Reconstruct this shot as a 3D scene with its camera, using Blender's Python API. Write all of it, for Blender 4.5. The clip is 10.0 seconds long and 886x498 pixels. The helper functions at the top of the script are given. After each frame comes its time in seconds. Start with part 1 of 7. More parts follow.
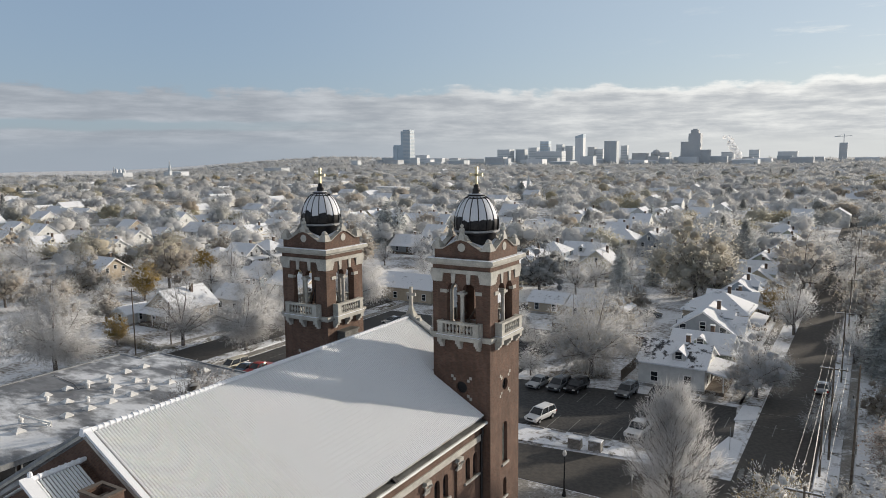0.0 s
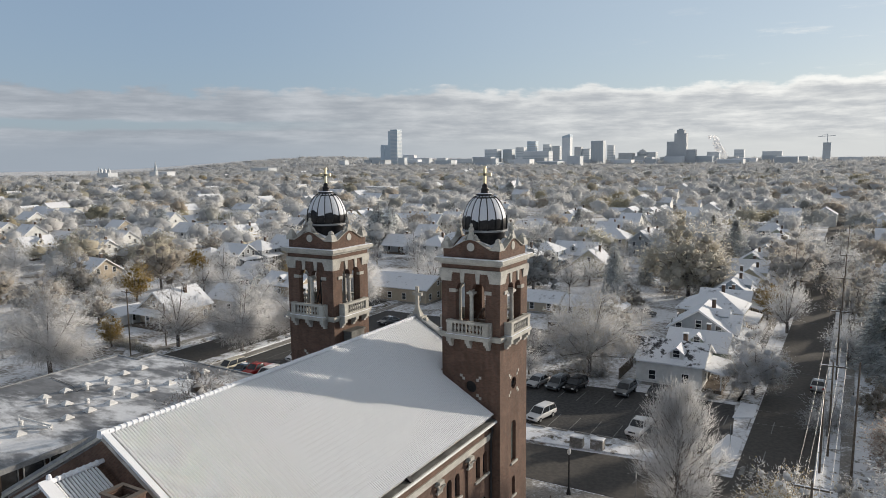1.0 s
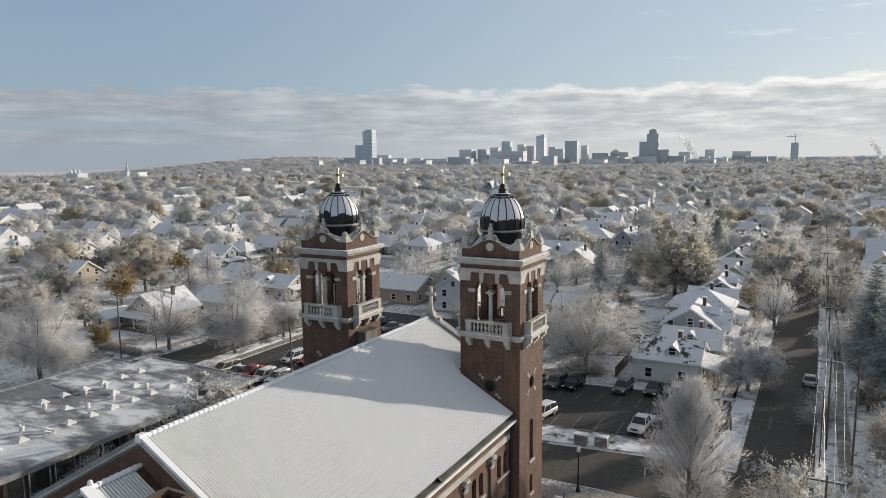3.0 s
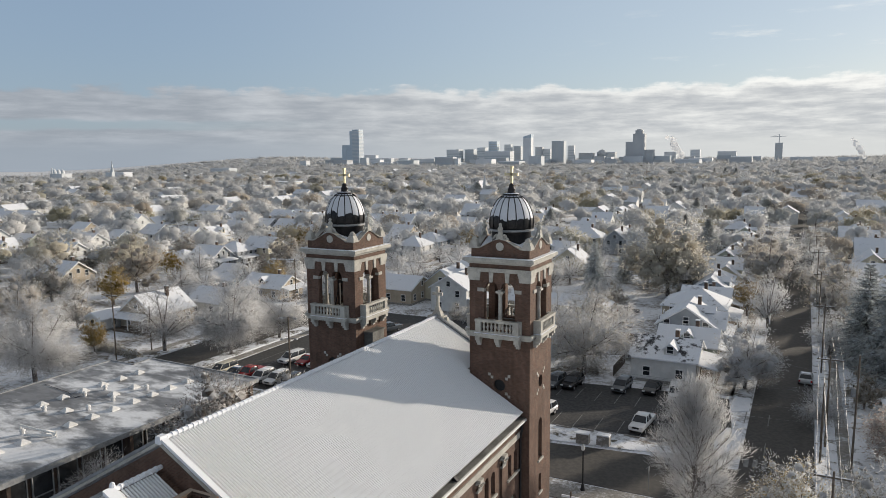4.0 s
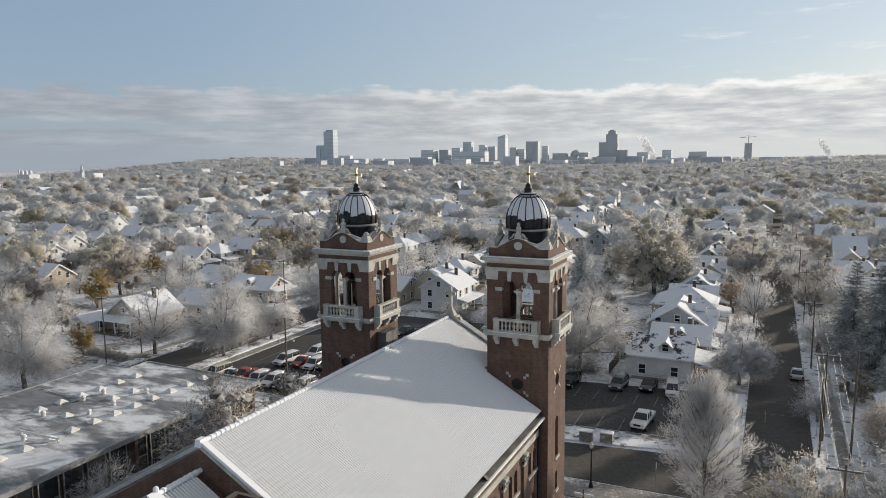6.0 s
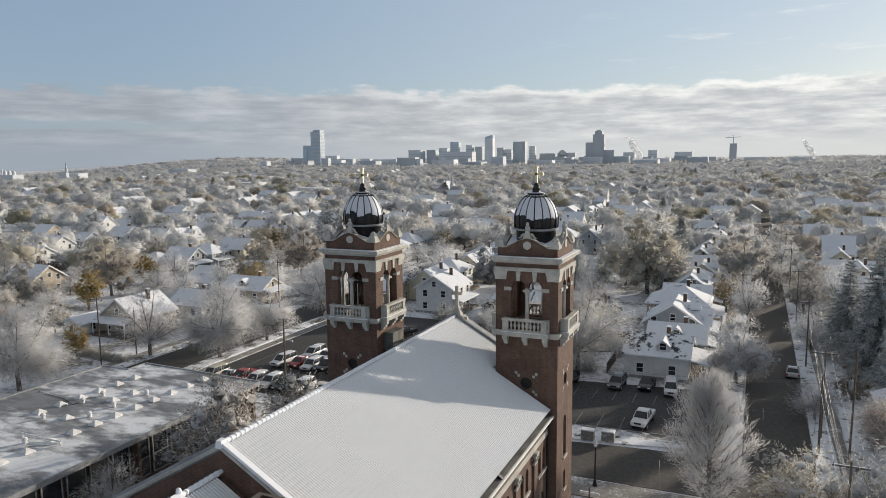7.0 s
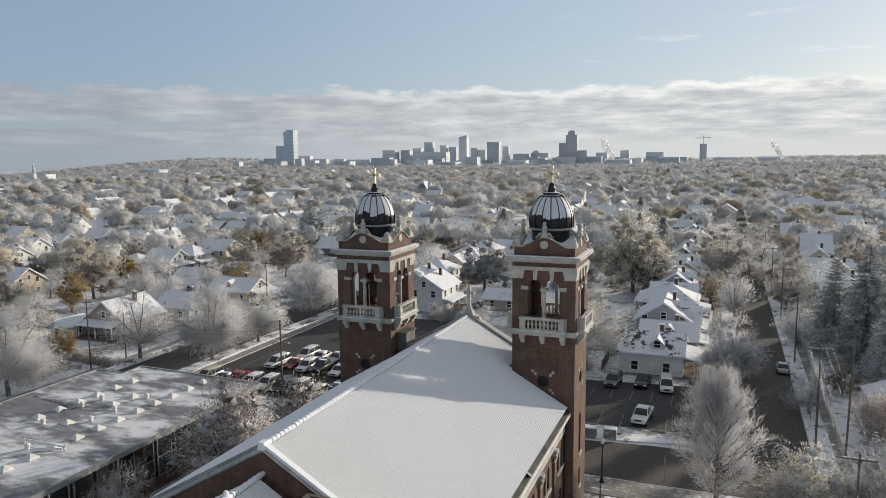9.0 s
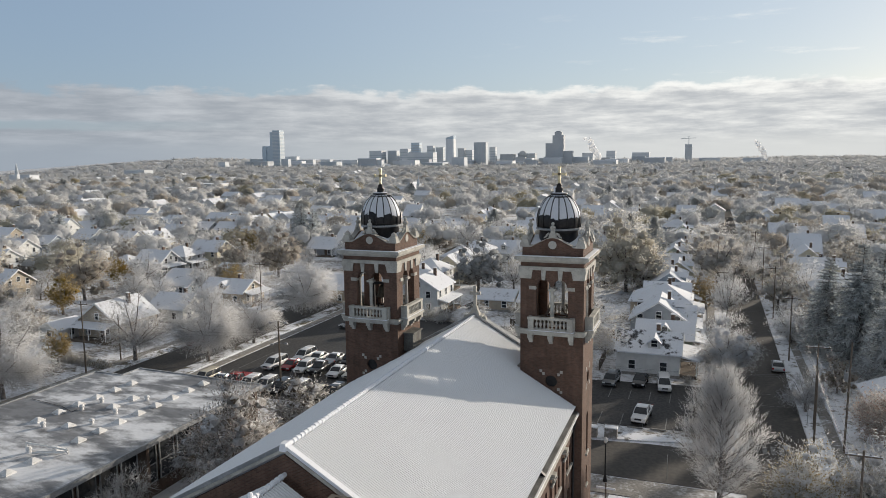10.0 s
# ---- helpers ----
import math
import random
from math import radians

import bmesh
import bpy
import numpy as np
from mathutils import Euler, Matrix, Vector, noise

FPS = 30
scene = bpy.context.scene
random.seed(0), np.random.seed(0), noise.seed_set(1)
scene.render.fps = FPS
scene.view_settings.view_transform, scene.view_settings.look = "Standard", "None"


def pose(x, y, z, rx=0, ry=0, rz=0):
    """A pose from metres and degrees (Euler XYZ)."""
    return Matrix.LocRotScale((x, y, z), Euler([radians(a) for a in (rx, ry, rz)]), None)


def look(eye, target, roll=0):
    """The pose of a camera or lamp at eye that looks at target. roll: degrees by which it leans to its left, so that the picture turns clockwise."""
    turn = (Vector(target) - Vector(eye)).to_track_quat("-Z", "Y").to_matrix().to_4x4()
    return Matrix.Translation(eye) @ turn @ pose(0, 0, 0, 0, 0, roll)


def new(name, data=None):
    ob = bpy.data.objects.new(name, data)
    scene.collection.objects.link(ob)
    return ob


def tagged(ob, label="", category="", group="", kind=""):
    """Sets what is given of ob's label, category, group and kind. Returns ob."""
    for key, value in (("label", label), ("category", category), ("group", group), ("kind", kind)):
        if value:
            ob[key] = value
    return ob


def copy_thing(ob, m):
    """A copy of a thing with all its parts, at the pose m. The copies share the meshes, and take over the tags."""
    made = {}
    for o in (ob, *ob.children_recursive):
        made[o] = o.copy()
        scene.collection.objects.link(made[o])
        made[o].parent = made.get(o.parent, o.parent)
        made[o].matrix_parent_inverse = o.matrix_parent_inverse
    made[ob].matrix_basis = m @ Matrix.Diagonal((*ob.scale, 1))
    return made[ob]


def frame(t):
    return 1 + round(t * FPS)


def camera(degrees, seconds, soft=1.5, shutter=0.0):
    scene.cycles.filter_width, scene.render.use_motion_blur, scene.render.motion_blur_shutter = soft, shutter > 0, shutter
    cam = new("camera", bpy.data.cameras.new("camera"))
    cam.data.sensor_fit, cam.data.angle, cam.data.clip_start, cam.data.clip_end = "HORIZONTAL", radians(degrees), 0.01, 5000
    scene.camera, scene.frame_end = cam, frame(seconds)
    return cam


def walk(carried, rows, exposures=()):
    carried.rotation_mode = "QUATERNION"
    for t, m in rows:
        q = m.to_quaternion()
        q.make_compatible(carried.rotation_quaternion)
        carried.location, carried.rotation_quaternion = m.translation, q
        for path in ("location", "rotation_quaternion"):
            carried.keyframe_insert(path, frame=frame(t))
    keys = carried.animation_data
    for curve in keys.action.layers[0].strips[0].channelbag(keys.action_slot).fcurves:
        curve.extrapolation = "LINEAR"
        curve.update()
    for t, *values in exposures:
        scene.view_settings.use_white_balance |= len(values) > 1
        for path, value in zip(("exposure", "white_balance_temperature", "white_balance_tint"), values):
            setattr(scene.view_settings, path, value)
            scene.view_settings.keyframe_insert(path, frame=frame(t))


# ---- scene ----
cam = camera(63.7, 10.0, soft=0.8)
METRES, EYE, TILT, LEAN, TURN = 17.6, 34.1, 0.0, 0.0, 31.1
ROWS = [
    (0.0, 0.0, 0.0, 0.0, -0.07, -7.49, 0.53),
    (0.5, -0.049, -0.0014, 0.0002, -0.59, -7.5, 0.54),
    (1.0, -0.0984, -0.002, 0.0, -1.12, -7.51, 0.55),
    (1.5, -0.1478, -0.0024, 0.0004, -1.65, -7.51, 0.55),
    (2.0, -0.1973, -0.0021, 0.0011, -2.16, -7.52, 0.55),
    (2.5, -0.2477, -0.0016, 0.002, -2.68, -7.52, 0.57),
    (4.0, -0.4017, 0.0027, 0.0028, -4.28, -7.53, 0.58),
    (4.5, -0.4517, 0.0056, 0.0036, -4.8, -7.53, 0.59),
    (5.0, -0.501, 0.0089, 0.0033, -5.33, -7.52, 0.59),
    (5.5, -0.5504, 0.0129, 0.0027, -5.86, -7.52, 0.59),
    (7.0, -0.6992, 0.0265, 0.0024, -7.44, -7.52, 0.6),
    (7.5, -0.7489, 0.0308, 0.0026, -7.98, -7.52, 0.6),
    (8.0, -0.7984, 0.0358, 0.0024, -8.52, -7.52, 0.6),
    (8.5, -0.8478, 0.041, 0.0027, -9.06, -7.51, 0.61),
    (9.0, -0.8977, 0.0467, 0.0035, -9.59, -7.52, 0.61),
    (9.5, -0.9474, 0.053, 0.0044, -10.13, -7.51, 0.62),
    (10.0, -0.997, 0.0594, 0.0051, -10.67, -7.5, 0.62),
]
walk(cam, [(t, pose(0, 0, EYE, TILT, LEAN, TURN) @ pose(METRES * x, METRES * y, METRES * z, 90 + pitch, roll, yaw)) for t, x, y, z, yaw, pitch, roll in ROWS],
     exposures=[(0.0, 0.28), (10.0, 0.28)])

# ---- sun and sky ----
SUN_ELEV, SUN_AZ = 13.5, 32.0        # low morning sun, degrees; azimuth from +y towards +x
sun_dir = Vector((math.sin(radians(SUN_AZ)) * math.cos(radians(SUN_ELEV)), math.cos(radians(SUN_AZ)) * math.cos(radians(SUN_ELEV)), math.sin(radians(SUN_ELEV))))
sun_data = bpy.data.lights.new("sun", "SUN")
sun_data.energy, sun_data.angle, sun_data.color = 4.1, radians(0.9), (1.0, 0.89, 0.75)
sun = new("sun", sun_data)
sun.matrix_world = look(sun_dir * 200, (0, 0, 0))


class Nodes:
    """Short hand for building node trees."""

    def __init__(self, tree):
        self.tree = tree
        tree.nodes.clear()

    def add(self, kind, ins=None, **props):
        n = self.tree.nodes.new(kind)
        if "operation" in props:
            n.operation = props["operation"]
        if "use_clamp" in props:
            n.use_clamp = props["use_clamp"]
        if "interpolation_type" in props:
            n.interpolation_type = props["interpolation_type"]
        for k, v in (ins or {}).items():
            self.link(v, n.inputs[k])
        return n

    def link(self, v, socket):
        if isinstance(v, bpy.types.NodeSocket):
            self.tree.links.new(v, socket)
        elif isinstance(v, bpy.types.Node):
            self.tree.links.new(v.outputs[0], socket)
        else:
            socket.default_value = v

    def maths(self, op, a, b=0.0, c=0.0, clamp=False):
        return self.add("ShaderNodeMath", {0: a, 1: b, 2: c}, operation=op, use_clamp=clamp).outputs[0]

    def step(self, v, lo, hi, a=0.0, b=1.0):
        return self.add("ShaderNodeMapRange", {0: v, 1: lo, 2: hi, 3: a, 4: b}, interpolation_type="SMOOTHSTEP").outputs[0]

    def mix(self, f, a, b, blend="MIX"):
        n = self.tree.nodes.new("ShaderNodeMix")
        n.data_type, n.blend_type = "RGBA", blend
        for v, s in ((f, 0), (a, 6), (b, 7)):
            self.link(v if not isinstance(v, tuple) else (*v, 1.0)[:4], n.inputs[s])
        return n.outputs[2]

    def noise(self, vec, scale, detail=4.0, rough=0.55, out=0):
        return self.add("ShaderNodeTexNoise", {"Vector": vec, "Scale": scale, "Detail": detail, "Roughness": rough}).outputs[out]


world = bpy.data.worlds.new("sky")
scene.world = world
world.use_nodes = True
N = Nodes(world.node_tree)
sky = N.add("ShaderNodeTexSky")
sky.sky_type, sky.sun_disc, sky.sun_elevation, sky.sun_rotation = "NISHITA", False, radians(SUN_ELEV), radians(SUN_AZ)
sky.air_density, sky.dust_density, sky.ozone_density, sky.altitude = 1.0, 0.8, 1.6, 200.0
co = N.add("ShaderNodeTexCoord").outputs["Generated"]
sep = N.add("ShaderNodeSeparateXYZ", {0: co})
up = N.maths("MAXIMUM", sep.outputs[2], 0.0)
az = N.maths("ARCTAN2", sep.outputs[0], sep.outputs[1])
sheet = N.add("ShaderNodeCombineXYZ", {0: N.maths("MULTIPLY", az, 9.0), 1: N.maths("MULTIPLY", up, 58.0), 2: 0.0})
along = N.add("ShaderNodeCombineXYZ", {0: N.maths("MULTIPLY", az, 8.0), 1: N.maths("MULTIPLY", up, 14.0), 2: 3.0})
ripple = N.noise(sheet, 1.3, 7.0, 0.6)
lumps = N.noise(along, 2.2, 5.0, 0.55)
sunward = N.add("ShaderNodeVectorMath", {0: co, 1: tuple(sun_dir)}, operation="DOT_PRODUCT").outputs["Value"]
glow = N.step(sunward, 0.1, 0.95, 0.0, 1.0)
# a bank of stratocumulus that ends about five and a half degrees up, a clear slit low on the side away from the sun, thin wisps above
top = N.maths("ADD", N.maths("MULTIPLY_ADD", glow, 0.003, 0.086), N.maths("MULTIPLY", N.maths("SUBTRACT", lumps, 0.5), 0.05))
below = N.maths("SUBTRACT", top, up)
bank = N.step(N.maths("ADD", below, N.maths("MULTIPLY", N.maths("SUBTRACT", ripple, 0.5), 0.02)), -0.003, 0.007)
slit_at = N.maths("ABSOLUTE", N.maths("SUBTRACT", up, N.maths("MULTIPLY_ADD", lumps, 0.012, 0.036)))
slit = N.maths("MULTIPLY", N.step(slit_at, 0.003, 0.009, 0.95, 0.0), N.step(az, -0.95, -0.55, 1.0, 0.0))
wisps = N.maths("MULTIPLY", N.step(N.noise(sheet, 0.8, 7.0, 0.65), 0.56, 0.74), N.step(up, 0.1, 0.24, 0.7, 0.0))
wisps = N.maths("MULTIPLY", wisps, N.step(az, -0.45, 0.0))
cover = N.maths("MAXIMUM", N.maths("SUBTRACT", bank, slit), wisps)
billow = N.step(N.maths("ADD", N.maths("MULTIPLY", ripple, 0.8), N.maths("MULTIPLY", N.step(below, 0.0, 0.02, 0.22, 0.0), glow)), 0.24, 0.66)
cloud_dark = N.mix(glow, (0.27, 0.30, 0.34), (0.42, 0.44, 0.46))
cloud_lit = N.mix(glow, (0.40, 0.43, 0.47), (0.8, 0.8, 0.77))
cloud = N.mix(billow, cloud_dark, cloud_lit)
haze_col = N.mix(glow, (0.28, 0.32, 0.37), (0.58, 0.59, 0.58))
clear = N.mix(1.0, sky.outputs[0], (0.083, 0.083, 0.09), "MULTIPLY")
# a thin veil of high cloud over the whole sky
clear = N.mix(N.step(up, 0.2, 0.6, 0.62, 0.78), clear, N.mix(N.step(up, 0.22, 0.6), N.mix(glow, (0.27, 0.36, 0.48), (0.46, 0.53, 0.59)), N.mix(glow, (0.29, 0.30, 0.31), (0.37, 0.37, 0.36))))
mixed = N.mix(cover, clear, cloud)
mixed = N.mix(N.step(up, 0.004, 0.036, 0.92, 0.0), mixed, haze_col)
bg = N.add("ShaderNodeBackground", {"Color": mixed, "Strength": 1.0})
N.add("ShaderNodeOutputWorld", {0: bg})

# ---- materials ----
def material(name):
    m = bpy.data.materials.new(name)
    m.use_nodes = True
    return m, Nodes(m.node_tree)


def finish(m, n, colour, rough=0.8, bump=None, strength=0.3, distance=0.02, metal=0.0, spec=0.4):
    ins = {"Base Color": colour if not isinstance(colour, tuple) else (*colour, 1.0)[:4], "Roughness": rough, "Metallic": metal, "Specular IOR Level": spec}
    if bump is not None:
        ins["Normal"] = n.add("ShaderNodeBump", {"Height": bump, "Strength": strength, "Distance": distance}).outputs[0]
    b = n.add("ShaderNodeBsdfPrincipled", ins)
    n.add("ShaderNodeOutputMaterial", {0: b})
    return m


def place(n):
    return n.add("ShaderNodeNewGeometry").outputs["Position"]


def worn(name, a, b, scale=1.5, fine=14.0, rough=0.8, strength=0.25, metal=0.0, spec=0.4):
    """A surface that wavers between two colours at two scales."""
    m, n = material(name)
    p = place(n)
    big, small = n.noise(p, scale, 5.0, 0.6), n.noise(p, fine, 4.0, 0.6)
    f = n.step(n.maths("ADD", n.maths("MULTIPLY", big, 0.65), n.maths("MULTIPLY", small, 0.35)), 0.36, 0.64)
    return finish(m, n, n.mix(f, a, b), rough, small, strength, metal=metal, spec=spec)


def snowy(name, base_a, base_b, lo, hi, scale=0.5, fine=5.0, rough=0.85, snow=(0.82, 0.84, 0.88), relief=0.35, stretch=None):
    """A surface with a thin, broken dusting of snow: lo and hi set how much stays bare."""
    m, n = material(name)
    p = place(n)
    if stretch:
        p = n.add("ShaderNodeMapping", {"Vector": p, "Rotation": (0, 0, radians(stretch[0])), "Scale": stretch[1:]}).outputs[0]
    big, small, tiny = n.noise(p, scale, 6.0, 0.62), n.noise(p, fine, 5.0, 0.65), n.noise(p, fine * 6, 3.0, 0.6)
    base = n.mix(n.step(n.noise(p, fine * 1.7, 4.0), 0.35, 0.65), base_a, base_b)
    f = n.step(n.maths("ADD", n.maths("MULTIPLY", big, 0.6), n.maths("MULTIPLY", small, 0.4)), lo, hi)
    white = n.mix(n.step(tiny, 0.3, 0.7), tuple(c * 0.9 for c in snow), snow)
    return finish(m, n, n.mix(f, base, white), rough, n.maths("ADD", f, n.maths("MULTIPLY", tiny, 0.4)), relief, 0.03)


def brick_material(name, dark, light, mortar):
    m, n = material(name)
    p = place(n)
    s = n.add("ShaderNodeSeparateXYZ", {0: p})
    v = n.add("ShaderNodeCombineXYZ", {0: n.maths("ADD", s.outputs[0], s.outputs[1]), 1: s.outputs[2], 2: 0.0})
    t = n.add("ShaderNodeTexBrick", {"Vector": v, "Color1": (*dark, 1), "Color2": (*light, 1), "Mortar": (*mortar, 1), "Scale": 1.0, "Mortar Size": 0.008, "Mortar Smooth": 0.3,
                                     "Brick Width": 0.215, "Row Height": 0.075})
    stain = n.step(n.noise(p, 0.55, 6.0, 0.65), 0.3, 0.72, 0.72, 1.15)
    streak = n.add("ShaderNodeMapping", {"Vector": p, "Scale": (2.5, 2.5, 0.25)})
    stain = n.maths("MULTIPLY", stain, n.step(n.noise(streak, 1.0, 5.0, 0.6), 0.3, 0.7, 0.85, 1.1))
    col = n.mix(1.0, t.outputs[0], n.add("ShaderNodeCombineColor", {0: stain, 1: stain, 2: stain}).outputs[0], "MULTIPLY")
    return finish(m, n, col, 0.88, t.outputs["Fac"], 0.4, 0.01)


def siding(name, col):
    """Painted lap siding: the boards show as fine level lines."""
    m, n = material(name)
    p = place(n)
    w = n.maths("FRACT", n.maths("MULTIPLY", n.add("ShaderNodeSeparateXYZ", {0: p}).outputs[2], 7.0))
    d = n.step(n.noise(p, 0.9, 5.0, 0.6), 0.3, 0.7, 0.86, 1.04)
    c = n.mix(1.0, col, n.add("ShaderNodeCombineColor", {0: d, 1: d, 2: d}).outputs[0], "MULTIPLY")
    return finish(m, n, c, 0.6, w, 0.5, 0.02)


def foliage(name, dark, light, frost, amount, glow=0.45, vary=0.15, mottle=0.9):
    """Twigs, needles or leaves with hoar frost. Every tree has its own tint and share of frost, every piece a slight shade of its own."""
    m, n = material(name)
    r = n.add("ShaderNodeNewGeometry").outputs["Random Per Island"]
    own = n.tree.nodes.new("ShaderNodeAttribute")
    own.attribute_name = "tint"
    tint = n.maths("FRACT", n.maths("ADD", n.add("ShaderNodeObjectInfo").outputs["Random"], own.outputs["Fac"]))
    base = n.mix(tint, dark, light)
    share = n.maths("MULTIPLY_ADD", n.maths("FRACT", n.maths("MULTIPLY", tint, 5.7)), 0.3, amount - 0.15)
    share = n.maths("ADD", share, n.maths("MULTIPLY", n.maths("SUBTRACT", r, 0.5), vary))
    grain = n.noise(place(n), 0.7, 6.0, 0.75)
    share = n.maths("ADD", share, n.maths("MULTIPLY", n.maths("SUBTRACT", grain, 0.5), mottle), clamp=True)
    col = n.mix(share, base, frost)
    d = n.add("ShaderNodeBsdfDiffuse", {0: col})
    t = n.add("ShaderNodeBsdfTranslucent", {0: col})
    mx = n.add("ShaderNodeMixShader", {0: glow, 1: d, 2: t})
    n.add("ShaderNodeOutputMaterial", {0: mx})
    return m


FROST = (0.86, 0.87, 0.89)
# frost of the far woods, a flatter white with haze mixed in
HAZE_FROST = (0.84, 0.845, 0.85)
M_BRICK = brick_material("red_brick", (0.094, 0.052, 0.038), (0.15, 0.084, 0.06), (0.14, 0.108, 0.085))
M_BROWN_BRICK = brick_material("brown_brick", (0.085, 0.058, 0.045), (0.13, 0.085, 0.064), (0.14, 0.12, 0.105))
M_STONE = worn("limestone", (0.33, 0.315, 0.285), (0.5, 0.485, 0.44), 1.2, 9.0, 0.85)
M_WHITE = worn("white_paint", (0.68, 0.68, 0.67), (0.8, 0.8, 0.79), 1.0, 10.0, 0.55, 0.1)
M_SNOW = snowy("snow", (0.6, 0.62, 0.66), (0.7, 0.72, 0.75), 0.25, 0.5, 0.6, 4.0)
M_ROOF_SNOW = snowy("snow_on_shingles", (0.10, 0.10, 0.11), (0.2, 0.2, 0.21), 0.3, 0.45, 0.35, 1.6, snow=(0.78, 0.8, 0.84))
M_TILE = snowy("snow_on_clay_tiles", (0.34, 0.27, 0.23), (0.45, 0.38, 0.34), 0.1, 0.3, 0.25, 3.0, snow=(0.87, 0.88, 0.89))
# pan snow is greyed to draw the shadow lines between the rolls
M_PAN = snowy("snowy_tile_pans_shaded", (0.2, 0.14, 0.11), (0.3, 0.24, 0.2), 0.3, 0.6, 0.4, 4.0, snow=(0.43, 0.44, 0.46))
M_DOME = worn("black_copper", (0.012, 0.012, 0.014), (0.035, 0.033, 0.033), 1.5, 8.0, 0.32, 0.1, 0.5)
M_DOME_SNOW = snowy("thin_snow_on_copper", (0.03, 0.03, 0.032), (0.09, 0.09, 0.095), 0.3, 0.4, 1.6, 5.0, 0.6, snow=(0.64, 0.66, 0.7))
M_GOLD = worn("gilded_metal", (0.62, 0.53, 0.34), (0.74, 0.66, 0.46), 3.0, 20.0, 0.55, 0.05, 0.6)
M_BRONZE = worn("bronze", (0.05, 0.04, 0.03), (0.1, 0.085, 0.06), 3.0, 20.0, 0.45, 0.1, 0.9)
M_DARK = worn("dark_metal", (0.015, 0.015, 0.017), (0.03, 0.03, 0.032), 2.0, 12.0, 0.5, 0.1, 0.3)
M_LEAD = worn("grey_flashing", (0.22, 0.23, 0.24), (0.36, 0.37, 0.38), 1.0, 6.0, 0.6, 0.15, 0.2)
M_GUTTER = worn("weathered_gutter_metal", (0.085, 0.085, 0.08), (0.19, 0.19, 0.18), 0.8, 6.0, 0.55, 0.15, 0.3)
M_HALF_BARE = snowy("half_bare_shingles", (0.035, 0.035, 0.04), (0.08, 0.08, 0.085), 0.44, 0.5, 0.28, 0.9)
M_SKYLIGHT = worn("cream_skylight_dome", (0.58, 0.58, 0.57), (0.74, 0.74, 0.74), 1.5, 9.0, 0.4)
M_GLASS = worn("dark_window_glass", (0.018, 0.021, 0.025), (0.035, 0.04, 0.046), 0.5, 2.0, 0.08, 0.02, 0.0, 0.6)
M_STAINED = worn("pale_leaded_glass", (0.22, 0.24, 0.2), (0.42, 0.43, 0.36), 2.5, 9.0, 0.25, 0.1)
M_ASPHALT = snowy("damp_asphalt", (0.035, 0.035, 0.037), (0.07, 0.068, 0.066), 0.62, 0.86, 0.16, 1.4, 0.75, relief=0.06)
M_ROAD = snowy("worn_asphalt", (0.06, 0.056, 0.052), (0.085, 0.078, 0.07), 0.66, 0.9, 0.2, 1.1, 0.8, relief=0.06)
M_CONCRETE = snowy("concrete_walk", (0.2, 0.19, 0.175), (0.3, 0.285, 0.26), 0.5, 0.68, 0.35, 2.5)
M_VERGE = snowy("snowy_verge", (0.07, 0.06, 0.04), (0.13, 0.11, 0.07), 0.41, 0.55, 0.35, 2.2)
M_ISLAND = snowy("snow_on_dry_grass", (0.08, 0.07, 0.05), (0.14, 0.12, 0.085), 0.38, 0.5, 0.5, 1.6)
M_LAWN = snowy("snow_dusted_lawn", (0.07, 0.06, 0.04), (0.17, 0.13, 0.085), 0.37, 0.55, 0.09, 1.2)
M_PAINT = worn("road_paint", (0.10, 0.10, 0.098), (0.28, 0.28, 0.27), 2.0, 14.0, 0.7)
M_WOOD = worn("weathered_wood", (0.09, 0.07, 0.055), (0.18, 0.15, 0.12), 3.0, 22.0, 0.85)
M_WIRE = worn("cable", (0.11, 0.11, 0.12), (0.24, 0.24, 0.25), 1.0, 8.0, 0.5)
M_BARK = worn("frosted_bark", (0.07, 0.058, 0.05), (0.26, 0.235, 0.22), 2.0, 12.0, 0.9)
M_MEMBRANE = snowy("flat_roof_membrane", (0.13, 0.13, 0.132), (0.21, 0.21, 0.215), 0.46, 0.6, 0.11, 0.4, 0.45, snow=(0.78, 0.79, 0.81), relief=0.06, stretch=(62.0, 0.7, 1.7, 1.0))
M_TWIG = foliage("frosted_twigs", (0.34, 0.315, 0.29), (0.48, 0.46, 0.44), FROST, 0.5)
M_FROST = foliage("hoar_frost_twigs", (0.42, 0.41, 0.4), (0.56, 0.55, 0.54), FROST, 0.72, 0.5)
M_HERO = foliage("twigs_with_hoar_frost", (0.24, 0.225, 0.21), (0.34, 0.32, 0.305), FROST, 0.72, 0.4, 0.45)
M_CRAB = foliage("twigs_and_withered_leaves_with_frost", (0.10, 0.08, 0.06), (0.16, 0.13, 0.10), FROST, 0.42, 0.2, 0.7, 1.6)
M_GREY_LEAF = foliage("grey_green_leaves_with_frost", (0.13, 0.13, 0.115), (0.18, 0.18, 0.16), (0.62, 0.64, 0.66), 0.42, 0.3, 0.3)
M_OVAL = foliage("pale_twigs_with_frost", (0.42, 0.385, 0.345), (0.48, 0.45, 0.41), FROST, 0.72, 0.45, 0.3, 0.5)
M_TWIG_BROWN = foliage("frosted_brown_leaves", (0.33, 0.275, 0.215), (0.42, 0.36, 0.29), FROST, 0.42, 0.6, 0.2)
M_LEAF_GOLD = foliage("golden_leaves", (0.30, 0.2, 0.05), (0.36, 0.27, 0.09), FROST, 0.12)
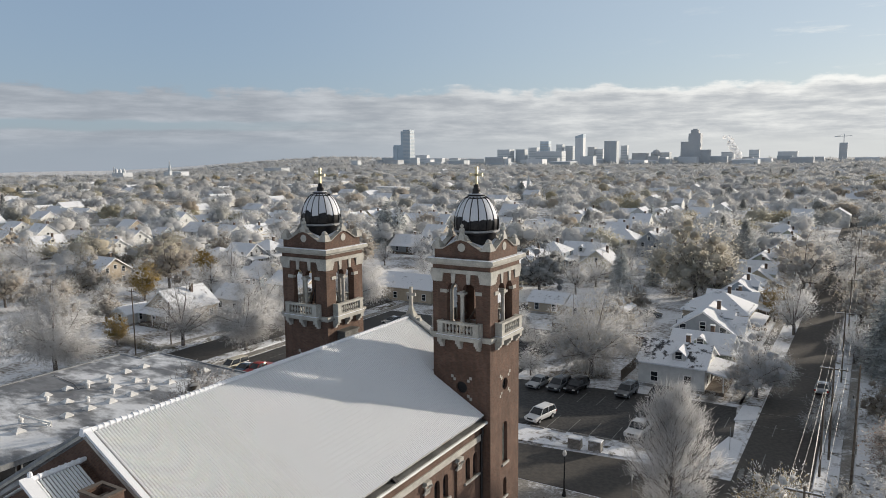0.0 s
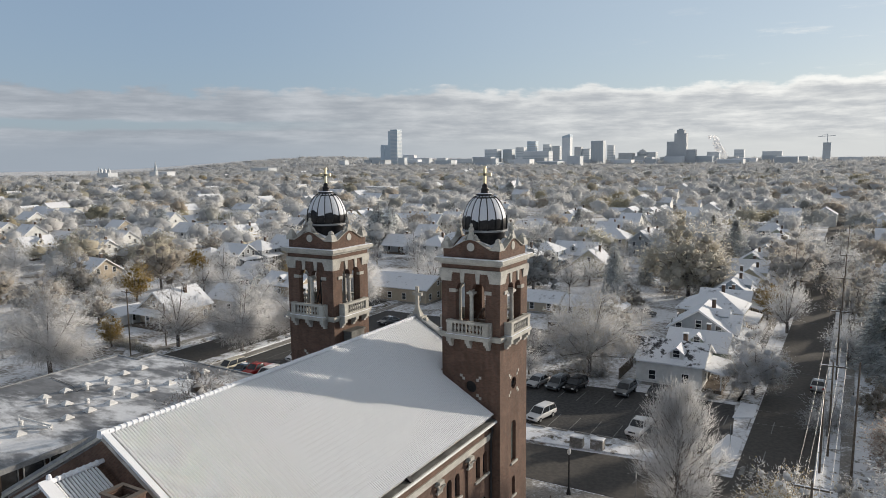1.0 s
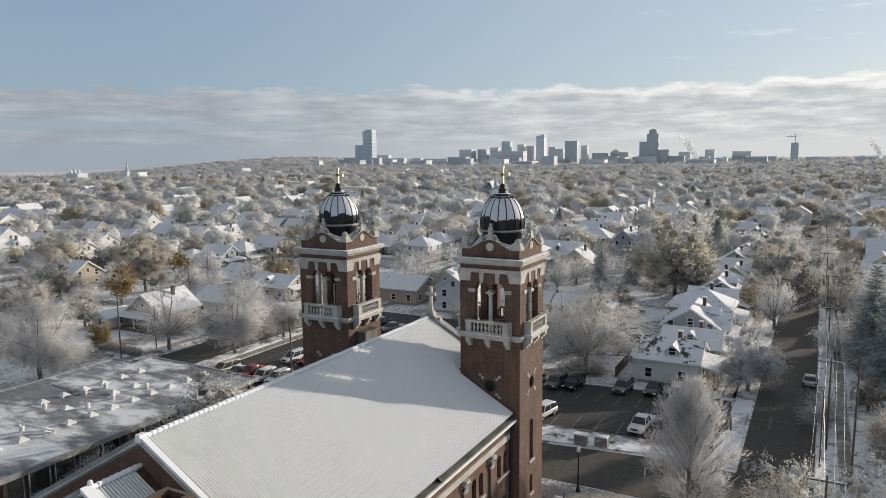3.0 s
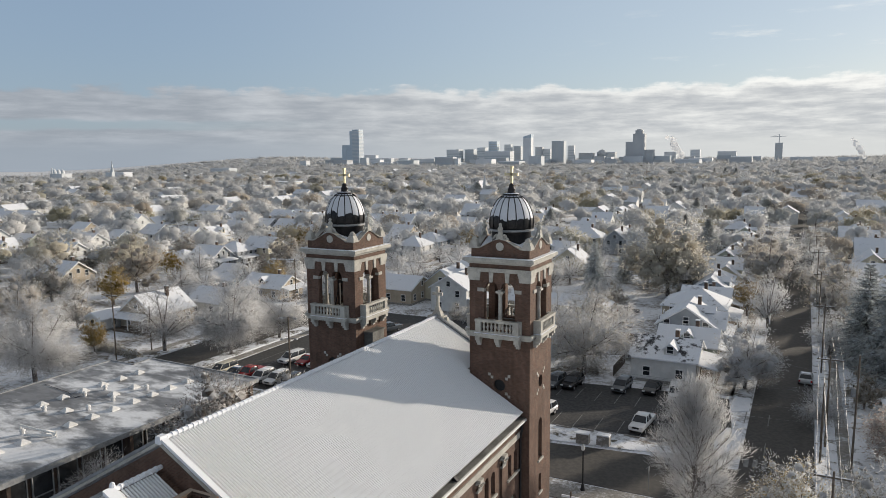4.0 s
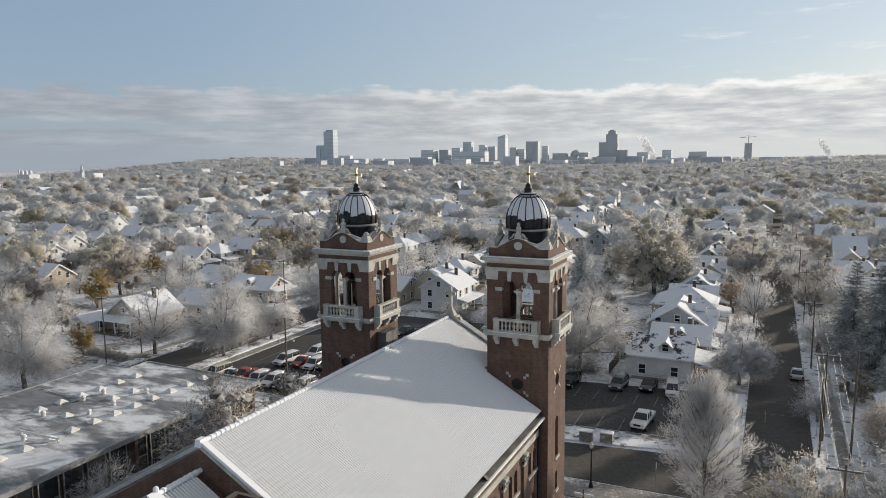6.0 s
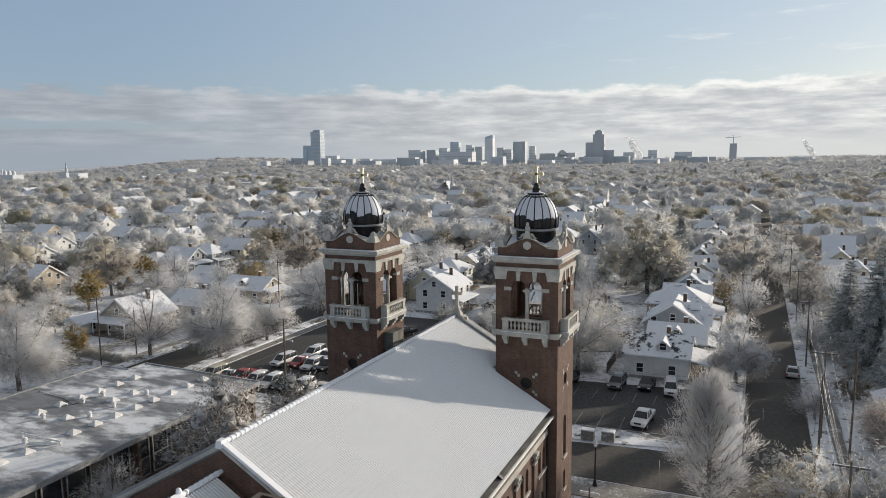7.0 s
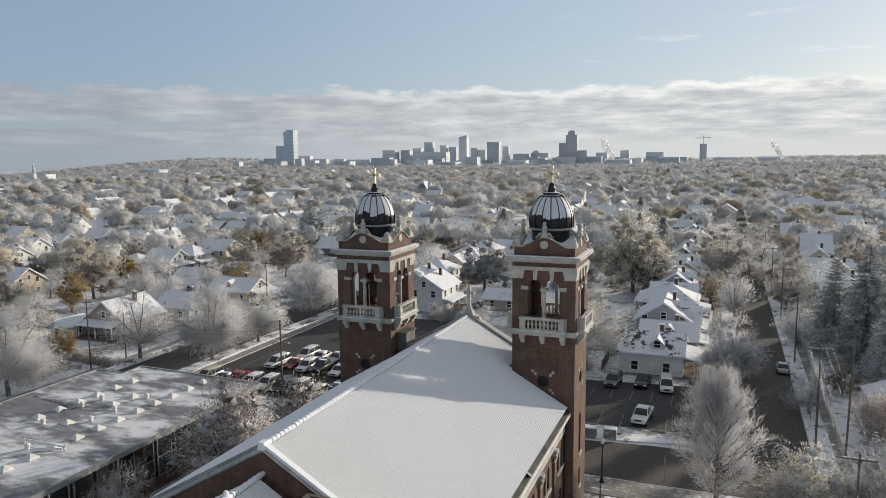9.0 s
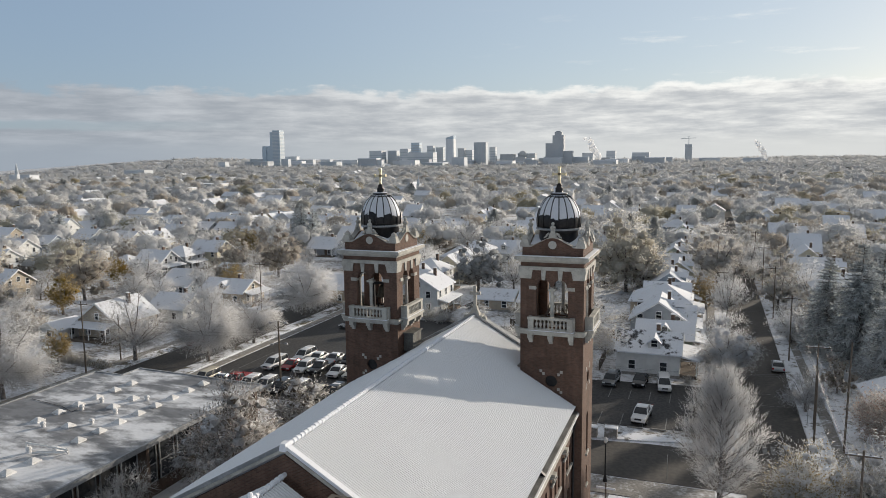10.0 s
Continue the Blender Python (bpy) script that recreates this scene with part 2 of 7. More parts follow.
M_LEAF_TAN = foliage("tan_oak_leaves", (0.45, 0.385, 0.25), (0.53, 0.465, 0.33), FROST, 0.3, 0.65)
M_LEAF_RED = foliage("russet_leaves", (0.27, 0.13, 0.06), (0.36, 0.2, 0.11), FROST, 0.36)
M_LEAF_OLIVE = foliage("olive_leaves", (0.2, 0.17, 0.085), (0.27, 0.24, 0.13), FROST, 0.22)
M_NEEDLE = foliage("snowy_needles", (0.1, 0.12, 0.11), (0.15, 0.17, 0.155), (0.74, 0.77, 0.79), 0.7, 0.4, 0.5)
# far woods: frosted, and paler than near trees because haze is painted in
M_FAR_TWIG = foliage("haze_paled_frosted_twigs", (0.6, 0.585, 0.565), (0.74, 0.73, 0.715), HAZE_FROST, 0.6, 0.6, 0.08)
M_FAR_DARK_CROWN = foliage("haze_paled_dark_leaves_with_frost", (0.32, 0.32, 0.28), (0.44, 0.43, 0.39), HAZE_FROST, 0.25, 0.5, 0.1)
M_FAR_LEAF = foliage("haze_paled_frosted_brown_leaves", (0.46, 0.38, 0.29), (0.6, 0.52, 0.41), HAZE_FROST, 0.34, 0.55, 0.1)
M_FAR_OLIVE = foliage("haze_paled_frosted_olive_leaves", (0.37, 0.35, 0.24), (0.54, 0.46, 0.3), HAZE_FROST, 0.25, 0.55, 0.1)
M_FAR_NEEDLE = foliage("haze_paled_frosted_needles", (0.2, 0.22, 0.215), (0.3, 0.32, 0.31), HAZE_FROST, 0.34, 0.4, 0.15)
# beyond a kilometre the painted haze leaves even less contrast
M_DISTANT_TWIG = foliage("distant_haze_paled_frosted_twigs", (0.6, 0.6, 0.595), (0.66, 0.66, 0.66), (0.76, 0.765, 0.77), 0.55, 0.55, 0.06, 0.4)
M_DISTANT_LEAF = foliage("distant_haze_paled_frosted_leaves", (0.54, 0.525, 0.495), (0.62, 0.6, 0.57), (0.74, 0.745, 0.75), 0.45, 0.55, 0.06, 0.4)
SIDING = [siding("siding_" + k, c) for k, c in (("white", (0.66, 0.66, 0.64)), ("cream", (0.6, 0.55, 0.42)), ("grey", (0.36, 0.38, 0.4)), ("blue", (0.3, 0.36, 0.42)),
                                               ("tan", (0.42, 0.36, 0.28)), ("sage", (0.34, 0.38, 0.32)))]


# ---- building blocks ----
from mathutils import geometry


class Mesh:
    """Gathers vertices and faces for one mesh."""

    def __init__(self):
        self.v, self.f = [], []

    def add(self, verts, faces):
        k = len(self.v)
        self.v += [tuple(p) for p in verts]
        self.f += [tuple(i + k for i in q) for q in faces]
        return self

    def box(self, x0, y0, z0, x1, y1, z1):
        return self.add([(x, y, z) for z in (z0, z1) for x, y in ((x0, y0), (x1, y0), (x1, y1), (x0, y1))],
                        [(3, 2, 1, 0), (4, 5, 6, 7), (0, 1, 5, 4), (1, 2, 6, 5), (2, 3, 7, 6), (3, 0, 4, 7)])

    def block(self, cx, cy, z0, wx, wy, h, taper=1.0):
        a, b = wx / 2, wy / 2
        return self.add([(cx + sx * a * s, cy + sy * b * s, z) for z, s in ((z0, 1), (z0 + h, taper)) for sx, sy in ((-1, -1), (1, -1), (1, 1), (-1, 1))],
                        [(3, 2, 1, 0), (4, 5, 6, 7), (0, 1, 5, 4), (1, 2, 6, 5), (2, 3, 7, 6), (3, 0, 4, 7)])

    def prism(self, poly, a, b, axis="y"):
        """A polygon in (u, z), drawn out along an axis from a to b; u is the other level axis."""
        n = len(poly)
        at = (lambda u, z, k: (u, k, z)) if axis == "y" else (lambda u, z, k: (k, u, z))
        return self.add([at(u, z, a) for u, z in poly] + [at(u, z, b) for u, z in poly],
                        [tuple(range(n)), tuple(range(2 * n - 1, n - 1, -1))] + [(i, i + n, (i + 1) % n + n, (i + 1) % n) for i in range(n)])

    def lathe(self, cx, cy, profile, sides=12, turn=0.0):
        """profile: (radius, z) from the bottom up."""
        vs = [(cx + r * math.cos(turn + 2 * math.pi * i / sides), cy + r * math.sin(turn + 2 * math.pi * i / sides), z) for r, z in profile for i in range(sides)]
        fs = [(j * sides + i, j * sides + (i + 1) % sides, (j + 1) * sides + (i + 1) % sides, (j + 1) * sides + i) for j in range(len(profile) - 1) for i in range(sides)]
        fs += [tuple(range(sides - 1, -1, -1)), tuple(range((len(profile) - 1) * sides, len(profile) * sides))]
        return self.add(vs, fs)

    def tube(self, points, radius, sides=5, end=None):
        """A round bar along points, tapering to the radius end."""
        points = [Vector(p) for p in points]
        end = radius if end is None else end
        rings = []
        for i, p in enumerate(points):
            d = (points[min(i + 1, len(points) - 1)] - points[max(i - 1, 0)]).normalized()
            u = d.cross(Vector((0, 0, 1)) if abs(d.z) < 0.9 else Vector((1, 0, 0))).normalized()
            w, r = d.cross(u), radius + (end - radius) * i / max(1, len(points) - 1)
            rings += [p + (u * math.cos(a) + w * math.sin(a)) * r for a in (2 * math.pi * k / sides for k in range(sides))]
        fs = [(j * sides + i, j * sides + (i + 1) % sides, (j + 1) * sides + (i + 1) % sides, (j + 1) * sides + i) for j in range(len(points) - 1) for i in range(sides)]
        fs += [tuple(range(sides - 1, -1, -1)), tuple(range((len(points) - 1) * sides, len(points) * sides))]
        return self.add(rings, fs)

    def panel(self, outer, holes, depth, m):
        """A wall with openings: outline and holes in (u, z), thickness depth along +v, laid into the world by the matrix m."""
        loops = [[Vector((u, 0, z)) for u, z in q] for q in (outer, *holes)]
        from_all = [p for q in loops for p in q]
        tris = geometry.tessellate_polygon([[Vector((p.x, p.z, 0)) for p in q] for q in loops])
        n = len(from_all)
        vs = [m @ p for p in from_all] + [m @ (p + Vector((0, depth, 0))) for p in from_all]
        fs = [tuple(t) for t in tris] + [tuple(i + n for i in reversed(t)) for t in tris]
        k = 0
        for q in loops:
            c = len(q)
            fs += [(k + i, k + (i + 1) % c, k + (i + 1) % c + n, k + i + n) for i in range(c)]
            k += c
        return self.add(vs, fs)

    def data(self, name):
        me = bpy.data.meshes.new(name)
        me.from_pydata(self.v, [], self.f)
        bm = bmesh.new()
        bm.from_mesh(me)
        bmesh.ops.recalc_face_normals(bm, faces=bm.faces)
        bm.to_mesh(me)
        bm.free()
        return me


def part(name, mesh, mat, parent=None, label="", smooth=False):
    """Links a mesh as one object under a thing or a part."""
    me = mesh.data(name) if isinstance(mesh, Mesh) else mesh
    if mat is not None and not me.materials:
        me.materials.append(mat)
    if smooth:
        me.shade_smooth()
    ob = new(name, me)
    if parent is not None:
        ob.parent = parent
        ob.matrix_parent_inverse = Matrix()
    return tagged(ob, label)


def thing(name, label, category, group="", at=(0, 0, 0), kind=""):
    ob = new(name)
    ob.location = at
    return tagged(ob, label, category, group, kind)


def setting(name, mesh, mat, label, category):
    return tagged(part(name, mesh, mat), label, category, kind="structure")


def arch(u, w, z0, z1, n=8):
    """The outline of a round-headed opening, centred on u, from z0 to the crown at z1."""
    r = w / 2
    return [(u - r, z0), (u + r, z0)] + [(u + r * math.cos(math.pi * i / n), z1 - r + r * math.sin(math.pi * i / n)) for i in range(n + 1)]


def ring(u, z, r, n=14):
    return [(u + r * math.cos(2 * math.pi * i / n), z + r * math.sin(2 * math.pi * i / n)) for i in range(n)]


# ---- ground ----
def height(x, y):
    """The land is level near by; far off it drops away on one side in place of haze, and rises in low hills."""
    d = math.hypot(x, y)
    az = math.degrees(math.atan2(-x, y))
    k = min(1.0, max(0.0, (d - 900) / 1500)) ** 1.3
    dip = -46 * min(1.0, max(0.0, (az - 40) / 16))
    hill = 26 * math.exp(-((az - 40) / 9) ** 2) * min(1.0, max(0.0, (d - 2300) / 1500))
    return k * dip + hill + (6 * k * math.sin(x / 310) * math.cos(y / 270))


def ground_sheet():
    g = Mesh()
    radii = [0, 60, 130, 220, 340, 500, 700, 900, 1100, 1300, 1500, 1750, 2000, 2300, 2600, 3000, 3500, 4200, 4900]
    n = 96
    vs, fs = [(0, 0, 0)], []
    for r in radii[1:]:
        for i in range(n):
            a = 2 * math.pi * i / n
            x, y = r * math.sin(a), r * math.cos(a)
            vs.append((x, y, height(x, y)))
    for i in range(n):
        fs.append((0, 1 + i, 1 + (i + 1) % n))
    for j in range(len(radii) - 2):
        for i in range(n):
            a, b = 1 + j * n + i, 1 + j * n + (i + 1) % n
            fs.append((a, a + n, b + n, b))
    return g.add(vs, fs)


setting("ground", ground_sheet(), M_LAWN, "brown lawn ground dusted with patchy snow", "ground")


def slab(name, polys, z, mat, label, category, thick=0.12):
    m = Mesh()
    for p in polys:
        k = len(p)
        m.add([(x, y, z) for x, y in p] + [(x, y, z - thick) for x, y in p], [tuple(range(k))] + [(i, i + k, (i + 1) % k + k, (i + 1) % k) for i in range(k)])
    return setting(name, m, mat, label, category)


def rect(x0, y0, x1, y1):
    return [(x0, y0), (x1, y0), (x1, y1), (x0, y1)]


slab("road_side", [rect(-11, 40, -3.6, 700)], 0.03, M_ROAD, "worn grey asphalt side street in long shade", "road")
slab("road_front", [[(-58, 65.5), (-11, 65.9), (-11, 76.0), (-21, 75.8), (-34, 74.2), (-58, 73)]], 0.035, M_ROAD, "worn asphalt street in front of the church", "road")
slab("road_left", [rect(-104.5, -40, -95.5, 700)], 0.03, M_ROAD, "damp asphalt street lined with frosted trees", "road")
for i, xs in enumerate((-193, -286, -380, -474, 86)):
    slab("road_far_%d" % (i + 1), [rect(xs - 4, -60, xs + 4, 900)], 0.03, M_ROAD, "distant residential asphalt street", "road")
slab("road_cross", [rect(-480, 296, 90, 304)], 0.034, M_ROAD, "distant cross street of asphalt", "road")
slab("parking_lot_right", [[(-58, 78.6), (-12.8, 81.5), (-12.8, 89), (-14, 99.5), (-20, 99.6), (-58, 94.8)]], 0.04, M_ASPHALT, "dark asphalt parking lot beside the houses", "parking lot")
slab("parking_lot_left", [rect(-90, 75, -46, 127)], 0.04, M_ASPHALT, "dark asphalt parking lot full of cars", "parking lot")
slab("pavement_church", [rect(-56, 61.5, -14, 65.4)], 0.12, M_CONCRETE, "pale concrete pavement in front of the church", "pavement")
slab("pavement_left", [rect(-92.0, 62, -90.4, 140)], 0.1, M_CONCRETE, "concrete pavement beside the parking lot", "pavement")
slab("pavement_left_far", [rect(-109, -40, -107.2, 300)], 0.1, M_CONCRETE, "snow-dusted concrete pavement", "pavement")
slab("pavement_right", [rect(-1.25, 76, 0.0, 290)], 0.1, M_CONCRETE, "narrow concrete pavement between snowy verges", "pavement")
slab("pavement_houses", [rect(-15.2, 101, -13.6, 290)], 0.1, M_CONCRETE, "concrete pavement past the houses", "pavement")
slab("verge_right", [rect(-3.5, 78, -1.3, 290)], 0.13, M_ISLAND, "snow-covered grass verge along the kerb", "verge")
slab("verge_right_inner", [rect(0.15, 76, 2.8, 118)], 0.1, M_ISLAND, "snow-covered strip of lawn", "verge")
slab("verge_left", [rect(-95.3, 66, -92.6, 140)], 0.12, M_VERGE, "grass verge with broken snow", "verge")
slab("verge_left_far", [rect(-107.1, -40, -104.7, 300)], 0.12, M_VERGE, "grass verge with broken snow", "verge")
slab("verge_lot", [rect(-90, 71.5, -58, 74.8)], 0.12, M_VERGE, "snowy grass strip below the parking lot", "verge")
slab("verge_island", [[(-58, 74.4), (-36, 74.6), (-22.5, 76.2), (-16.5, 77.6), (-16.5, 79.2), (-23, 78.5), (-36, 77.0), (-58, 76.2)]], 0.16, M_ISLAND, "long kerbed island covered with snow", "verge")
slab("verge_corner", [[(-13.7, 79.0), (-14.2, 83), (-13.2, 88.2), (-11.4, 87.2), (-11.3, 81.3), (-12.4, 79.2)]], 0.14, M_SNOW, "snowy wedge of grass at the street corner", "verge")
slab("verge_corner_far", [[(-13.6, 94.3), (-13.4, 100.6), (-11.3, 100.9), (-11.2, 95.5)]], 0.14, M_SNOW, "snowy patch of grass at the kerb", "verge")
slab("verge_leaves", [[(-14, 101), (-11.15, 101.3), (-11.15, 121), (-13.5, 121)]], 0.1, M_VERGE, "verge with fallen leaves", "verge")


def paint_lines():
    m = Mesh()
    for i in range(11):
        x = -36.2 + i * 2.75
        m.add([(x - 0.06, 79.9 + 0.04 * i, 0.052), (x + 0.06, 79.9 + 0.04 * i, 0.052), (x + 0.06, 85.0, 0.052), (x - 0.06, 85.0, 0.052)], [(0, 1, 2, 3)])
        m.add([(x - 0.06, 91.0, 0.052), (x + 0.06, 91.0, 0.052), (x + 0.06, 95.2, 0.052), (x - 0.06, 95.2, 0.052)], [(0, 1, 2, 3)])
    for i in range(13):
        x = -86.6 + i * 2.72
        m.add([(x - 0.06, 76, 0.052), (x + 0.06, 76, 0.052), (x + 0.06, 80.8, 0.052), (x - 0.06, 80.8, 0.052)], [(0, 1, 2, 3)])
        m.add([(x - 0.06, 86, 0.052), (x + 0.06, 86, 0.052), (x + 0.06, 96, 0.052), (x - 0.06, 96, 0.052)], [(0, 1, 2, 3)])
    m.add([(-84, 83.3, 0.052), (-52, 83.3, 0.052), (-52, 83.45, 0.052), (-84, 83.45, 0.052)], [(0, 1, 2, 3)])
    for i in range(7):          # dashes where the lot's way meets the side street
        m.add([(-11 + i, 98.7 + 0.1 * i, 0.045), (-10.4 + i, 98.76 + 0.1 * i, 0.045), (-10.4 + i, 98.9 + 0.1 * i, 0.045), (-11 + i, 98.84 + 0.1 * i, 0.045)], [(0, 1, 2, 3)])
        m.add([(-11 + i, 93.7 + 0.1 * i, 0.045), (-10.4 + i, 93.76 + 0.1 * i, 0.045), (-10.4 + i, 93.9 + 0.1 * i, 0.045), (-11 + i, 93.84 + 0.1 * i, 0.045)], [(0, 1, 2, 3)])
    for i in range(8):          # crossing at the corner
        m.add([(-10.6 + 0.9 * i, 77.2, 0.045), (-10.1 + 0.9 * i, 77.2, 0.045), (-10.1 + 0.9 * i, 79.6, 0.045), (-10.6 + 0.9 * i, 79.6, 0.045)], [(0, 1, 2, 3)])
    return m


setting("trim_paint_lines", paint_lines(), M_PAINT, "worn white lines of parking bays and crossings", "road marking")

# ---- church: nave ----
RX, RZ, EX, EZ = -35.28, 19.55, -25.0, 13.7         # ridge and eave of the nave roof
GY, FY = 20.8, 52.9                              # rear and front gable
WX = -25.35                                      # east wall
SLOPE = (RZ - EZ) / (EX - RX)
church = thing("church", "red brick church with stone trim and a snow-covered tile roof", "church", at=(RX, 37, 0))


def church_part(name, m, mat, label="", parent=None, smooth=False):
    ob = part(name, m, mat, parent or church, label, smooth)
    if parent is None:
        ob.location = (-RX, -37, 0)
    return ob


def roof_z(x):
    return RZ - abs(x - RX) * SLOPE


HALF = WX - RX
gable = [(RX - HALF, 0), (RX + HALF, 0), (RX + HALF, roof_z(WX) - 0.35), (RX, RZ - 0.3), (RX - HALF, roof_z(WX) - 0.35)]
church_part("rear_wall", Mesh().prism(gable, GY + 0.45, GY + 0.95), M_BRICK, "brick gable wall")
church_part("front_wall", Mesh().prism(gable, FY - 0.5, FY), M_BRICK, "brick gable wall")

# side walls with paired round-headed windows between pilasters
BAYS = [22.45, 26.95, 31.45, 35.95, 40.45, 44.95]
for side in (1, -1):
    outer = [(GY + 0.9, 0), (FY - 0.5, 0), (FY - 0.5, 13.0), (GY + 0.9, 13.0)]
    holes = [arch(b + o, 0.72, 9.3, 11.15) for b in BAYS for o in (0.45, 1.65)] + [arch(b + 1.05, 1.9, 2.2, 7.6) for b in BAYS]
    m4 = Matrix(((0, -side, 0, RX + side * HALF), (1, 0, 0, 0), (0, 0, 1, 0), (0, 0, 0, 1)))
    wall = church_part("side_wall", Mesh().panel(outer, holes, 0.5, m4), M_BRICK)
    X = RX + side * HALF
    for b in BAYS:
        for o in (0.45, 1.65):
            church_part("nave_window", Mesh().prism(arch(b + o, 0.78, 9.25, 11.18), X - side * 0.32, X - side * 0.26, "x"), M_GLASS)
        church_part("window_sill", Mesh().box(min(X, X + side * 0.14), b - 0.1, 9.12, max(X, X + side * 0.14), b + 2.25, 9.29), M_STONE)
        church_part("nave_window", Mesh().prism(arch(b + 1.05, 1.96, 2.15, 7.63), X - side * 0.32, X - side * 0.26, "x"), M_STAINED)
    for b in BAYS[1:]:
        p = Mesh().box(min(X, X + side * 0.16), b - 1.45, 0, max(X, X + side * 0.16), b - 0.8, 10.9)
        church_part("pilaster", p, M_BRICK)
        cy = b - 1.12
        c = Mesh().box(min(X, X + side * 0.2), cy - 0.34, 10.86, max(X, X + side * 0.2), cy + 0.34, 10.95)
        for i in range(5):          # a row of leaves under the scrolls
            u = cy - 0.28 + 0.14 * i
            c.tube([(X + side * 0.14, u, 10.95), (X + side * 0.2, u, 11.2), (X + side * 0.3, u, 11.34), (X + side * 0.34, u, 11.28)], 0.075, 5, 0.05)
        for u in (-1, 1):
            c.tube([(X + side * 0.16, cy + u * 0.24, 11.3), (X + side * 0.26, cy + u * 0.34, 11.46), (X + side * 0.34, cy + u * 0.42, 11.44), (X + side * 0.34, cy + u * 0.42, 11.34)], 0.07, 5, 0.06)
        c.box(min(X, X + side * 0.3), cy - 0.42, 11.5, max(X, X + side * 0.3), cy + 0.42, 11.6)
        c.box(min(X, X + side * 0.36), cy - 0.3, 11.6, max(X, X + side * 0.36), cy + 0.3, 11.83)
        church_part("capital", c, M_STONE, "carved stone capital")
    band = Mesh().box(min(X, X + side * 0.1), GY + 0.9, 11.85, max(X, X + side * 0.1), 47.7, 12.32)
    church_part("frieze_band", band, M_STONE, "pale stone band")
    co = Mesh()
    co.prism([(X - side * 0.02, 13.0), (X + side * 0.2, 13.0), (X + side * 0.34, 13.12), (X + side * 0.52, 13.2), (X + side * 0.52, 13.36), (X - side * 0.02, 13.36)], GY + 0.5, 47.7)
    church_part("eaves_cornice", co, M_WHITE, "white moulded eaves cornice")
    gu = Mesh().prism([(X - side * 0.75, 13.37), (X + side * 0.42, 13.37), (X + side * 0.42, 13.44), (X - side * 0.25, 13.5), (X - side * 0.75, 13.95)], GY + 0.9, 47.9)
    church_part("box_gutter", gu, M_GUTTER, "wide dark grey metal gutter")
    church_part("snow_guard", Mesh().tube([(X + side * 0.02, GY + 1.2, 13.62), (X + side * 0.02, 47.5, 13.62)], 0.03, 4), M_LEAD)
for yy, zz in ((47.4, 13.1),):
    church_part("downpipe", Mesh().tube([(WX + 0.15, yy, zz), (WX + 0.25, yy, zz - 0.6), (WX + 0.12, yy, zz - 1.2), (WX + 0.12, yy, 0.2)], 0.09, 6), M_DARK)
hopper = Mesh().prism([(WX - 0.35, 13.45), (WX + 0.5, 13.45), (WX - 0.2, 14.0)], 35.2, 35.5)
church_part("gutter_flashing", hopper, M_DARK, "folded metal flashing")

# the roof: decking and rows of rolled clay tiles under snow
# the greyed deck deepens the shade in the valleys of the tiles
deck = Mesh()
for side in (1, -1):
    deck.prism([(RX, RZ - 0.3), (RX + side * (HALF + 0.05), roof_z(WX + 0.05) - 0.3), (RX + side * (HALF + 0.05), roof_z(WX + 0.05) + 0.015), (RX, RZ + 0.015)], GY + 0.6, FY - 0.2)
church_part("roof_deck", deck, M_PAN, "snowy tile pans with painted shade between the rolls")
PITCH, COURSE = 0.18, 0.36
ARC = [(-0.064, -0.008), (-0.056, 0.044), (-0.022, 0.08), (0.022, 0.08), (0.056, 0.044), (0.064, -0.008)]
slope_len = math.hypot(EX - RX, RZ - EZ)
down = Vector(((EX - RX) / slope_len, 0, (EZ - RZ) / slope_len))
lift = Vector((-down.z, 0, down.x))


def tile_mesh(o=(0, 0, 0), side=1, rnd=None, courses=1):
    """One rolled tile, its head at o, lying down the slope."""
    vs = []
    j = rnd.uniform(-0.006, 0.006) if rnd else 0.0
    for s, up_, wide in ((0.0, 0.0, 0.97), (COURSE * (courses + 0.06), 0.024, 1.03)):
        for u, h in ARC:
            p = down * s + lift * (h * wide + up_ + j * (s > 0))
            vs.append((o[0] + side * p.x, o[1] + u * wide, o[2] + p.z))
    n = len(ARC)
    end = [(vs[n + i][0] - side * lift.x * 0.03, vs[n + i][1], vs[n + i][2] - lift.z * 0.03) for i in range(n)]
    return vs + end, [(i, i + 1, n + i + 1, n + i) for i in range(n - 1)] + [(n + i, n + i + 1, 2 * n + i + 1, 2 * n + i) for i in range(n - 1)]


rnd = random.Random(5)
rows = int((slope_len - 0.2) / COURSE)
cols = int((FY - 0.5 - (GY + 0.9)) / PITCH)
for side in (1, -1):
    field = Mesh()
    single = []
    for c in range(cols):
        y = GY + 1.05 + c * PITCH
        for r in range(0, rows, 1 if side == 1 else 5):
            d = 0.12 + r * COURSE
            if d > 0.12 + (slope_len - 0.9) and 47.6 < y:
                continue
            o = (RX + side * down.x * d, y, RZ + down.z * d)
            if y > 48.1 and abs(o[0] - RX) > 5.05:
                continue
            if side == 1 and c < 8 and r < 34:
                single.append(o)
            else:
                field.add(*tile_mesh(o, side, rnd, 1 if side == 1 else min(5, rows - r)))
    ob = church_part("tile_field", field, M_TILE, "snow-covered rows of clay roof tiles")
    tagged(ob, kind="stuff")
    if side == 1:
        base = Mesh().add(*tile_mesh()).data("roof_tile")
        for o in single:
            t = part("roof_tile", base, M_TILE, church)
            t.location = (o[0] - RX, o[1] - 37, o[2] + rnd.uniform(-0.006, 0.006))
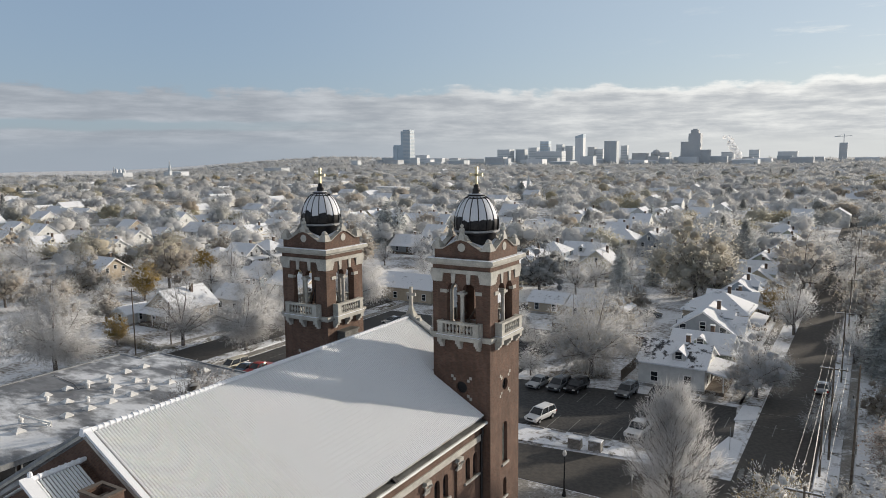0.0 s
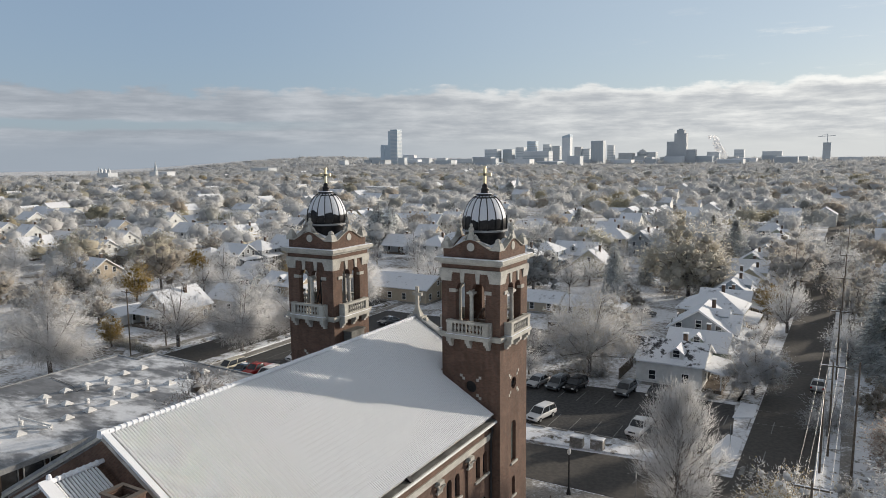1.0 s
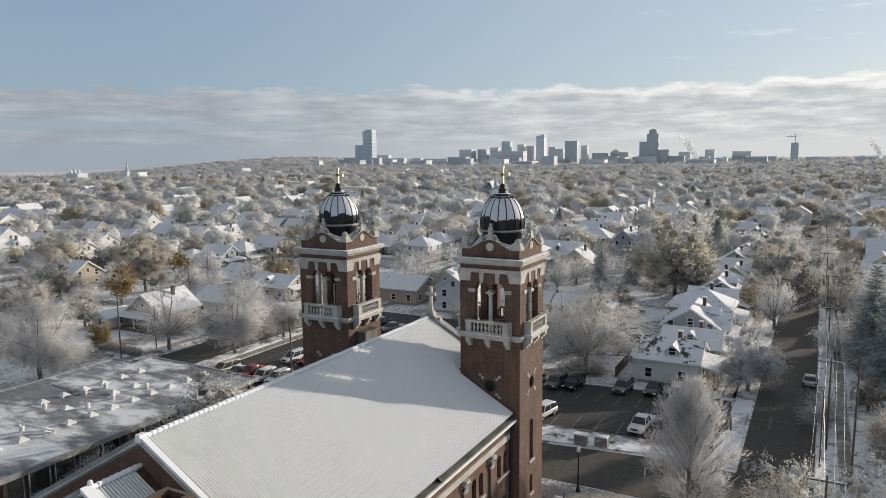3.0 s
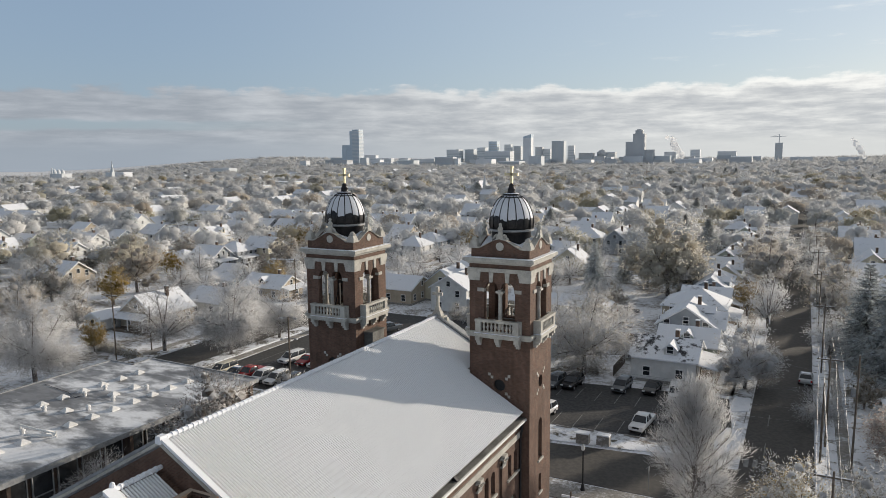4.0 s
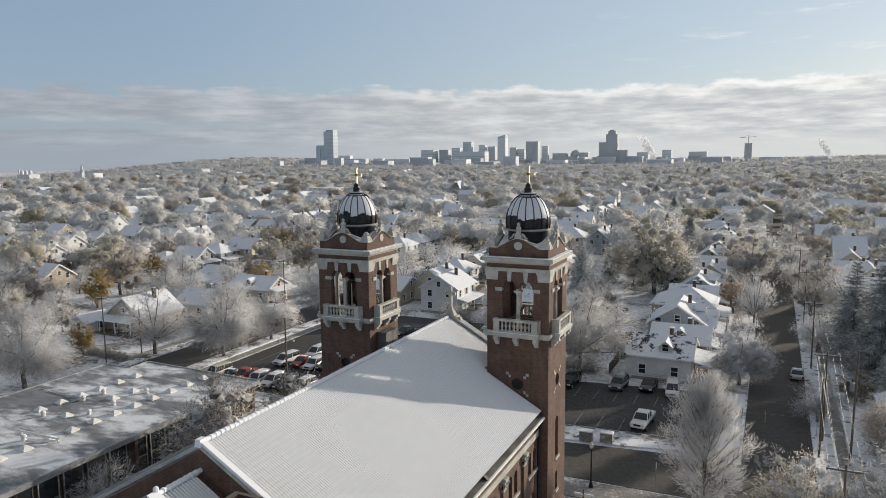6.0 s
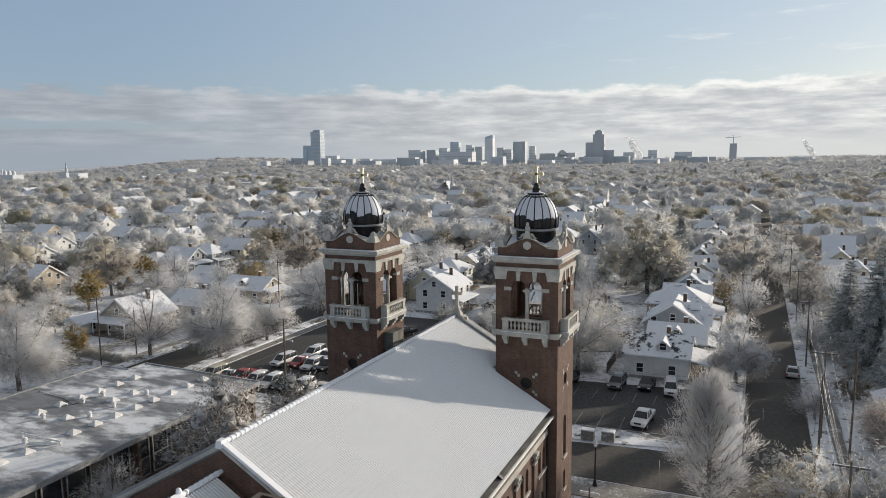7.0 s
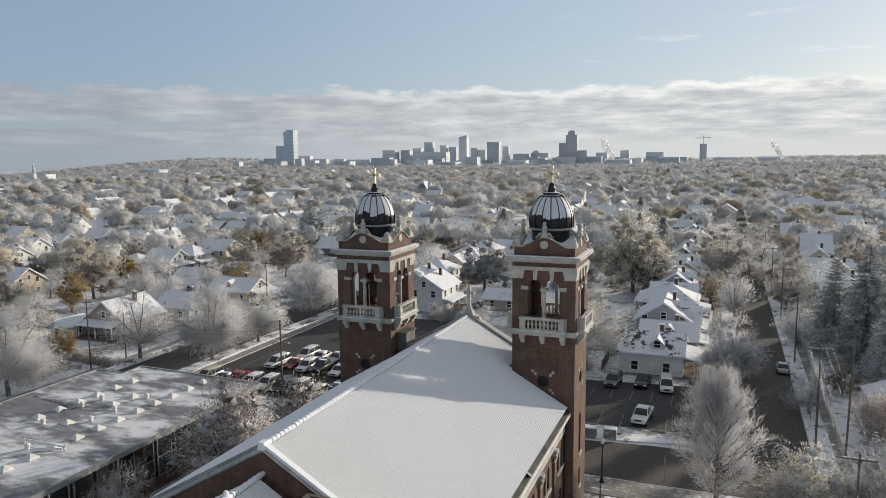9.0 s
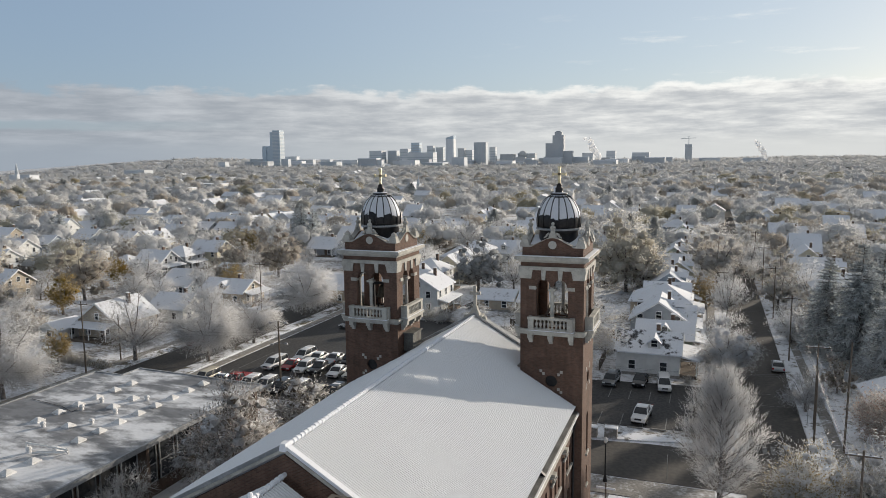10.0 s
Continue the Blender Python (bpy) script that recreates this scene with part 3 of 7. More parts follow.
cap = Mesh().lathe(0, 0, [(0.175, 0), (0.175, 0.05), (0.14, 0.09), (0.125, 0.4)], 10).data("ridge_tile")
bm = bmesh.new()
bm.from_mesh(cap)
bmesh.ops.rotate(bm, verts=bm.verts, cent=(0, 0, 0), matrix=Matrix.Rotation(radians(-90), 3, "X"))
bm.to_mesh(cap)
bm.free()
for i in range(int((FY - GY - 1.4) / 0.36)):
    t = part("ridge_tile", cap, M_SNOW, church)
    t.location = (0, GY + 0.85 + i * 0.36 - 37, RZ + 0.08 + rnd.uniform(-0.012, 0.012))

# rear gable coping, front gable coping with the stone cross
def coping(y0, y1, zoff, mat, label):
    for side in (1, -1):
        m = Mesh().prism([(RX, RZ + zoff), (RX + side * (HALF + 0.35), roof_z(WX + 0.35) + zoff), (RX + side * (HALF + 0.35), roof_z(WX + 0.35) + zoff + 0.2), (RX, RZ + zoff + 0.2)], y0, y1)
        church_part("gable_coping", m, mat if side == 1 or mat is not M_SNOW else M_LEAD, label if side == 1 else "weathered gable coping")


coping(GY + 0.4, GY + 0.76, 0.06, M_SNOW, "stone gable coping under snow")
coping(GY + 0.36, GY + 0.46, -0.16, M_STONE, "stone moulding under the coping")
coping(FY - 0.55, FY + 0.25, 0.16, M_LEAD, "dark weathered gable coping")
church_part("apex_block", Mesh().block(RX, GY + 0.56, RZ - 0.1, 0.4, 0.54, 0.4, 0.8), M_SNOW)
front_cross = church_part("stone_cross", Mesh().block(RX, FY - 0.1, RZ - 0.4, 1.5, 0.8, 0.55).block(RX, FY - 0.1, RZ + 0.15, 1.0, 0.66, 0.45, 0.6)
                          .block(RX, FY - 0.1, RZ + 0.6, 0.5, 0.4, 0.35, 0.7).block(RX, FY - 0.1, RZ + 0.9, 0.28, 0.24, 1.9).box(RX - 0.5, FY - 0.2, RZ + 1.98, RX + 0.5, FY, RZ + 2.26)
                          .block(RX - 0.9, FY - 0.1, RZ - 0.35, 0.4, 0.5, 0.4, 0.5).block(RX + 0.9, FY - 0.1, RZ - 0.35, 0.4, 0.5, 0.4, 0.5), M_STONE, "weathered stone cross on a pedestal")

# lower wing behind the rear gable, with its own tile roof, and the chimney beside it
WZ, WY0, WHALF = 18.2, 17.75, 4.6
wing = [(RX - WHALF, 0), (RX + WHALF, 0), (RX + WHALF, WZ - WHALF * SLOPE - 0.3), (RX, WZ - 0.3), (RX - WHALF, WZ - WHALF * SLOPE - 0.3)]
church_part("wing_wall", Mesh().prism(wing, WY0 + 0.35, GY + 0.44), M_BRICK, "brick wall of the low rear wing")
for side in (1, -1):
    church_part("wing_coping", Mesh().prism([(RX, WZ - 0.02), (RX + side * (WHALF + 0.3), WZ - (WHALF + 0.3) * SLOPE - 0.02), (RX + side * (WHALF + 0.3), WZ - (WHALF + 0.3) * SLOPE + 0.2), (RX, WZ + 0.2)], WY0, WY0 + 0.6),
                M_SNOW if side == 1 else M_LEAD, "stone coping under snow" if side == 1 else "weathered grey coping")
    field = Mesh()
    for c in range(13):
        for r in range(13):
            field.add(*tile_mesh((RX + side * down.x * (0.12 + r * COURSE), WY0 + 0.8 + c * PITCH, WZ - 0.12 + down.z * (0.12 + r * COURSE)), side, rnd))
    tagged(church_part("wing_tiles", field, M_TILE, "snow-covered tiles of the low wing"), kind="stuff")
for i in range(8):
    t = part("ridge_tile", cap, M_SNOW, church)
    t.location = (0, WY0 + 0.6 + i * 0.36 - 37, WZ - 0.02)
church_part("ridge_knob", Mesh().lathe(RX, WY0 + 0.55, [(0.12, WZ + 0.1), (0.15, WZ + 0.22), (0.11, WZ + 0.36), (0.02, WZ + 0.42)], 8), M_SNOW)
CX, CY, CZ = -30.95, 19.3, 18.2
stack = church_part("chimney", Mesh().box(CX - 0.86, CY - 0.6, 12, CX + 0.86, CY - 0.35, CZ).box(CX - 0.86, CY + 0.35, 12, CX + 0.86, CY + 0.6, CZ)
                    .box(CX - 0.86, CY - 0.35, 12, CX - 0.5, CY + 0.35, CZ).box(CX + 0.5, CY - 0.35, 12, CX + 0.86, CY + 0.35, CZ).box(CX - 0.5, CY - 0.35, 12, CX + 0.5, CY + 0.35, CZ - 0.8), M_BRICK, "open brick chimney stack")
church_part("chimney_rim", Mesh().box(CX - 0.92, CY - 0.65, CZ, CX + 0.92, CY - 0.45, CZ + 0.1).box(CX - 0.92, CY + 0.45, CZ, CX + 0.92, CY + 0.65, CZ + 0.1)
            .box(CX - 0.92, CY - 0.45, CZ, CX - 0.6, CY + 0.45, CZ + 0.1).box(CX + 0.6, CY - 0.45, CZ, CX + 0.92, CY + 0.45, CZ + 0.1), M_BROWN_BRICK)
church_part("chimney_partition", Mesh().box(CX - 0.08, CY - 0.4, CZ - 0.8, CX + 0.08, CY + 0.4, CZ - 0.15), M_WOOD)


# ---- bell towers ----
def turned(k):
    """The k-th face of the tower, counted from the rear face."""
    return Matrix.Rotation(radians(90 * k), 4, "Z")


def spin(m, k):
    r = turned(k)
    m.v = [tuple(r @ Vector(p)) for p in m.v]
    return m


def bell_tower(x, y, bells=True):
    H = 2.58
    tw = thing("bell_tower", "square red brick bell tower with stone belfry and dark ribbed dome", "tower", "pair of bell towers", (x, y, 0))
    # shaft: four panels with an oculus, a tall and a low window on each
    shaft_holes = [ring(0, 15.75, 0.5), arch(0.0, 0.9, 9.1, 12.6), arch(0.0, 0.62, 6.2, 7.8)]
    for k in range(4):
        outer = [(-H, 0), (H, 0), (H, 19.6), (-H, 19.6)] if k % 2 == 0 else [(-H + 0.5, 0), (H - 0.5, 0), (H - 0.5, 19.6), (-H + 0.5, 19.6)]
        holes = shaft_holes if k % 2 else shaft_holes[:1]
        m4 = turned(k) @ Matrix.Translation((0, -H, 0))
        part("shaft_wall", Mesh().panel(outer, holes, 0.5, m4), M_BRICK, tw)
        o = spin(Mesh().prism(ring(0, 15.75, 0.56), -H + 0.22, -H + 0.26), k)
        part("oculus", o, M_DARK if k % 2 == 0 else M_GLASS, tw, "round window")
        if k % 2:
            part("tall_window", spin(Mesh().prism(arch(0, 0.96, 9.05, 12.63), -H + 0.3, -H + 0.34), k), M_STAINED, tw, "round-headed leaded window")
            part("low_window", spin(Mesh().prism(arch(0, 0.68, 6.15, 7.83), -H + 0.3, -H + 0.34), k), M_STAINED, tw, "small round-headed window")
            part("window_sill", spin(Mesh().box(-0.6, -H - 0.12, 8.92, 0.6, -H + 0.05, 9.1), k), M_STONE, tw)
            part("window_sill", spin(Mesh().box(-0.45, -H - 0.12, 6.04, 0.45, -H + 0.05, 6.2), k), M_STONE, tw)
        for sx in (-1, 1):
            for sz in (-1, 1):
                d = Mesh()
                for e in (0.62, 0.84):
                    cx, cz = sx * e, 15.75 + sz * e
                    d.box(cx - 0.11, -H - 0.025, cz - 0.11, cx + 0.11, -H + 0.05, cz + 0.11)
                part("stone_inlay", spin(d, k), M_STONE, tw)
    # balcony belt, brackets and balustrades
    belt = Mesh()
    for z, e, h in ((19.6, 0.06, 0.14), (19.74, 0.13, 0.12), (19.86, 0.22, 0.2)):
        belt.box(-H - e, -H - e, z, H + e, H + e, z + h)
    part("belt_course", belt, M_STONE, tw, "moulded stone belt course")
    for k in range(4):
        part("balcony_slab", spin(Mesh().box(-1.95, -H - 0.72, 19.84, 1.95, -H - 0.221, 20.05).box(-1.85, -H - 0.62, 19.7, 1.85, -H - 0.223, 19.84), k), M_STONE, tw)
        part("balcony_snow", spin(Mesh().box(-1.9, -H - 0.68, 20.054, 1.9, -H - 0.05, 20.09), k), M_SNOW, tw, "thin snow on the balcony")
        for u in (-1.65, 0.0, 1.65):
            b = Mesh().box(u - 0.2, -H - 0.62, 19.42, u + 0.2, -H, 19.7).box(u - 0.17, -H - 0.45, 19.2, u + 0.17, -H, 19.42).box(u - 0.15, -H - 0.26, 18.98, u + 0.15, -H, 19.2)
            part("bracket", spin(b, k), M_STONE, tw)
        rail = Mesh().box(-1.8, -H - 0.6, 20.06, 1.8, -H - 0.3, 20.24).box(-1.86, -H - 0.64, 20.98, 1.86, -H - 0.26, 21.16)
        for u in (-1, 1):
            rail.box(u * 1.58 - 0.23, -H - 0.62, 20.24, u * 1.58 + 0.23, -H - 0.28, 20.98)
            rail.box(u * 1.67 - 0.14, -H - 0.28, 20.06, u * 1.76 + 0.16, -H - 0.001, 21.14)
        bal = part("balustrade", spin(rail, k), M_STONE, tw, "pale stone balustrade")
        prof = [(0.1, 20.24), (0.1, 20.32), (0.06, 20.36), (0.12, 20.52), (0.115, 20.6), (0.055, 20.8), (0.06, 20.86), (0.1, 20.9), (0.1, 20.98)]
        for i in range(8):
            part("baluster", spin(Mesh().lathe(-1.12 + i * 0.32, -H - 0.45, prof, 8), k), M_STONE, bal)
    # belfry walls with paired arches
    def pair():
        pts = [(-1.32, 20.06), (1.32, 20.06), (1.32, 23.55)]
        pts += [(0.68 + 0.56 * math.cos(a), 23.55 + 0.62 * math.sin(a)) for a in (math.pi * i / 8 for i in range(9))][0:]
        pts += [(-0.68 + 0.56 * math.cos(a), 23.55 + 0.62 * math.sin(a)) for a in (math.pi * i / 8 for i in range(9))]
        return pts + [(-1.32, 23.55)]
    for k in range(4):
        outer = [(-H, 20.06), (H, 20.06), (H, 25.56), (-H, 25.56)] if k % 2 == 0 else [(-H + 0.55, 20.06), (H - 0.55, 20.06), (H - 0.55, 25.56), (-H + 0.55, 25.56)]
        hole = [(u, z) if z > 20.07 else (u, 20.3) for u, z in pair()]
        part("belfry_wall", Mesh().panel(outer, [hole], 0.55, turned(k) @ Matrix.Translation((0, -H, 0))), M_BRICK, tw)
        col = Mesh().lathe(0, -H + 0.22, [(0.26, 20.3), (0.26, 20.42), (0.2, 20.5), (0.17, 20.6), (0.15, 23.0), (0.17, 23.08), (0.24, 23.25)], 12)
        col.box(-0.3, -H - 0.06, 23.25, 0.3, -H + 0.5, 23.42).box(-0.13, -H + 0.02, 23.42, 0.13, -H + 0.48, 23.7)
        part("column", spin(col, k), M_STONE, tw, "slender stone column")
        for s in (-1, 1):
            part("impost", spin(Mesh().box(min(s * 1.28, s * 1.86), -H - 0.07, 23.32, max(s * 1.28, s * 1.86), -H + 0.3, 23.6), k), M_STONE, tw)
            part("keystone", spin(Mesh().prism([(s * 0.68 - 0.13, 24.12), (s * 0.68 + 0.13, 24.12), (s * 0.68 + 0.2, 24.9), (s * 0.68 - 0.2, 24.9)], -H - 0.08, -H + 0.1), k), M_STONE, tw)
    part("belfry_floor", Mesh().box(-2.04, -2.04, 20.06, 2.04, 2.04, 20.2), M_CONCRETE, tw)
    part("belfry_ceiling", Mesh().box(-2.04, -2.04, 25.1, 2.04, 2.04, 25.25), M_WOOD, tw)
    if bells:
        bell = Mesh().lathe(0, 0, [(0.62, 21.5), (0.58, 21.58), (0.46, 21.85), (0.4, 22.2), (0.34, 22.45), (0.15, 22.6)], 16)
        part("bell", bell, M_BRONZE, tw, "bronze bell", True)
        part("bell_frame", Mesh().box(-0.95, -0.1, 20.2, -0.8, 0.1, 22.9).box(0.8, -0.1, 20.2, 0.95, 0.1, 22.9).box(-0.95, -0.12, 22.6, 0.95, 0.12, 22.85)
             .tube([(-0.87, -0.9, 20.2), (-0.87, 0, 22.5)], 0.06, 4).tube([(0.87, -0.9, 20.2), (0.87, 0, 22.5)], 0.06, 4).tube([(-0.87, 0.9, 20.2), (-0.87, 0, 22.5)], 0.06, 4).tube([(0.87, 0.9, 20.2), (0.87, 0, 22.5)], 0.06, 4), M_DARK, tw)
        wheel = Mesh()
        wheel.tube([(0.62, 0.75 * math.cos(a), 22.5 + 0.75 * math.sin(a)) for a in (2 * math.pi * i / 20 for i in range(21))], 0.04, 4)
        for a in (0, 1.05, 2.1):
            wheel.tube([(0.62, 0.75 * math.cos(a), 22.5 + 0.75 * math.sin(a)), (0.62, -0.75 * math.cos(a), 22.5 - 0.75 * math.sin(a))], 0.03, 4)
        part("bell_wheel", wheel, M_DARK, tw)
    else:               # the frame alone: low sleepers with splayed struts
        part("bell_frame", Mesh().box(-1.7, -0.9, 20.2, 1.7, -0.7, 20.4).box(-1.7, 0.7, 20.2, 1.7, 0.9, 20.4).tube([(-1.2, -0.8, 20.4), (-0.5, -0.8, 21.5)], 0.07, 4).tube([(1.2, -0.8, 20.4), (0.5, -0.8, 21.5)], 0.07, 4)
             .tube([(-1.2, 0.8, 20.4), (-0.5, 0.8, 21.5)], 0.07, 4).tube([(1.2, 0.8, 20.4), (0.5, 0.8, 21.5)], 0.07, 4), M_WOOD, tw, "weathered timber bell frame")
    # corner capitals, bands, cornice
    for sx in (-1, 1):
        for sy in (-1, 1):
            c = Mesh()
            for z, e, w in ((24.2, 0.05, 0.9), (24.36, 0.07, 0.93), (24.56, 0.1, 0.96), (24.76, 0.14, 1.0)):
                hi = H + e
                c.box(min(sx * hi, sx * (H - w)), min(sy * hi, sy * (H - w)), z, max(sx * hi, sx * (H - w)), max(sy * hi, sy * (H - w)), z + 0.2)
            part("corner_capital", c, M_STONE, tw, "carved stone corner capital")
    def hoop(e, z0, z1, inner=H - 0.02):
        m = Mesh()
        o = H + e
        return m.box(-o, -o, z0, o, -inner, z1).box(-o, inner, z0, o, o, z1).box(-o, -inner, z0, -inner, inner, z1).box(inner, -inner, z0, o, inner, z1)
    part("architrave", hoop(0.12, 24.92, 25.22), M_STONE, tw)
    cor = Mesh()
    for e, z0, z1 in ((0.1, 25.56, 25.66), (0.2, 25.66, 25.74), (0.34, 25.74, 25.8), (0.43, 25.8, 25.98), (0.37, 25.98, 26.06)):
        cor.box(-H - e, -H - e, z0, H + e, H + e, z1)
    part("cornice", cor, M_STONE, tw, "projecting stone cornice")
    part("cornice_snow", hoop(0.38, 26.063, 26.1, H - 0.02), M_SNOW, tw, "thin snow along the cornice")
    # attic with four pediments
    A = 2.46
    for k in range(4):
        a = A if k % 2 == 0 else A - 0.46
        ped = [(-a, 26.06), (a, 26.06), (a, 26.78), (1.75 if k % 2 == 0 else 1.75, 26.78), (0.5, 27.45), (0.0, 27.58), (-0.5, 27.45), (-1.75, 26.78), (-a, 26.78)]
        part("pediment", spin(Mesh().prism(ped, -A, -A + 0.45), k), M_BRICK, tw)
        part("pediment_disc", spin(Mesh().prism(ring(0, 26.97, 0.33, 18), -A - 0.05, -A + 0.02), k), M_STONE, tw)
        for s in (-1, 1):
            c = Mesh().prism([(s * 1.8, 26.78), (s * 1.66, 26.9), (s * 0.1, 27.66), (s * 0.0, 27.66), (0.0, 27.56), (s * 0.5, 27.44), (s * 1.72, 26.78)], -A - 0.1, -A + 0.4)
            part("pediment_coping", spin(c, k), M_STONE, tw)
            part("attic_coping", spin(Mesh().box(min(s * 1.7, s * 2.52), -A - 0.13, 26.78, max(s * 1.7, s * 2.52), -A + 0.5, 26.9), k), M_STONE, tw)
        scroll = Mesh().block(0, -A + 0.1, 27.6, 0.62, 0.46, 0.28, 0.75).block(0, -A + 0.1, 27.88, 0.36, 0.36, 0.26, 0.75)
        scroll.lathe(0, -A + 0.1, [(0.12, 28.14), (0.2, 28.24), (0.23, 28.36), (0.17, 28.48), (0.09, 28.53), (0.12, 28.6), (0.14, 28.68), (0.09, 28.78), (0.02, 28.82)], 10)
        for s in (-1, 1):
            scroll.tube([(s * 0.28, -A + 0.1, 27.88), (s * 0.46, -A + 0.1, 27.78), (s * 0.54, -A + 0.1, 27.62), (s * 0.72, -A + 0.1, 27.54)], 0.12, 6, 0.06)
        part("urn_finial", spin(scroll, k), M_STONE, tw, "weathered stone urn finial")
    for sx in (-1, 1):
        for sy in (-1, 1):
            cx, cy = sx * (A - 0.2), sy * (A - 0.2)
            part("corner_finial", Mesh().block(cx, cy, 26.78, 0.72, 0.72, 0.36, 0.95).block(cx, cy, 27.14, 0.58, 0.58, 0.22, 0.85).lathe(cx, cy, [(0.24, 27.36), (0.28, 27.46), (0.2, 27.6), (0.06, 27.7)], 8), M_STONE, tw)
    roof = Mesh().prism([(-2.1, 26.5), (2.1, 26.5), (2.1, 26.62), (0, 27.5), (-2.1, 26.62)], -2.1, 2.1)
    part("attic_roof", roof, M_SNOW, tw, "small snow-covered roof behind the pediments")
    part("attic_roof", Mesh().prism([(-2.1, 26.5), (2.1, 26.5), (2.1, 26.63), (0, 27.51), (-2.1, 26.63)], -2.1, 2.1, "x"), M_SNOW, tw, "small snow-covered roof behind the pediments")
    # dome
    part("drum", Mesh().lathe(0, 0, [(1.6, 26.5), (1.6, 27.9), (1.66, 28.0)], 32), M_DOME, tw, "dark metal drum", True)
    part("dome_ring", Mesh().lathe(0, 0, [(1.68, 28.0), (1.86, 28.06), (1.86, 28.16), (1.73, 28.2)], 32), M_LEAD, tw)
    def dome_r(t):
        """Radius at the height fraction t of the dome."""
        return 1.72 * (1 - t ** 1.95) ** 0.54 + 0.04 * math.sin(math.pi * min(1, t * 1.6)) + 0.28 * t
    DZ0, DH = 28.18, 2.75
    prof = [(dome_r(i / 14), DZ0 + DH * i / 14) for i in range(15)]
    part("dome", Mesh().lathe(0, 0, prof, 48), M_DOME, tw, "dark metal dome", True)
    rs = random.Random(int(abs(x) * 10))
    for i in range(16):
        a = 2 * math.pi * (i + 0.5) / 16
        part("dome_rib", Mesh().tube([((r + 0.02) * math.cos(a), (r + 0.02) * math.sin(a), z) for r, z in prof], 0.055, 4, 0.045), M_DOME, tw)
        # snow lying in the panel between two ribs, with an uneven lower edge
        m = Mesh()
        n = 10
        base_low = 0.4 - 0.1 * math.sin(2 * math.pi * i / 16 + 2.2) + rs.uniform(-0.08, 0.1)
        low = [base_low + 0.03 * math.sin(2.6 * j / n + i * 1.9) - 0.05 * abs(j / n - 0.5) + rs.uniform(-0.016, 0.016) for j in range(n + 1)]
        vs = []
        for q in range(7):
            for j in range(n + 1):
                g = j / n
                lo = low[j]
                t = lo + (0.985 - lo) * q / 6
                ang = a + 2 * math.pi / 16 * (0.06 + 0.88 * g)
                r = dome_r(t) + (0.03 if q else 0.006)
                vs.append((r * math.cos(ang), r * math.sin(ang), DZ0 + DH * t))
        m.add(vs, [(q * (n + 1) + j, q * (n + 1) + j + 1, (q + 1) * (n + 1) + j + 1, (q + 1) * (n + 1) + j) for q in range(6) for j in range(n)])
        part("dome_snow", m, M_DOME_SNOW, tw, "patch of melting snow between the ribs", True)
    part("finial_snow", Mesh().lathe(0, 0, [(0.6, 30.985), (0.58, 31.02), (0.36, 31.05)], 16), M_SNOW, tw, "snow on the plate under the finial", True)
    fin = [(0.6, 30.84), (0.72, 30.9), (0.72, 30.98), (0.42, 31.0), (0.33, 31.1), (0.3, 31.3), (0.36, 31.36), (0.24, 31.46), (0.2, 31.6), (0.26, 31.66), (0.14, 31.74), (0.08, 31.85)]
    part("dome_finial", Mesh().lathe(0, 0, fin, 16), M_DOME, tw, "stepped dark metal finial", True)
    part("cross", Mesh().box(-0.1, -0.08, 31.75, 0.1, 0.08, 33.12).box(-0.52, -0.08, 32.44, 0.52, 0.08, 32.63).box(-0.13, -0.1, 33.02, 0.13, 0.1, 33.18)
         .box(-0.57, -0.1, 32.41, -0.48, 0.1, 32.66).box(0.48, -0.1, 32.41, 0.57, 0.1, 32.66), M_GOLD, tw, "gilded cross")
    return tw


bell_tower(-27.17, 50.28, False)
left_tower = bell_tower(-43.38, 50.27)
left_tower.location.z = -0.12
part("louvre_box", Mesh().box(2.601, -1.3, 16.9, 3.5, 0.6, 18.5).box(2.601, -1.4, 18.5, 3.6, 0.7, 18.62), M_GUTTER, left_tower, "metal-clad vent box on the tower")


# ---- trees ----
def unit(a):
    return a / np.maximum(1e-9, np.linalg.norm(a, axis=1, keepdims=True))


def sprout(rng, P, D, L, k, t0, spread, ratio, lift_, droop=0.0):
    """k children on each of the bars that start at P, run along D and are L long."""
    n = len(P)
    i = np.repeat(np.arange(n), k)
    t = rng.uniform(t0, 1.0, n * k)
    base = P[i] + D[i] * (L[i] * t)[:, None]
    side = unit(np.cross(D[i], rng.normal(size=(n * k, 3))))
    ang = np.radians(rng.uniform(spread * 0.6, spread * 1.3, n * k))
    d = D[i] * np.cos(ang)[:, None] + side * np.sin(ang)[:, None]
    d[:, 2] += lift_ - droop * t
    return base, unit(d), L[i] * ratio * rng.uniform(0.6, 1.15, n * k) * (1.15 - 0.5 * t), t


def bars(P, D, L, r0, r1, sides):
    """Tapered bars as vertex and face arrays."""
    n = len(P)
    u = unit(np.cross(D, np.array([0.3, 0.9, 0.31])))
    w = np.cross(D, u)
    a = 2 * np.pi * np.arange(sides) / sides
    off = u[:, None, :] * np.cos(a)[None, :, None] + w[:, None, :] * np.sin(a)[None, :, None]
    lo = P[:, None, :] + off * np.asarray(r0).reshape(-1, 1, 1)
    hi = (P + D * L[:, None])[:, None, :] + off * np.asarray(r1).reshape(-1, 1, 1)
    v = np.concatenate([lo, hi], 1).reshape(-1, 3)
    q = np.arange(sides)
    f = np.stack([q, (q + 1) % sides, (q + 1) % sides + sides, q + sides], 1)
    return v, (f[None] + (np.arange(n) * 2 * sides)[:, None, None]).reshape(-1, 4)


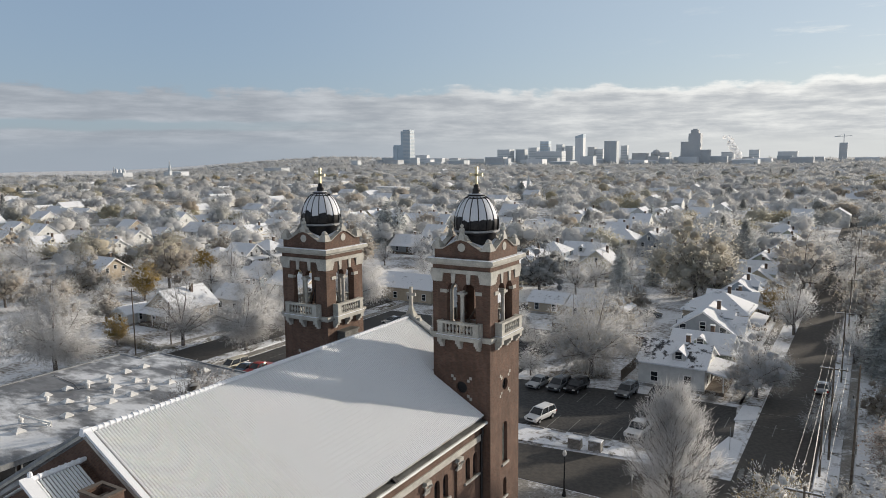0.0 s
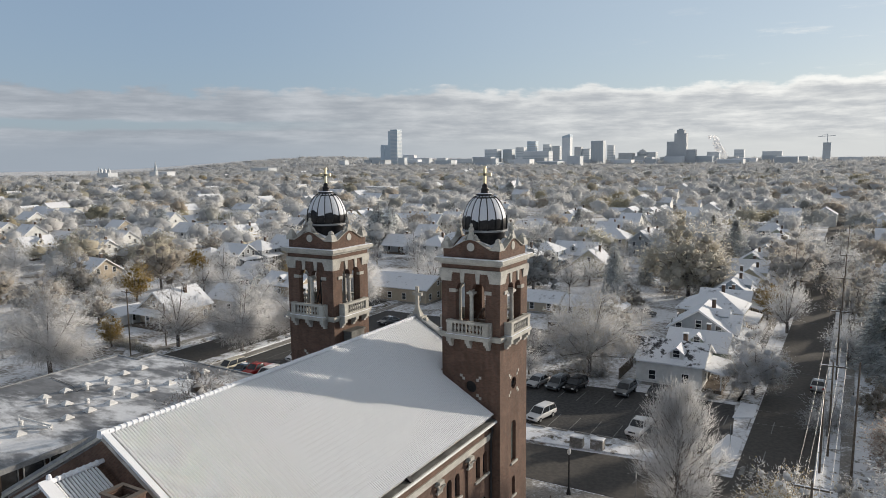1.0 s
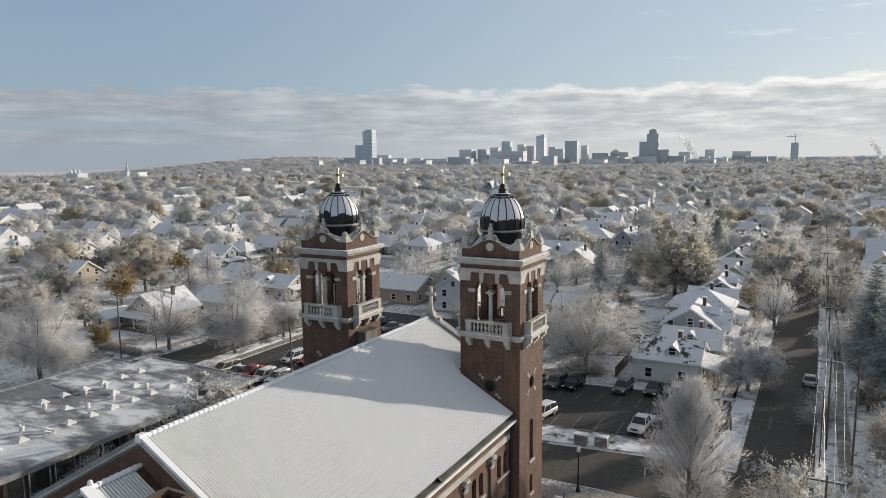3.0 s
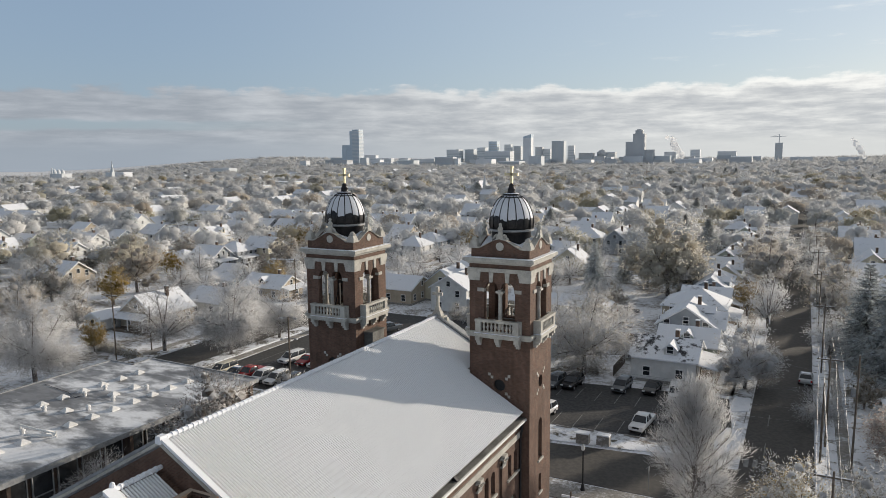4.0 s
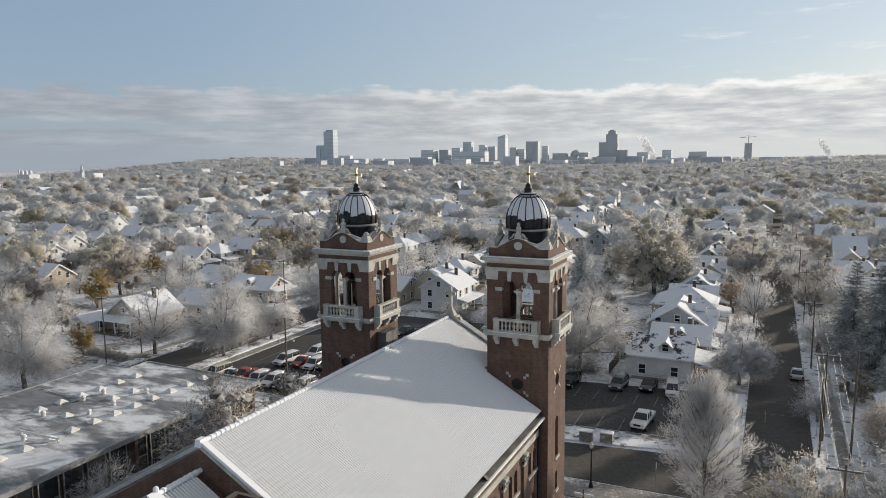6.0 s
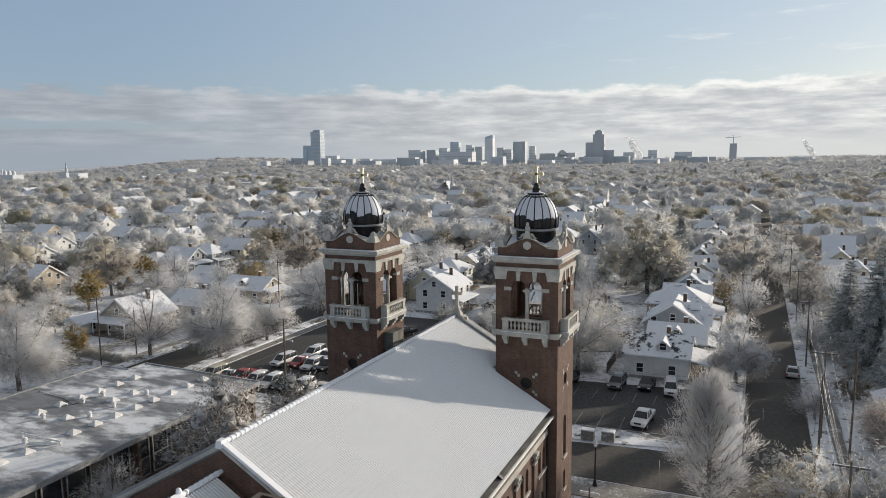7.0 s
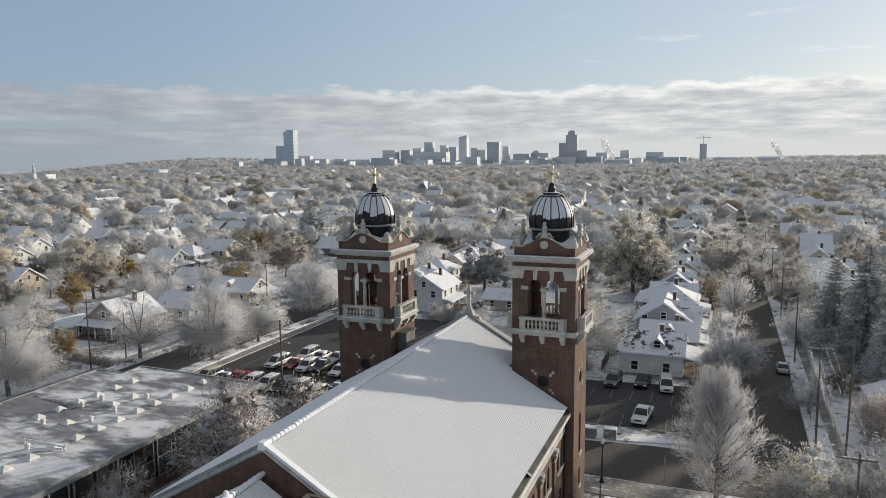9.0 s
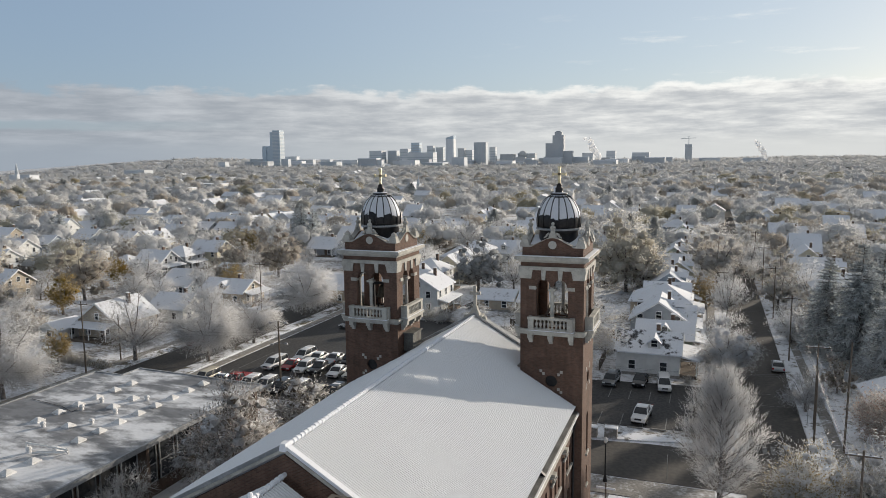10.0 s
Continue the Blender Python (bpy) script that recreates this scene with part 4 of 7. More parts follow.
def slivers(rng, P, D, L, w):
    """Thin triangles, one for each fine twig."""
    side = unit(np.cross(D, rng.normal(size=D.shape))) * (np.asarray(w).reshape(-1, 1) / 2)
    v = np.stack([P - side, P + side, P + D * L[:, None]], 1).reshape(-1, 3)
    return v, np.arange(len(v)).reshape(-1, 3)


def puff(name, v, centres, mat, tint=None, own=0.45):
    """A mesh of loose triangles whose shading turns with the tufts that they belong to; centres: one for each triangle."""
    n = len(v) // 3
    t = v.reshape(n, 3, 3)
    g = unit(np.cross(t[:, 1] - t[:, 0], t[:, 2] - t[:, 0]))
    out = unit(t.mean(1) - centres)
    each = unit((t - centres[:, None, :]).reshape(-1, 3)).reshape(n, 3, 3)
    flip = (g * out).sum(1) < 0
    t[flip] = t[flip][:, ::-1]
    each[flip] = each[flip][:, ::-1]
    g[flip] *= -1
    me = array_mesh(name, [(t.reshape(-1, 3), np.arange(3 * n).reshape(-1, 3))], mat)
    if tint is not None:
        me.attributes.new("tint", "FLOAT", "POINT").data.foreach_set("value", np.repeat(tint, 3).astype(np.float32))
    me.shade_smooth()
    me.normals_split_custom_set_from_vertices(unit((each * (1 - own) + g[:, None, :] * own).reshape(-1, 3)).astype(np.float32))
    return me


def globe(level):
    """Vertices and triangles of a small round body."""
    bm = bmesh.new()
    bmesh.ops.create_icosphere(bm, subdivisions=level, radius=1.0)
    bm.verts.ensure_lookup_table()
    v, f = np.array([tuple(p.co) for p in bm.verts]), np.array([[p.index for p in q.verts] for q in bm.faces])
    bm.free()
    return v, f


GLOBES = {1: globe(1)}


def lobes_of(rng, centres, radii, level):
    """Uneven leafy lumps as loose triangles: radii holds three numbers for each centre."""
    v, f = GLOBES[level]
    k = len(centres)
    rough = rng.uniform(0.74, 1.18, (k, len(v), 1))
    p = centres[:, None] + v[None] * rough * radii[:, None]
    return p[:, f].reshape(-1, 3), len(f)


def array_mesh(name, pieces, mat):
    vs, fs, k = [], [], 0
    loops, starts = [], []
    total = 0
    for v, f in pieces:
        if len(v) == 0:
            continue
        vs.append(v)
        fs.append(f + k)
        k += len(v)
    me = bpy.data.meshes.new(name)
    me.vertices.add(k)
    me.vertices.foreach_set("co", np.concatenate(vs).astype(np.float32).ravel())
    for f in fs:
        loops.append(f.ravel())
        starts.append(total + np.arange(len(f)) * f.shape[1])
        total += f.size
    me.loops.add(total)
    me.loops.foreach_set("vertex_index", np.concatenate(loops).astype(np.int32))
    st = np.concatenate(starts).astype(np.int32)
    me.polygons.add(len(st))
    me.polygons.foreach_set("loop_start", st)
    me.update(calc_edges=True)
    me.materials.append(mat)
    return me


def bare_tree(seed, H, W, mat, style="round", n=4500, wide=0.1, long=0.95, limbs=11, leaves=None, leaf_n=0, leaf_size=0.16, dense=0, own=0.2):
    """Meshes of a broadleaf tree of height H and width W: trunk with limbs, and a crown of fine twigs in uneven tufts round the branch ends; leaves stay on some."""
    rng = np.random.default_rng(seed)
    fork = {"round": 0.2, "vase": 0.1, "tall": 0.15, "bush": 0.05, "weeping": 0.24, "oval": 0.1}[style] * H
    spread = {"round": 84, "vase": 34, "tall": 52, "bush": 88, "weeping": 88, "oval": 40}[style]
    r = 0.016 * H + 0.04
    P0, D0, L0 = np.array([[0, 0, -0.2]]), unit(np.array([[rng.normal(0, 0.03), rng.normal(0, 0.03), 1.0]])), np.array([fork + 0.2])
    wood = [bars(P0, D0, L0, [r * 1.25], [r], 8)]
    top = P0 + D0 * L0[:, None]
    i = np.arange(limbs)
    az = i * 2.4 + rng.uniform(-0.4, 0.4, limbs)
    tilt = np.radians(spread * np.sqrt((i + 0.4) / limbs) * rng.uniform(0.85, 1.25, limbs))
    D = np.stack([np.cos(az) * np.sin(tilt), np.sin(az) * np.sin(tilt), np.cos(tilt)], 1)
    P = np.repeat(top, limbs, 0) + np.outer(rng.uniform(-0.25, 0.35, limbs) * fork, D0[0])
    a_, c_ = W * 0.34, (H - fork) * 0.72
    L = rng.uniform(0.82, 1.0, limbs) / np.sqrt((np.sin(tilt) / a_) ** 2 + (np.cos(tilt) / c_) ** 2)
    if style == "oval":         # a leader up to the top, with branches rising from it all the way
        wood.append(bars(top, D0, np.array([H * 0.8]), [r], [0.03], 7))
        z = 0.85 * (i / limbs) ** 0.9
        tilt = np.radians(rng.uniform(50, 66, limbs) * (1 - 0.6 * z))
        D = np.stack([np.cos(az) * np.sin(tilt), np.sin(az) * np.sin(tilt), np.cos(tilt)], 1)
        P = top + D0 * (z * H * 0.82)[:, None]
        L = W * 0.46 * np.minimum(1.0, 0.8 + z) * (1 - z) ** 0.8 / np.sin(tilt) * rng.uniform(0.8, 1.05, limbs)
    P2 = P + D * (L * 0.5)[:, None]
    Db = D.copy()
    Db[:, 2] += {"round": 0.1, "vase": 0.25, "tall": 0.3, "bush": 0.1, "weeping": 0.05, "oval": 0.25}[style]
    Db = unit(Db + rng.normal(0, 0.08, D.shape))
    thick = 0.16 if style == "oval" else 0.45
    wood += [bars(P, D, L * 0.5, np.full(limbs, r * thick), np.full(limbs, r * thick * 0.7), 6), bars(P2, Db, L * 0.55, np.full(limbs, r * thick * 0.7), np.full(limbs, r * thick * 0.15), 5)]
    PP, DD, LL = np.concatenate([P, P2]), np.concatenate([D, Db]), np.concatenate([L * 0.5, L * 0.55])
    B, E, S, _ = sprout(rng, PP, DD, LL, 4, 0.25, 46 if style not in ("vase", "oval") else 24, 0.75 if style != "oval" else 0.5, 0.1)
    wood.append(bars(B, E, S, np.full(len(B), r * 0.12), np.full(len(B), r * 0.03), 4))
    # fine twigs: most along the branches, the rest in tufts round their ends
    ends = B + E * S[:, None]
    m1 = n // 3
    j = j1 = rng.integers(0, len(B), m1)
    t = rng.uniform(0.25, 1.05, m1)
    p1 = B[j] + E[j] * (S[j] * t)[:, None] + rng.normal(0, 0.1, (m1, 3))
    d1 = unit(E[j] + rng.normal(0, 0.65, (m1, 3)))
    m2 = n - m1
    j = rng.integers(0, len(B), m2)
    ball = unit(rng.normal(size=(m2, 3)))
    rad = (W * {"vase": 0.09, "oval": 0.07, "tall": 0.12}.get(style, 0.135) + 0.2) * rng.random(m2) ** 0.5 * rng.uniform(0.75, 1.3, len(B))[j]
    squash = np.array([1.1, 1.1, 0.8])
    p2 = ends[j] + ball * rad[:, None] * squash
    mid = top[0] + np.array([0, 0, (H - fork) * 0.25])
    d2 = unit(0.8 * ball + 0.9 * unit(p2 - mid) + rng.normal(0, 0.8, (m2, 3)) + np.array([0, 0, {"vase": 1.0, "oval": 1.3, "tall": 0.6, "weeping": -0.4}.get(style, 0.1)]))
    p, d = np.concatenate([p1, p2]), np.concatenate([d1, d2])
    p[:, 2] = np.maximum(p[:, 2], 0.25)
    ln = long * rng.uniform(0.5, 1.3, n)
    heart = np.concatenate([mid * 0.5 + 0.5 * (B[jj] + E[jj] * (S[jj] * 0.5)[:, None]) for jj in (j1, j)])
    crown = slivers(rng, p, d, ln, rng.uniform(0.6, 1.4, n) * wide)[0]
    if dense:           # leafy lumps fill the crown behind the sprays
        pick = rng.integers(0, len(ends), dense)
        size = W * 0.055 * rng.uniform(0.6, 1.15, (dense, 1)) * np.array([[1.0, 1.0, 0.8]])
        lump, each = lobes_of(rng, ends[pick] * 0.94 + mid * 0.06, size, 1)
        crown, heart = np.concatenate([crown, lump]), np.concatenate([heart, np.repeat(ends[pick] * 0.6 + mid * 0.4, each, 0)])
    out = [("trunk", array_mesh("trunk", wood, M_BARK), ""), ("crown", puff("crown", crown, heart, mat, own=own), "")]
    if leaves is not None:
        i = rng.integers(0, n, leaf_n)
        q = p[i] + d[i] * (ln[i] * rng.uniform(0.0, 0.9, leaf_n))[:, None] + rng.normal(0, 0.08, (leaf_n, 3))
        e = unit(rng.normal(size=(leaf_n, 3)) + np.array([0, 0, -0.2]))
        out.append(("leaves", array_mesh("leaves", [slivers(rng, q, e, rng.uniform(0.7, 1.4, leaf_n) * leaf_size, leaf_size * 0.9)], leaves), "leaves still on the twigs"))
    return out


def conifer(seed, H, W, n_whorl=26, mat=None, fine=26, thin=1.0):
    """Spruce: whorls of drooping boughs, each a spray of needle tufts."""
    rng = np.random.default_rng(seed)
    trunk = [bars(np.array([[0, 0, -0.2]]), np.array([[0, 0, 1.0]]), np.array([H * 0.97]), [0.016 * H + 0.06], [0.02], 7)]
    P, D, L = [], [], []
    for i in range(n_whorl):
        z = H * (0.07 + 0.9 * (i / n_whorl) ** 0.9)
        length = W / 2 * (1 - z / H) ** 0.8 * 1.05 + 0.2
        m = 9 if i < n_whorl * 0.7 else 6
        a = rng.uniform(0, 6.28) + 2 * np.pi * np.arange(m) / m + rng.normal(0, 0.15, m)
        tilt = -0.12 - 0.25 * (1 - z / H) + 0.55 * (z / H) ** 3
        P.append(np.stack([0 * a, 0 * a, np.full(m, z) + rng.normal(0, 0.12, m)], 1))
        D.append(np.stack([np.cos(a), np.sin(a), np.full(m, tilt)], 1))
        L.append(length * rng.uniform(0.72, 1.12, m))
    P, D, L = np.concatenate(P), unit(np.concatenate(D)), np.concatenate(L)
    limb = bars(P, D, L, np.full(len(P), 0.05), np.full(len(P), 0.012), 3)
    B, E, S, t = sprout(rng, P, D, L, fine, 0.12, 52, 0.3, -0.12)
    S = np.clip(S, 0.2, 1.0)
    hub = B.copy()
    hub[:, :2] *= 0.55
    hub[:, 2] -= 0.5
    return [("trunk", array_mesh("trunk", trunk + [limb], M_BARK), ""), ("crown", puff("crown", slivers(rng, B, E, S * 1.15, (0.13 + 0.18 * S) * thin)[0], hub, mat or M_NEEDLE, own=0.6), "")]


def plant(meshes, name, label, category, at, turn=0.0, size=1.0, group=""):
    root = thing(name, label, category, group, at)
    root.rotation_euler = (0, 0, turn)
    root.scale = (size, size, size)
    for pname, me, plabel in meshes:
        part(pname, me, None, root, plabel)
    return root


T_LABEL = "bare broadleaf tree white with hoar frost"
SHAPES = {
    "frost_a": bare_tree(11, 13, 13, M_FROST, "round", 4800, 0.095, 0.62, 13), "frost_b": bare_tree(12, 12, 11, M_FROST, "weeping", 4700, 0.095, 0.62, 13), "frost_c": bare_tree(13, 14, 10.5, M_FROST, "tall", 4800, 0.095, 0.62, 13),
    "brown_a": bare_tree(14, 14, 15, M_TWIG_BROWN, "round", 5600, 0.1, 0.6, 14, M_LEAF_TAN, 1600, 0.26, 110), "brown_b": bare_tree(15, 12, 12, M_TWIG_BROWN, "round", 4200, 0.09, 0.6, 12, M_LEAF_OLIVE, 1600, 0.24, 90),
    "oak": bare_tree(21, 15, 18, M_LEAF_TAN, "round", 9000, 0.11, 0.5, 20, M_LEAF_TAN, 6000, 0.26, 170),
    "gold": bare_tree(16, 10, 8, M_LEAF_GOLD, "tall", 2600, 0.09, 0.55, 11, M_LEAF_GOLD, 2600, 0.24, 80), "bush": bare_tree(17, 3.5, 4.5, M_TWIG, "bush", 1800, 0.05, 0.45, 9, M_LEAF_OLIVE, 500, 0.13),
    "spruce": conifer(18, 15, 8.6, 26, None, 26), "pine": conifer(19, 12, 10.5, 24, None, 30),
}
LABELS = {"frost": T_LABEL, "brown": "broadleaf tree with brown leaves under hoar frost", "oak": "large spreading oak with withered leaves under frost", "gold": "tree with golden autumn leaves and light frost", "bush": "frosted shrub with sparse leaves",
          "spruce": "dark green spruce with snow on its boughs", "pine": "broad dark pine dusted with snow"}
HEIGHTS = {"frost_a": 13, "frost_b": 12, "frost_c": 14, "brown_a": 14, "brown_b": 12, "gold": 10, "oak": 15, "bush": 3.5, "spruce": 15, "pine": 12}
planted = []


def tree(kind, x, y, H, turn=None, group=""):
    planted.append((x, y, H * 0.42))
    key = kind.split("_")[0]
    turn = (x * 1.7 + y * 0.9) % 6.28 if turn is None else turn
    return plant(SHAPES[kind], "shrub" if key == "bush" else "tree" if key not in ("spruce", "pine") else key + "_tree", LABELS[key], "shrub" if key == "bush" else "tree", (x, y, height(x, y)), turn, H / HEIGHTS[kind], group)


# single trees near the church
def own_tree(meshes, x, y, H, label, turn=0.0):
    planted.append((x, y, H * 0.42))
    return plant(meshes, "tree", label, "tree", (x, y, 0.0), turn)


own_tree(bare_tree(31, 14.6, 9.4, M_OVAL, "oval", 24000, 0.032, 0.7, 84), -13.6, 61.2, 14.6, "tall bare vase-shaped street tree pale with frost")
own_tree(bare_tree(32, 15.5, 18.5, M_HERO, "round", 30000, 0.06, 0.62, 17, M_LEAF_TAN, 2600, 0.18), -35.4, 102.2, 15, "wide bare tree with frosted twigs behind the parking lot")
own_tree(bare_tree(33, 11.8, 11.2, M_FROST, "round", 20000, 0.06, 0.42, 17, M_TWIG_BROWN, 5000, 0.17, 150), -12.4, 105.2, 10.8, "round street tree with brown frosted leaves")
own_tree(bare_tree(34, 16, 18, M_HERO, "weeping", 32000, 0.055, 0.68, 15), -110, 62.5, 15, "broad bare tree with frosted twigs over the flat roof")
own_tree(bare_tree(35, 16, 14.5, M_HERO, "round", 12000, 0.05, 0.7, 12), -106.2, 84.0, 15, T_LABEL)
own_tree(bare_tree(36, 14.5, 15, M_HERO, "weeping", 26000, 0.055, 0.68, 14), -94.0, 87.6, 13.5, "spreading bare tree with drooping frosted twigs")
own_tree(bare_tree(37, 12, 11.5, M_HERO, "weeping", 18000, 0.055, 0.65, 12), -93.6, 100.0, 11, T_LABEL)
own_tree(bare_tree(38, 14.5, 18.5, M_HERO, "weeping", 28000, 0.065, 0.7, 15), -96.5, 122.5, 13.5, "wide bare tree with frosted twigs above the parked cars")
own_tree(bare_tree(39, 14.0, 13.4, M_CRAB, "round", 30000, 0.085, 0.4, 24, M_LEAF_RED, 4500, 0.15, 300), -59.8, 48.4, 8.2, "dense ornamental tree with frosted twigs and russet leaves")
own_tree(bare_tree(40, 9.6, 10.5, M_CRAB, "round", 14000, 0.085, 0.38, 18, M_LEAF_OLIVE, 2200, 0.12, 120), -59.8, 61.5, 5.6, "low frosted tree with olive leaves")
own_tree(bare_tree(41, 8.0, 6.6, M_HERO, "round", 9000, 0.04, 0.5, 14), -64.2, 38.6, 6.6, "small bare tree with fine frosted twigs")
own_tree(bare_tree(42, 8.2, 8.8, M_HERO, "bush", 17000, 0.07, 0.36, 18, M_LEAF_GOLD, 6000, 0.17, 110), -5.6, 65.6, 8.0, "frosted tree with yellow-green leaves at the kerb")
own_tree(bare_tree(43, 8.4, 9.6, M_HERO, "bush", 17000, 0.07, 0.36, 18, M_LEAF_OLIVE, 4500, 0.17, 110), 1.2, 66.6, 7.6, "frosted leafy tree under the power lines")
own_tree(bare_tree(44, 8.6, 9.2, M_TWIG_BROWN, "round", 14000, 0.075, 0.38, 14, M_LEAF_RED, 4000, 0.2), 4.6, 83.5, 8.2, "small tree with russet leaves and frost")
own_tree(bare_tree(45, 7.2, 7.2, M_HERO, "round", 6000, 0.045, 0.5, 11), -2.7, 93.2, 6.8, "small bare street tree with frosted twigs")
own_tree(bare_tree(46, 17.5, 16, M_GREY_LEAF, "round", 16000, 0.12, 0.42, 22, dense=260), -69.4, 161.0, 16, "large round dense tree with grey-green leaves and frost")
SHAPES["spruce_tall"] = conifer(20, 15, 9.0, 30, None, 44, 0.6)
HEIGHTS["spruce_tall"] = 15
for x, y, H in ((7.2, 117, 20.5), (3.8, 125, 17), (11.5, 124, 19), (9.5, 108, 16)):
    tree("spruce_tall", x, y, H, group="row of spruces")
for kind, x, y, H in (("oak", -34.2, 171, 20.0), ("brown_b", -30, 170, 14), ("brown_a", -12.9, 190, 16), ("frost_c", -11.2, 146, 13.0), ("frost_a", -47, 126, 10), ("brown_b", -40, 131, 8.5), ("frost_b", -38, 121, 8), ("bush", -52, 117, 3.4), ("bush", -55, 113, 3), ("bush", -48, 119, 3.6), ("bush", -43, 123, 3.2), ("frost_a", -0.6, 131.5, 9), ("brown_b", 2.4, 103, 6), ("frost_b", 4.4, 72, 8.5), ("spruce", -51.8, 170, 12),
                      ("spruce", -47.8, 185, 9.5), ("brown_b", -42.7, 153, 6.5), ("brown_a", -157.4, 121.3, 15.5), ("brown_a", -130.4, 164, 15.5), ("brown_b", -136.1, 88.8, 8.5), ("gold", -163.3, 138.3, 9.5), ("gold", -149, 107.6, 10.5), ("gold", -117.5, 78.5, 6.5),
                      ("spruce", -148.3, 213.7, 15), ("brown_b", -142, 152, 8), ("pine", -241, 189, 13.5), ("pine", -249, 193, 12), ("spruce", -153, 214, 17), ("spruce", -157, 217, 15), ("spruce", -149, 217, 14), ("frost_b", -1.0, 130, 7.4),
                      ("brown_b", 3.3, 137, 10), ("brown_b", -16, 163, 9), ("frost_a", 12, 150, 13), ("brown_a", -36, 196, 14), ("frost_a", -60, 176, 11), ("frost_a", -92, 150, 13), ("frost_b", -88, 166, 12),
                      ("spruce", -79, 300, 13), ("frost_a", -112, 110, 12), ("bush", -120, 80, 3.4), ("bush", -116, 79.5, 2.6), ("bush", -112.5, 79.5, 2.4), ("bush", -70, 128, 4), ("bush", -66, 127, 4.5),
                      ("bush", -60, 128, 5), ("bush", -34, 103, 3), ("bush", -38, 106, 3.2), ("bush", -42, 110, 4), ("bush", -46, 103, 3.5), ("frost_b", -44, 99, 5.5), ("frost_a", -49, 112, 6), ("frost_b", -57, 122, 6),
                      # the last seven are added out of view, sunward, to shade the street
                      ("bush", -31, 113, 2.6), ("bush", -33, 118, 3), ("bush", -17.5, 101, 1.5), ("frost_a", -45, 158, 8.5), ("frost_b", -41, 182, 9), ("brown_b", -57, 187, 9), ("frost_b", -37, 139, 5.5), ("frost_b", 16, 96, 12), ("frost_a", 20, 80, 13), ("brown_b", 24, 108, 13), ("brown_a", 19, 128, 14),
                      ("frost_a", 13, 62, 12), ("frost_b", 15, 50, 12), ("frost_c", 22, 140, 15)):
    tree(kind, x, y, H * 1.08)


# ---- houses ----
def house_parts(root, w, d, h, along, pitch, wall_mat, opts):
    """A frame house, w by d, eaves at h; along: the ridge's level axis; opts: porch, dormer, chimney, hip, addition."""
    half, length = (d / 2, w / 2) if along == "x" else (w / 2, d / 2)
    rise = half * pitch
    ax = along
    sw = (lambda u, k: (k, u)) if ax == "x" else (lambda u, k: (u, k))
    shift = part("wall", Mesh().prism([(-half, 0), (half, 0), (half, h), (0, h + rise), (-half, h)], -length, length, ax) if "hip" not in opts else Mesh().box(-w / 2, -d / 2, 0, w / 2, d / 2, h), wall_mat, root)
    part("foundation", Mesh().box(-w / 2 - 0.05, -d / 2 - 0.05, -0.3, w / 2 + 0.05, d / 2 + 0.05, 0.45), M_CONCRETE, root)
    o, e, th = 0.45, 0.35, 0.2
    if "hip" in opts:
        a, b, r = w / 2 + o, d / 2 + o, min(w, d) / 2 * pitch
        rl = max(0.3, abs(w - d) / 2)
        rx, ry = (rl, 0.05) if w > d else (0.05, rl)
        z = h - 0.05
        part("roof", Mesh().add([(-a, -b, z), (a, -b, z), (a, b, z), (-a, b, z), (-rx, -ry, z + r + 0.2), (rx, -ry, z + r + 0.2), (rx, ry, z + r + 0.2), (-rx, ry, z + r + 0.2),
                                 (-a, -b, z - th), (a, -b, z - th), (a, b, z - th), (-a, b, z - th)],
                                [(0, 1, 5, 4), (1, 2, 6, 5), (2, 3, 7, 6), (3, 0, 4, 7), (4, 5, 6, 7), (8, 9, 1, 0), (9, 10, 2, 1), (10, 11, 3, 2), (11, 8, 0, 3), (11, 10, 9, 8)]), M_ROOF_SNOW, root)
    else:
        for s in (-1, 1):
            lo, hi = (s * (half + o), h - o * pitch), (0, h + rise)
            part("roof", Mesh().prism([lo, hi, (hi[0], hi[1] + th), (lo[0], lo[1] + th)], -length - e, length + e, ax), opts.get("cover", M_ROOF_SNOW), root)
            for k in () if "plain" in opts else (-1, 1):
                part("bargeboard", Mesh().prism([(lo[0], lo[1] - 0.14), (0, hi[1] - 0.14), (0, hi[1] + 0.08), (lo[0], lo[1] + 0.08)], k * (length + e + 0.005), k * (length + e + 0.06), ax), M_WHITE, root)
    # windows on the four walls, one or two storeys
    rows = [1.0] if h < 4.2 else [1.0, 3.7]
    sides = ((0, -d / 2, w, -1, "x"), (w / 2, 0, d, 1, "y"), (-w / 2, 0, d, -1, "y"), (0, d / 2, w, 1, "x"))[:2 if "plain" in opts else 4]
    for cx, cy, span, sgn, ax2 in sides:
        for zz in rows:
            n = max(1, int(span // (4.4 if "plain" in opts else 3.2)))
            for i in range(n):
                u = (i + 0.5 - n / 2) * span / n
                window(root, (u if ax2 == "x" else cx, cy if ax2 == "x" else u, zz), 0.95, 1.35, sgn, ax2)
        if "hip" not in opts and ax2 != ax and rise > 1.8:
            window(root, (cx, cy, h + rise * 0.12), 0.85, 1.1, sgn, ax2)
    if "chimney" in opts:
        cx, cy = sw(half * 0.3, length * 0.25)
        ch = part("chimney", Mesh().box(cx - 0.3, cy - 0.3, h, cx + 0.3, cy + 0.3, h + rise + 1.0), M_BROWN_BRICK, root)
        part("chimney_cap", Mesh().box(cx - 0.36, cy - 0.36, h + rise + 1.0, cx + 0.36, cy + 0.36, h + rise + 1.12), M_SNOW, ch)
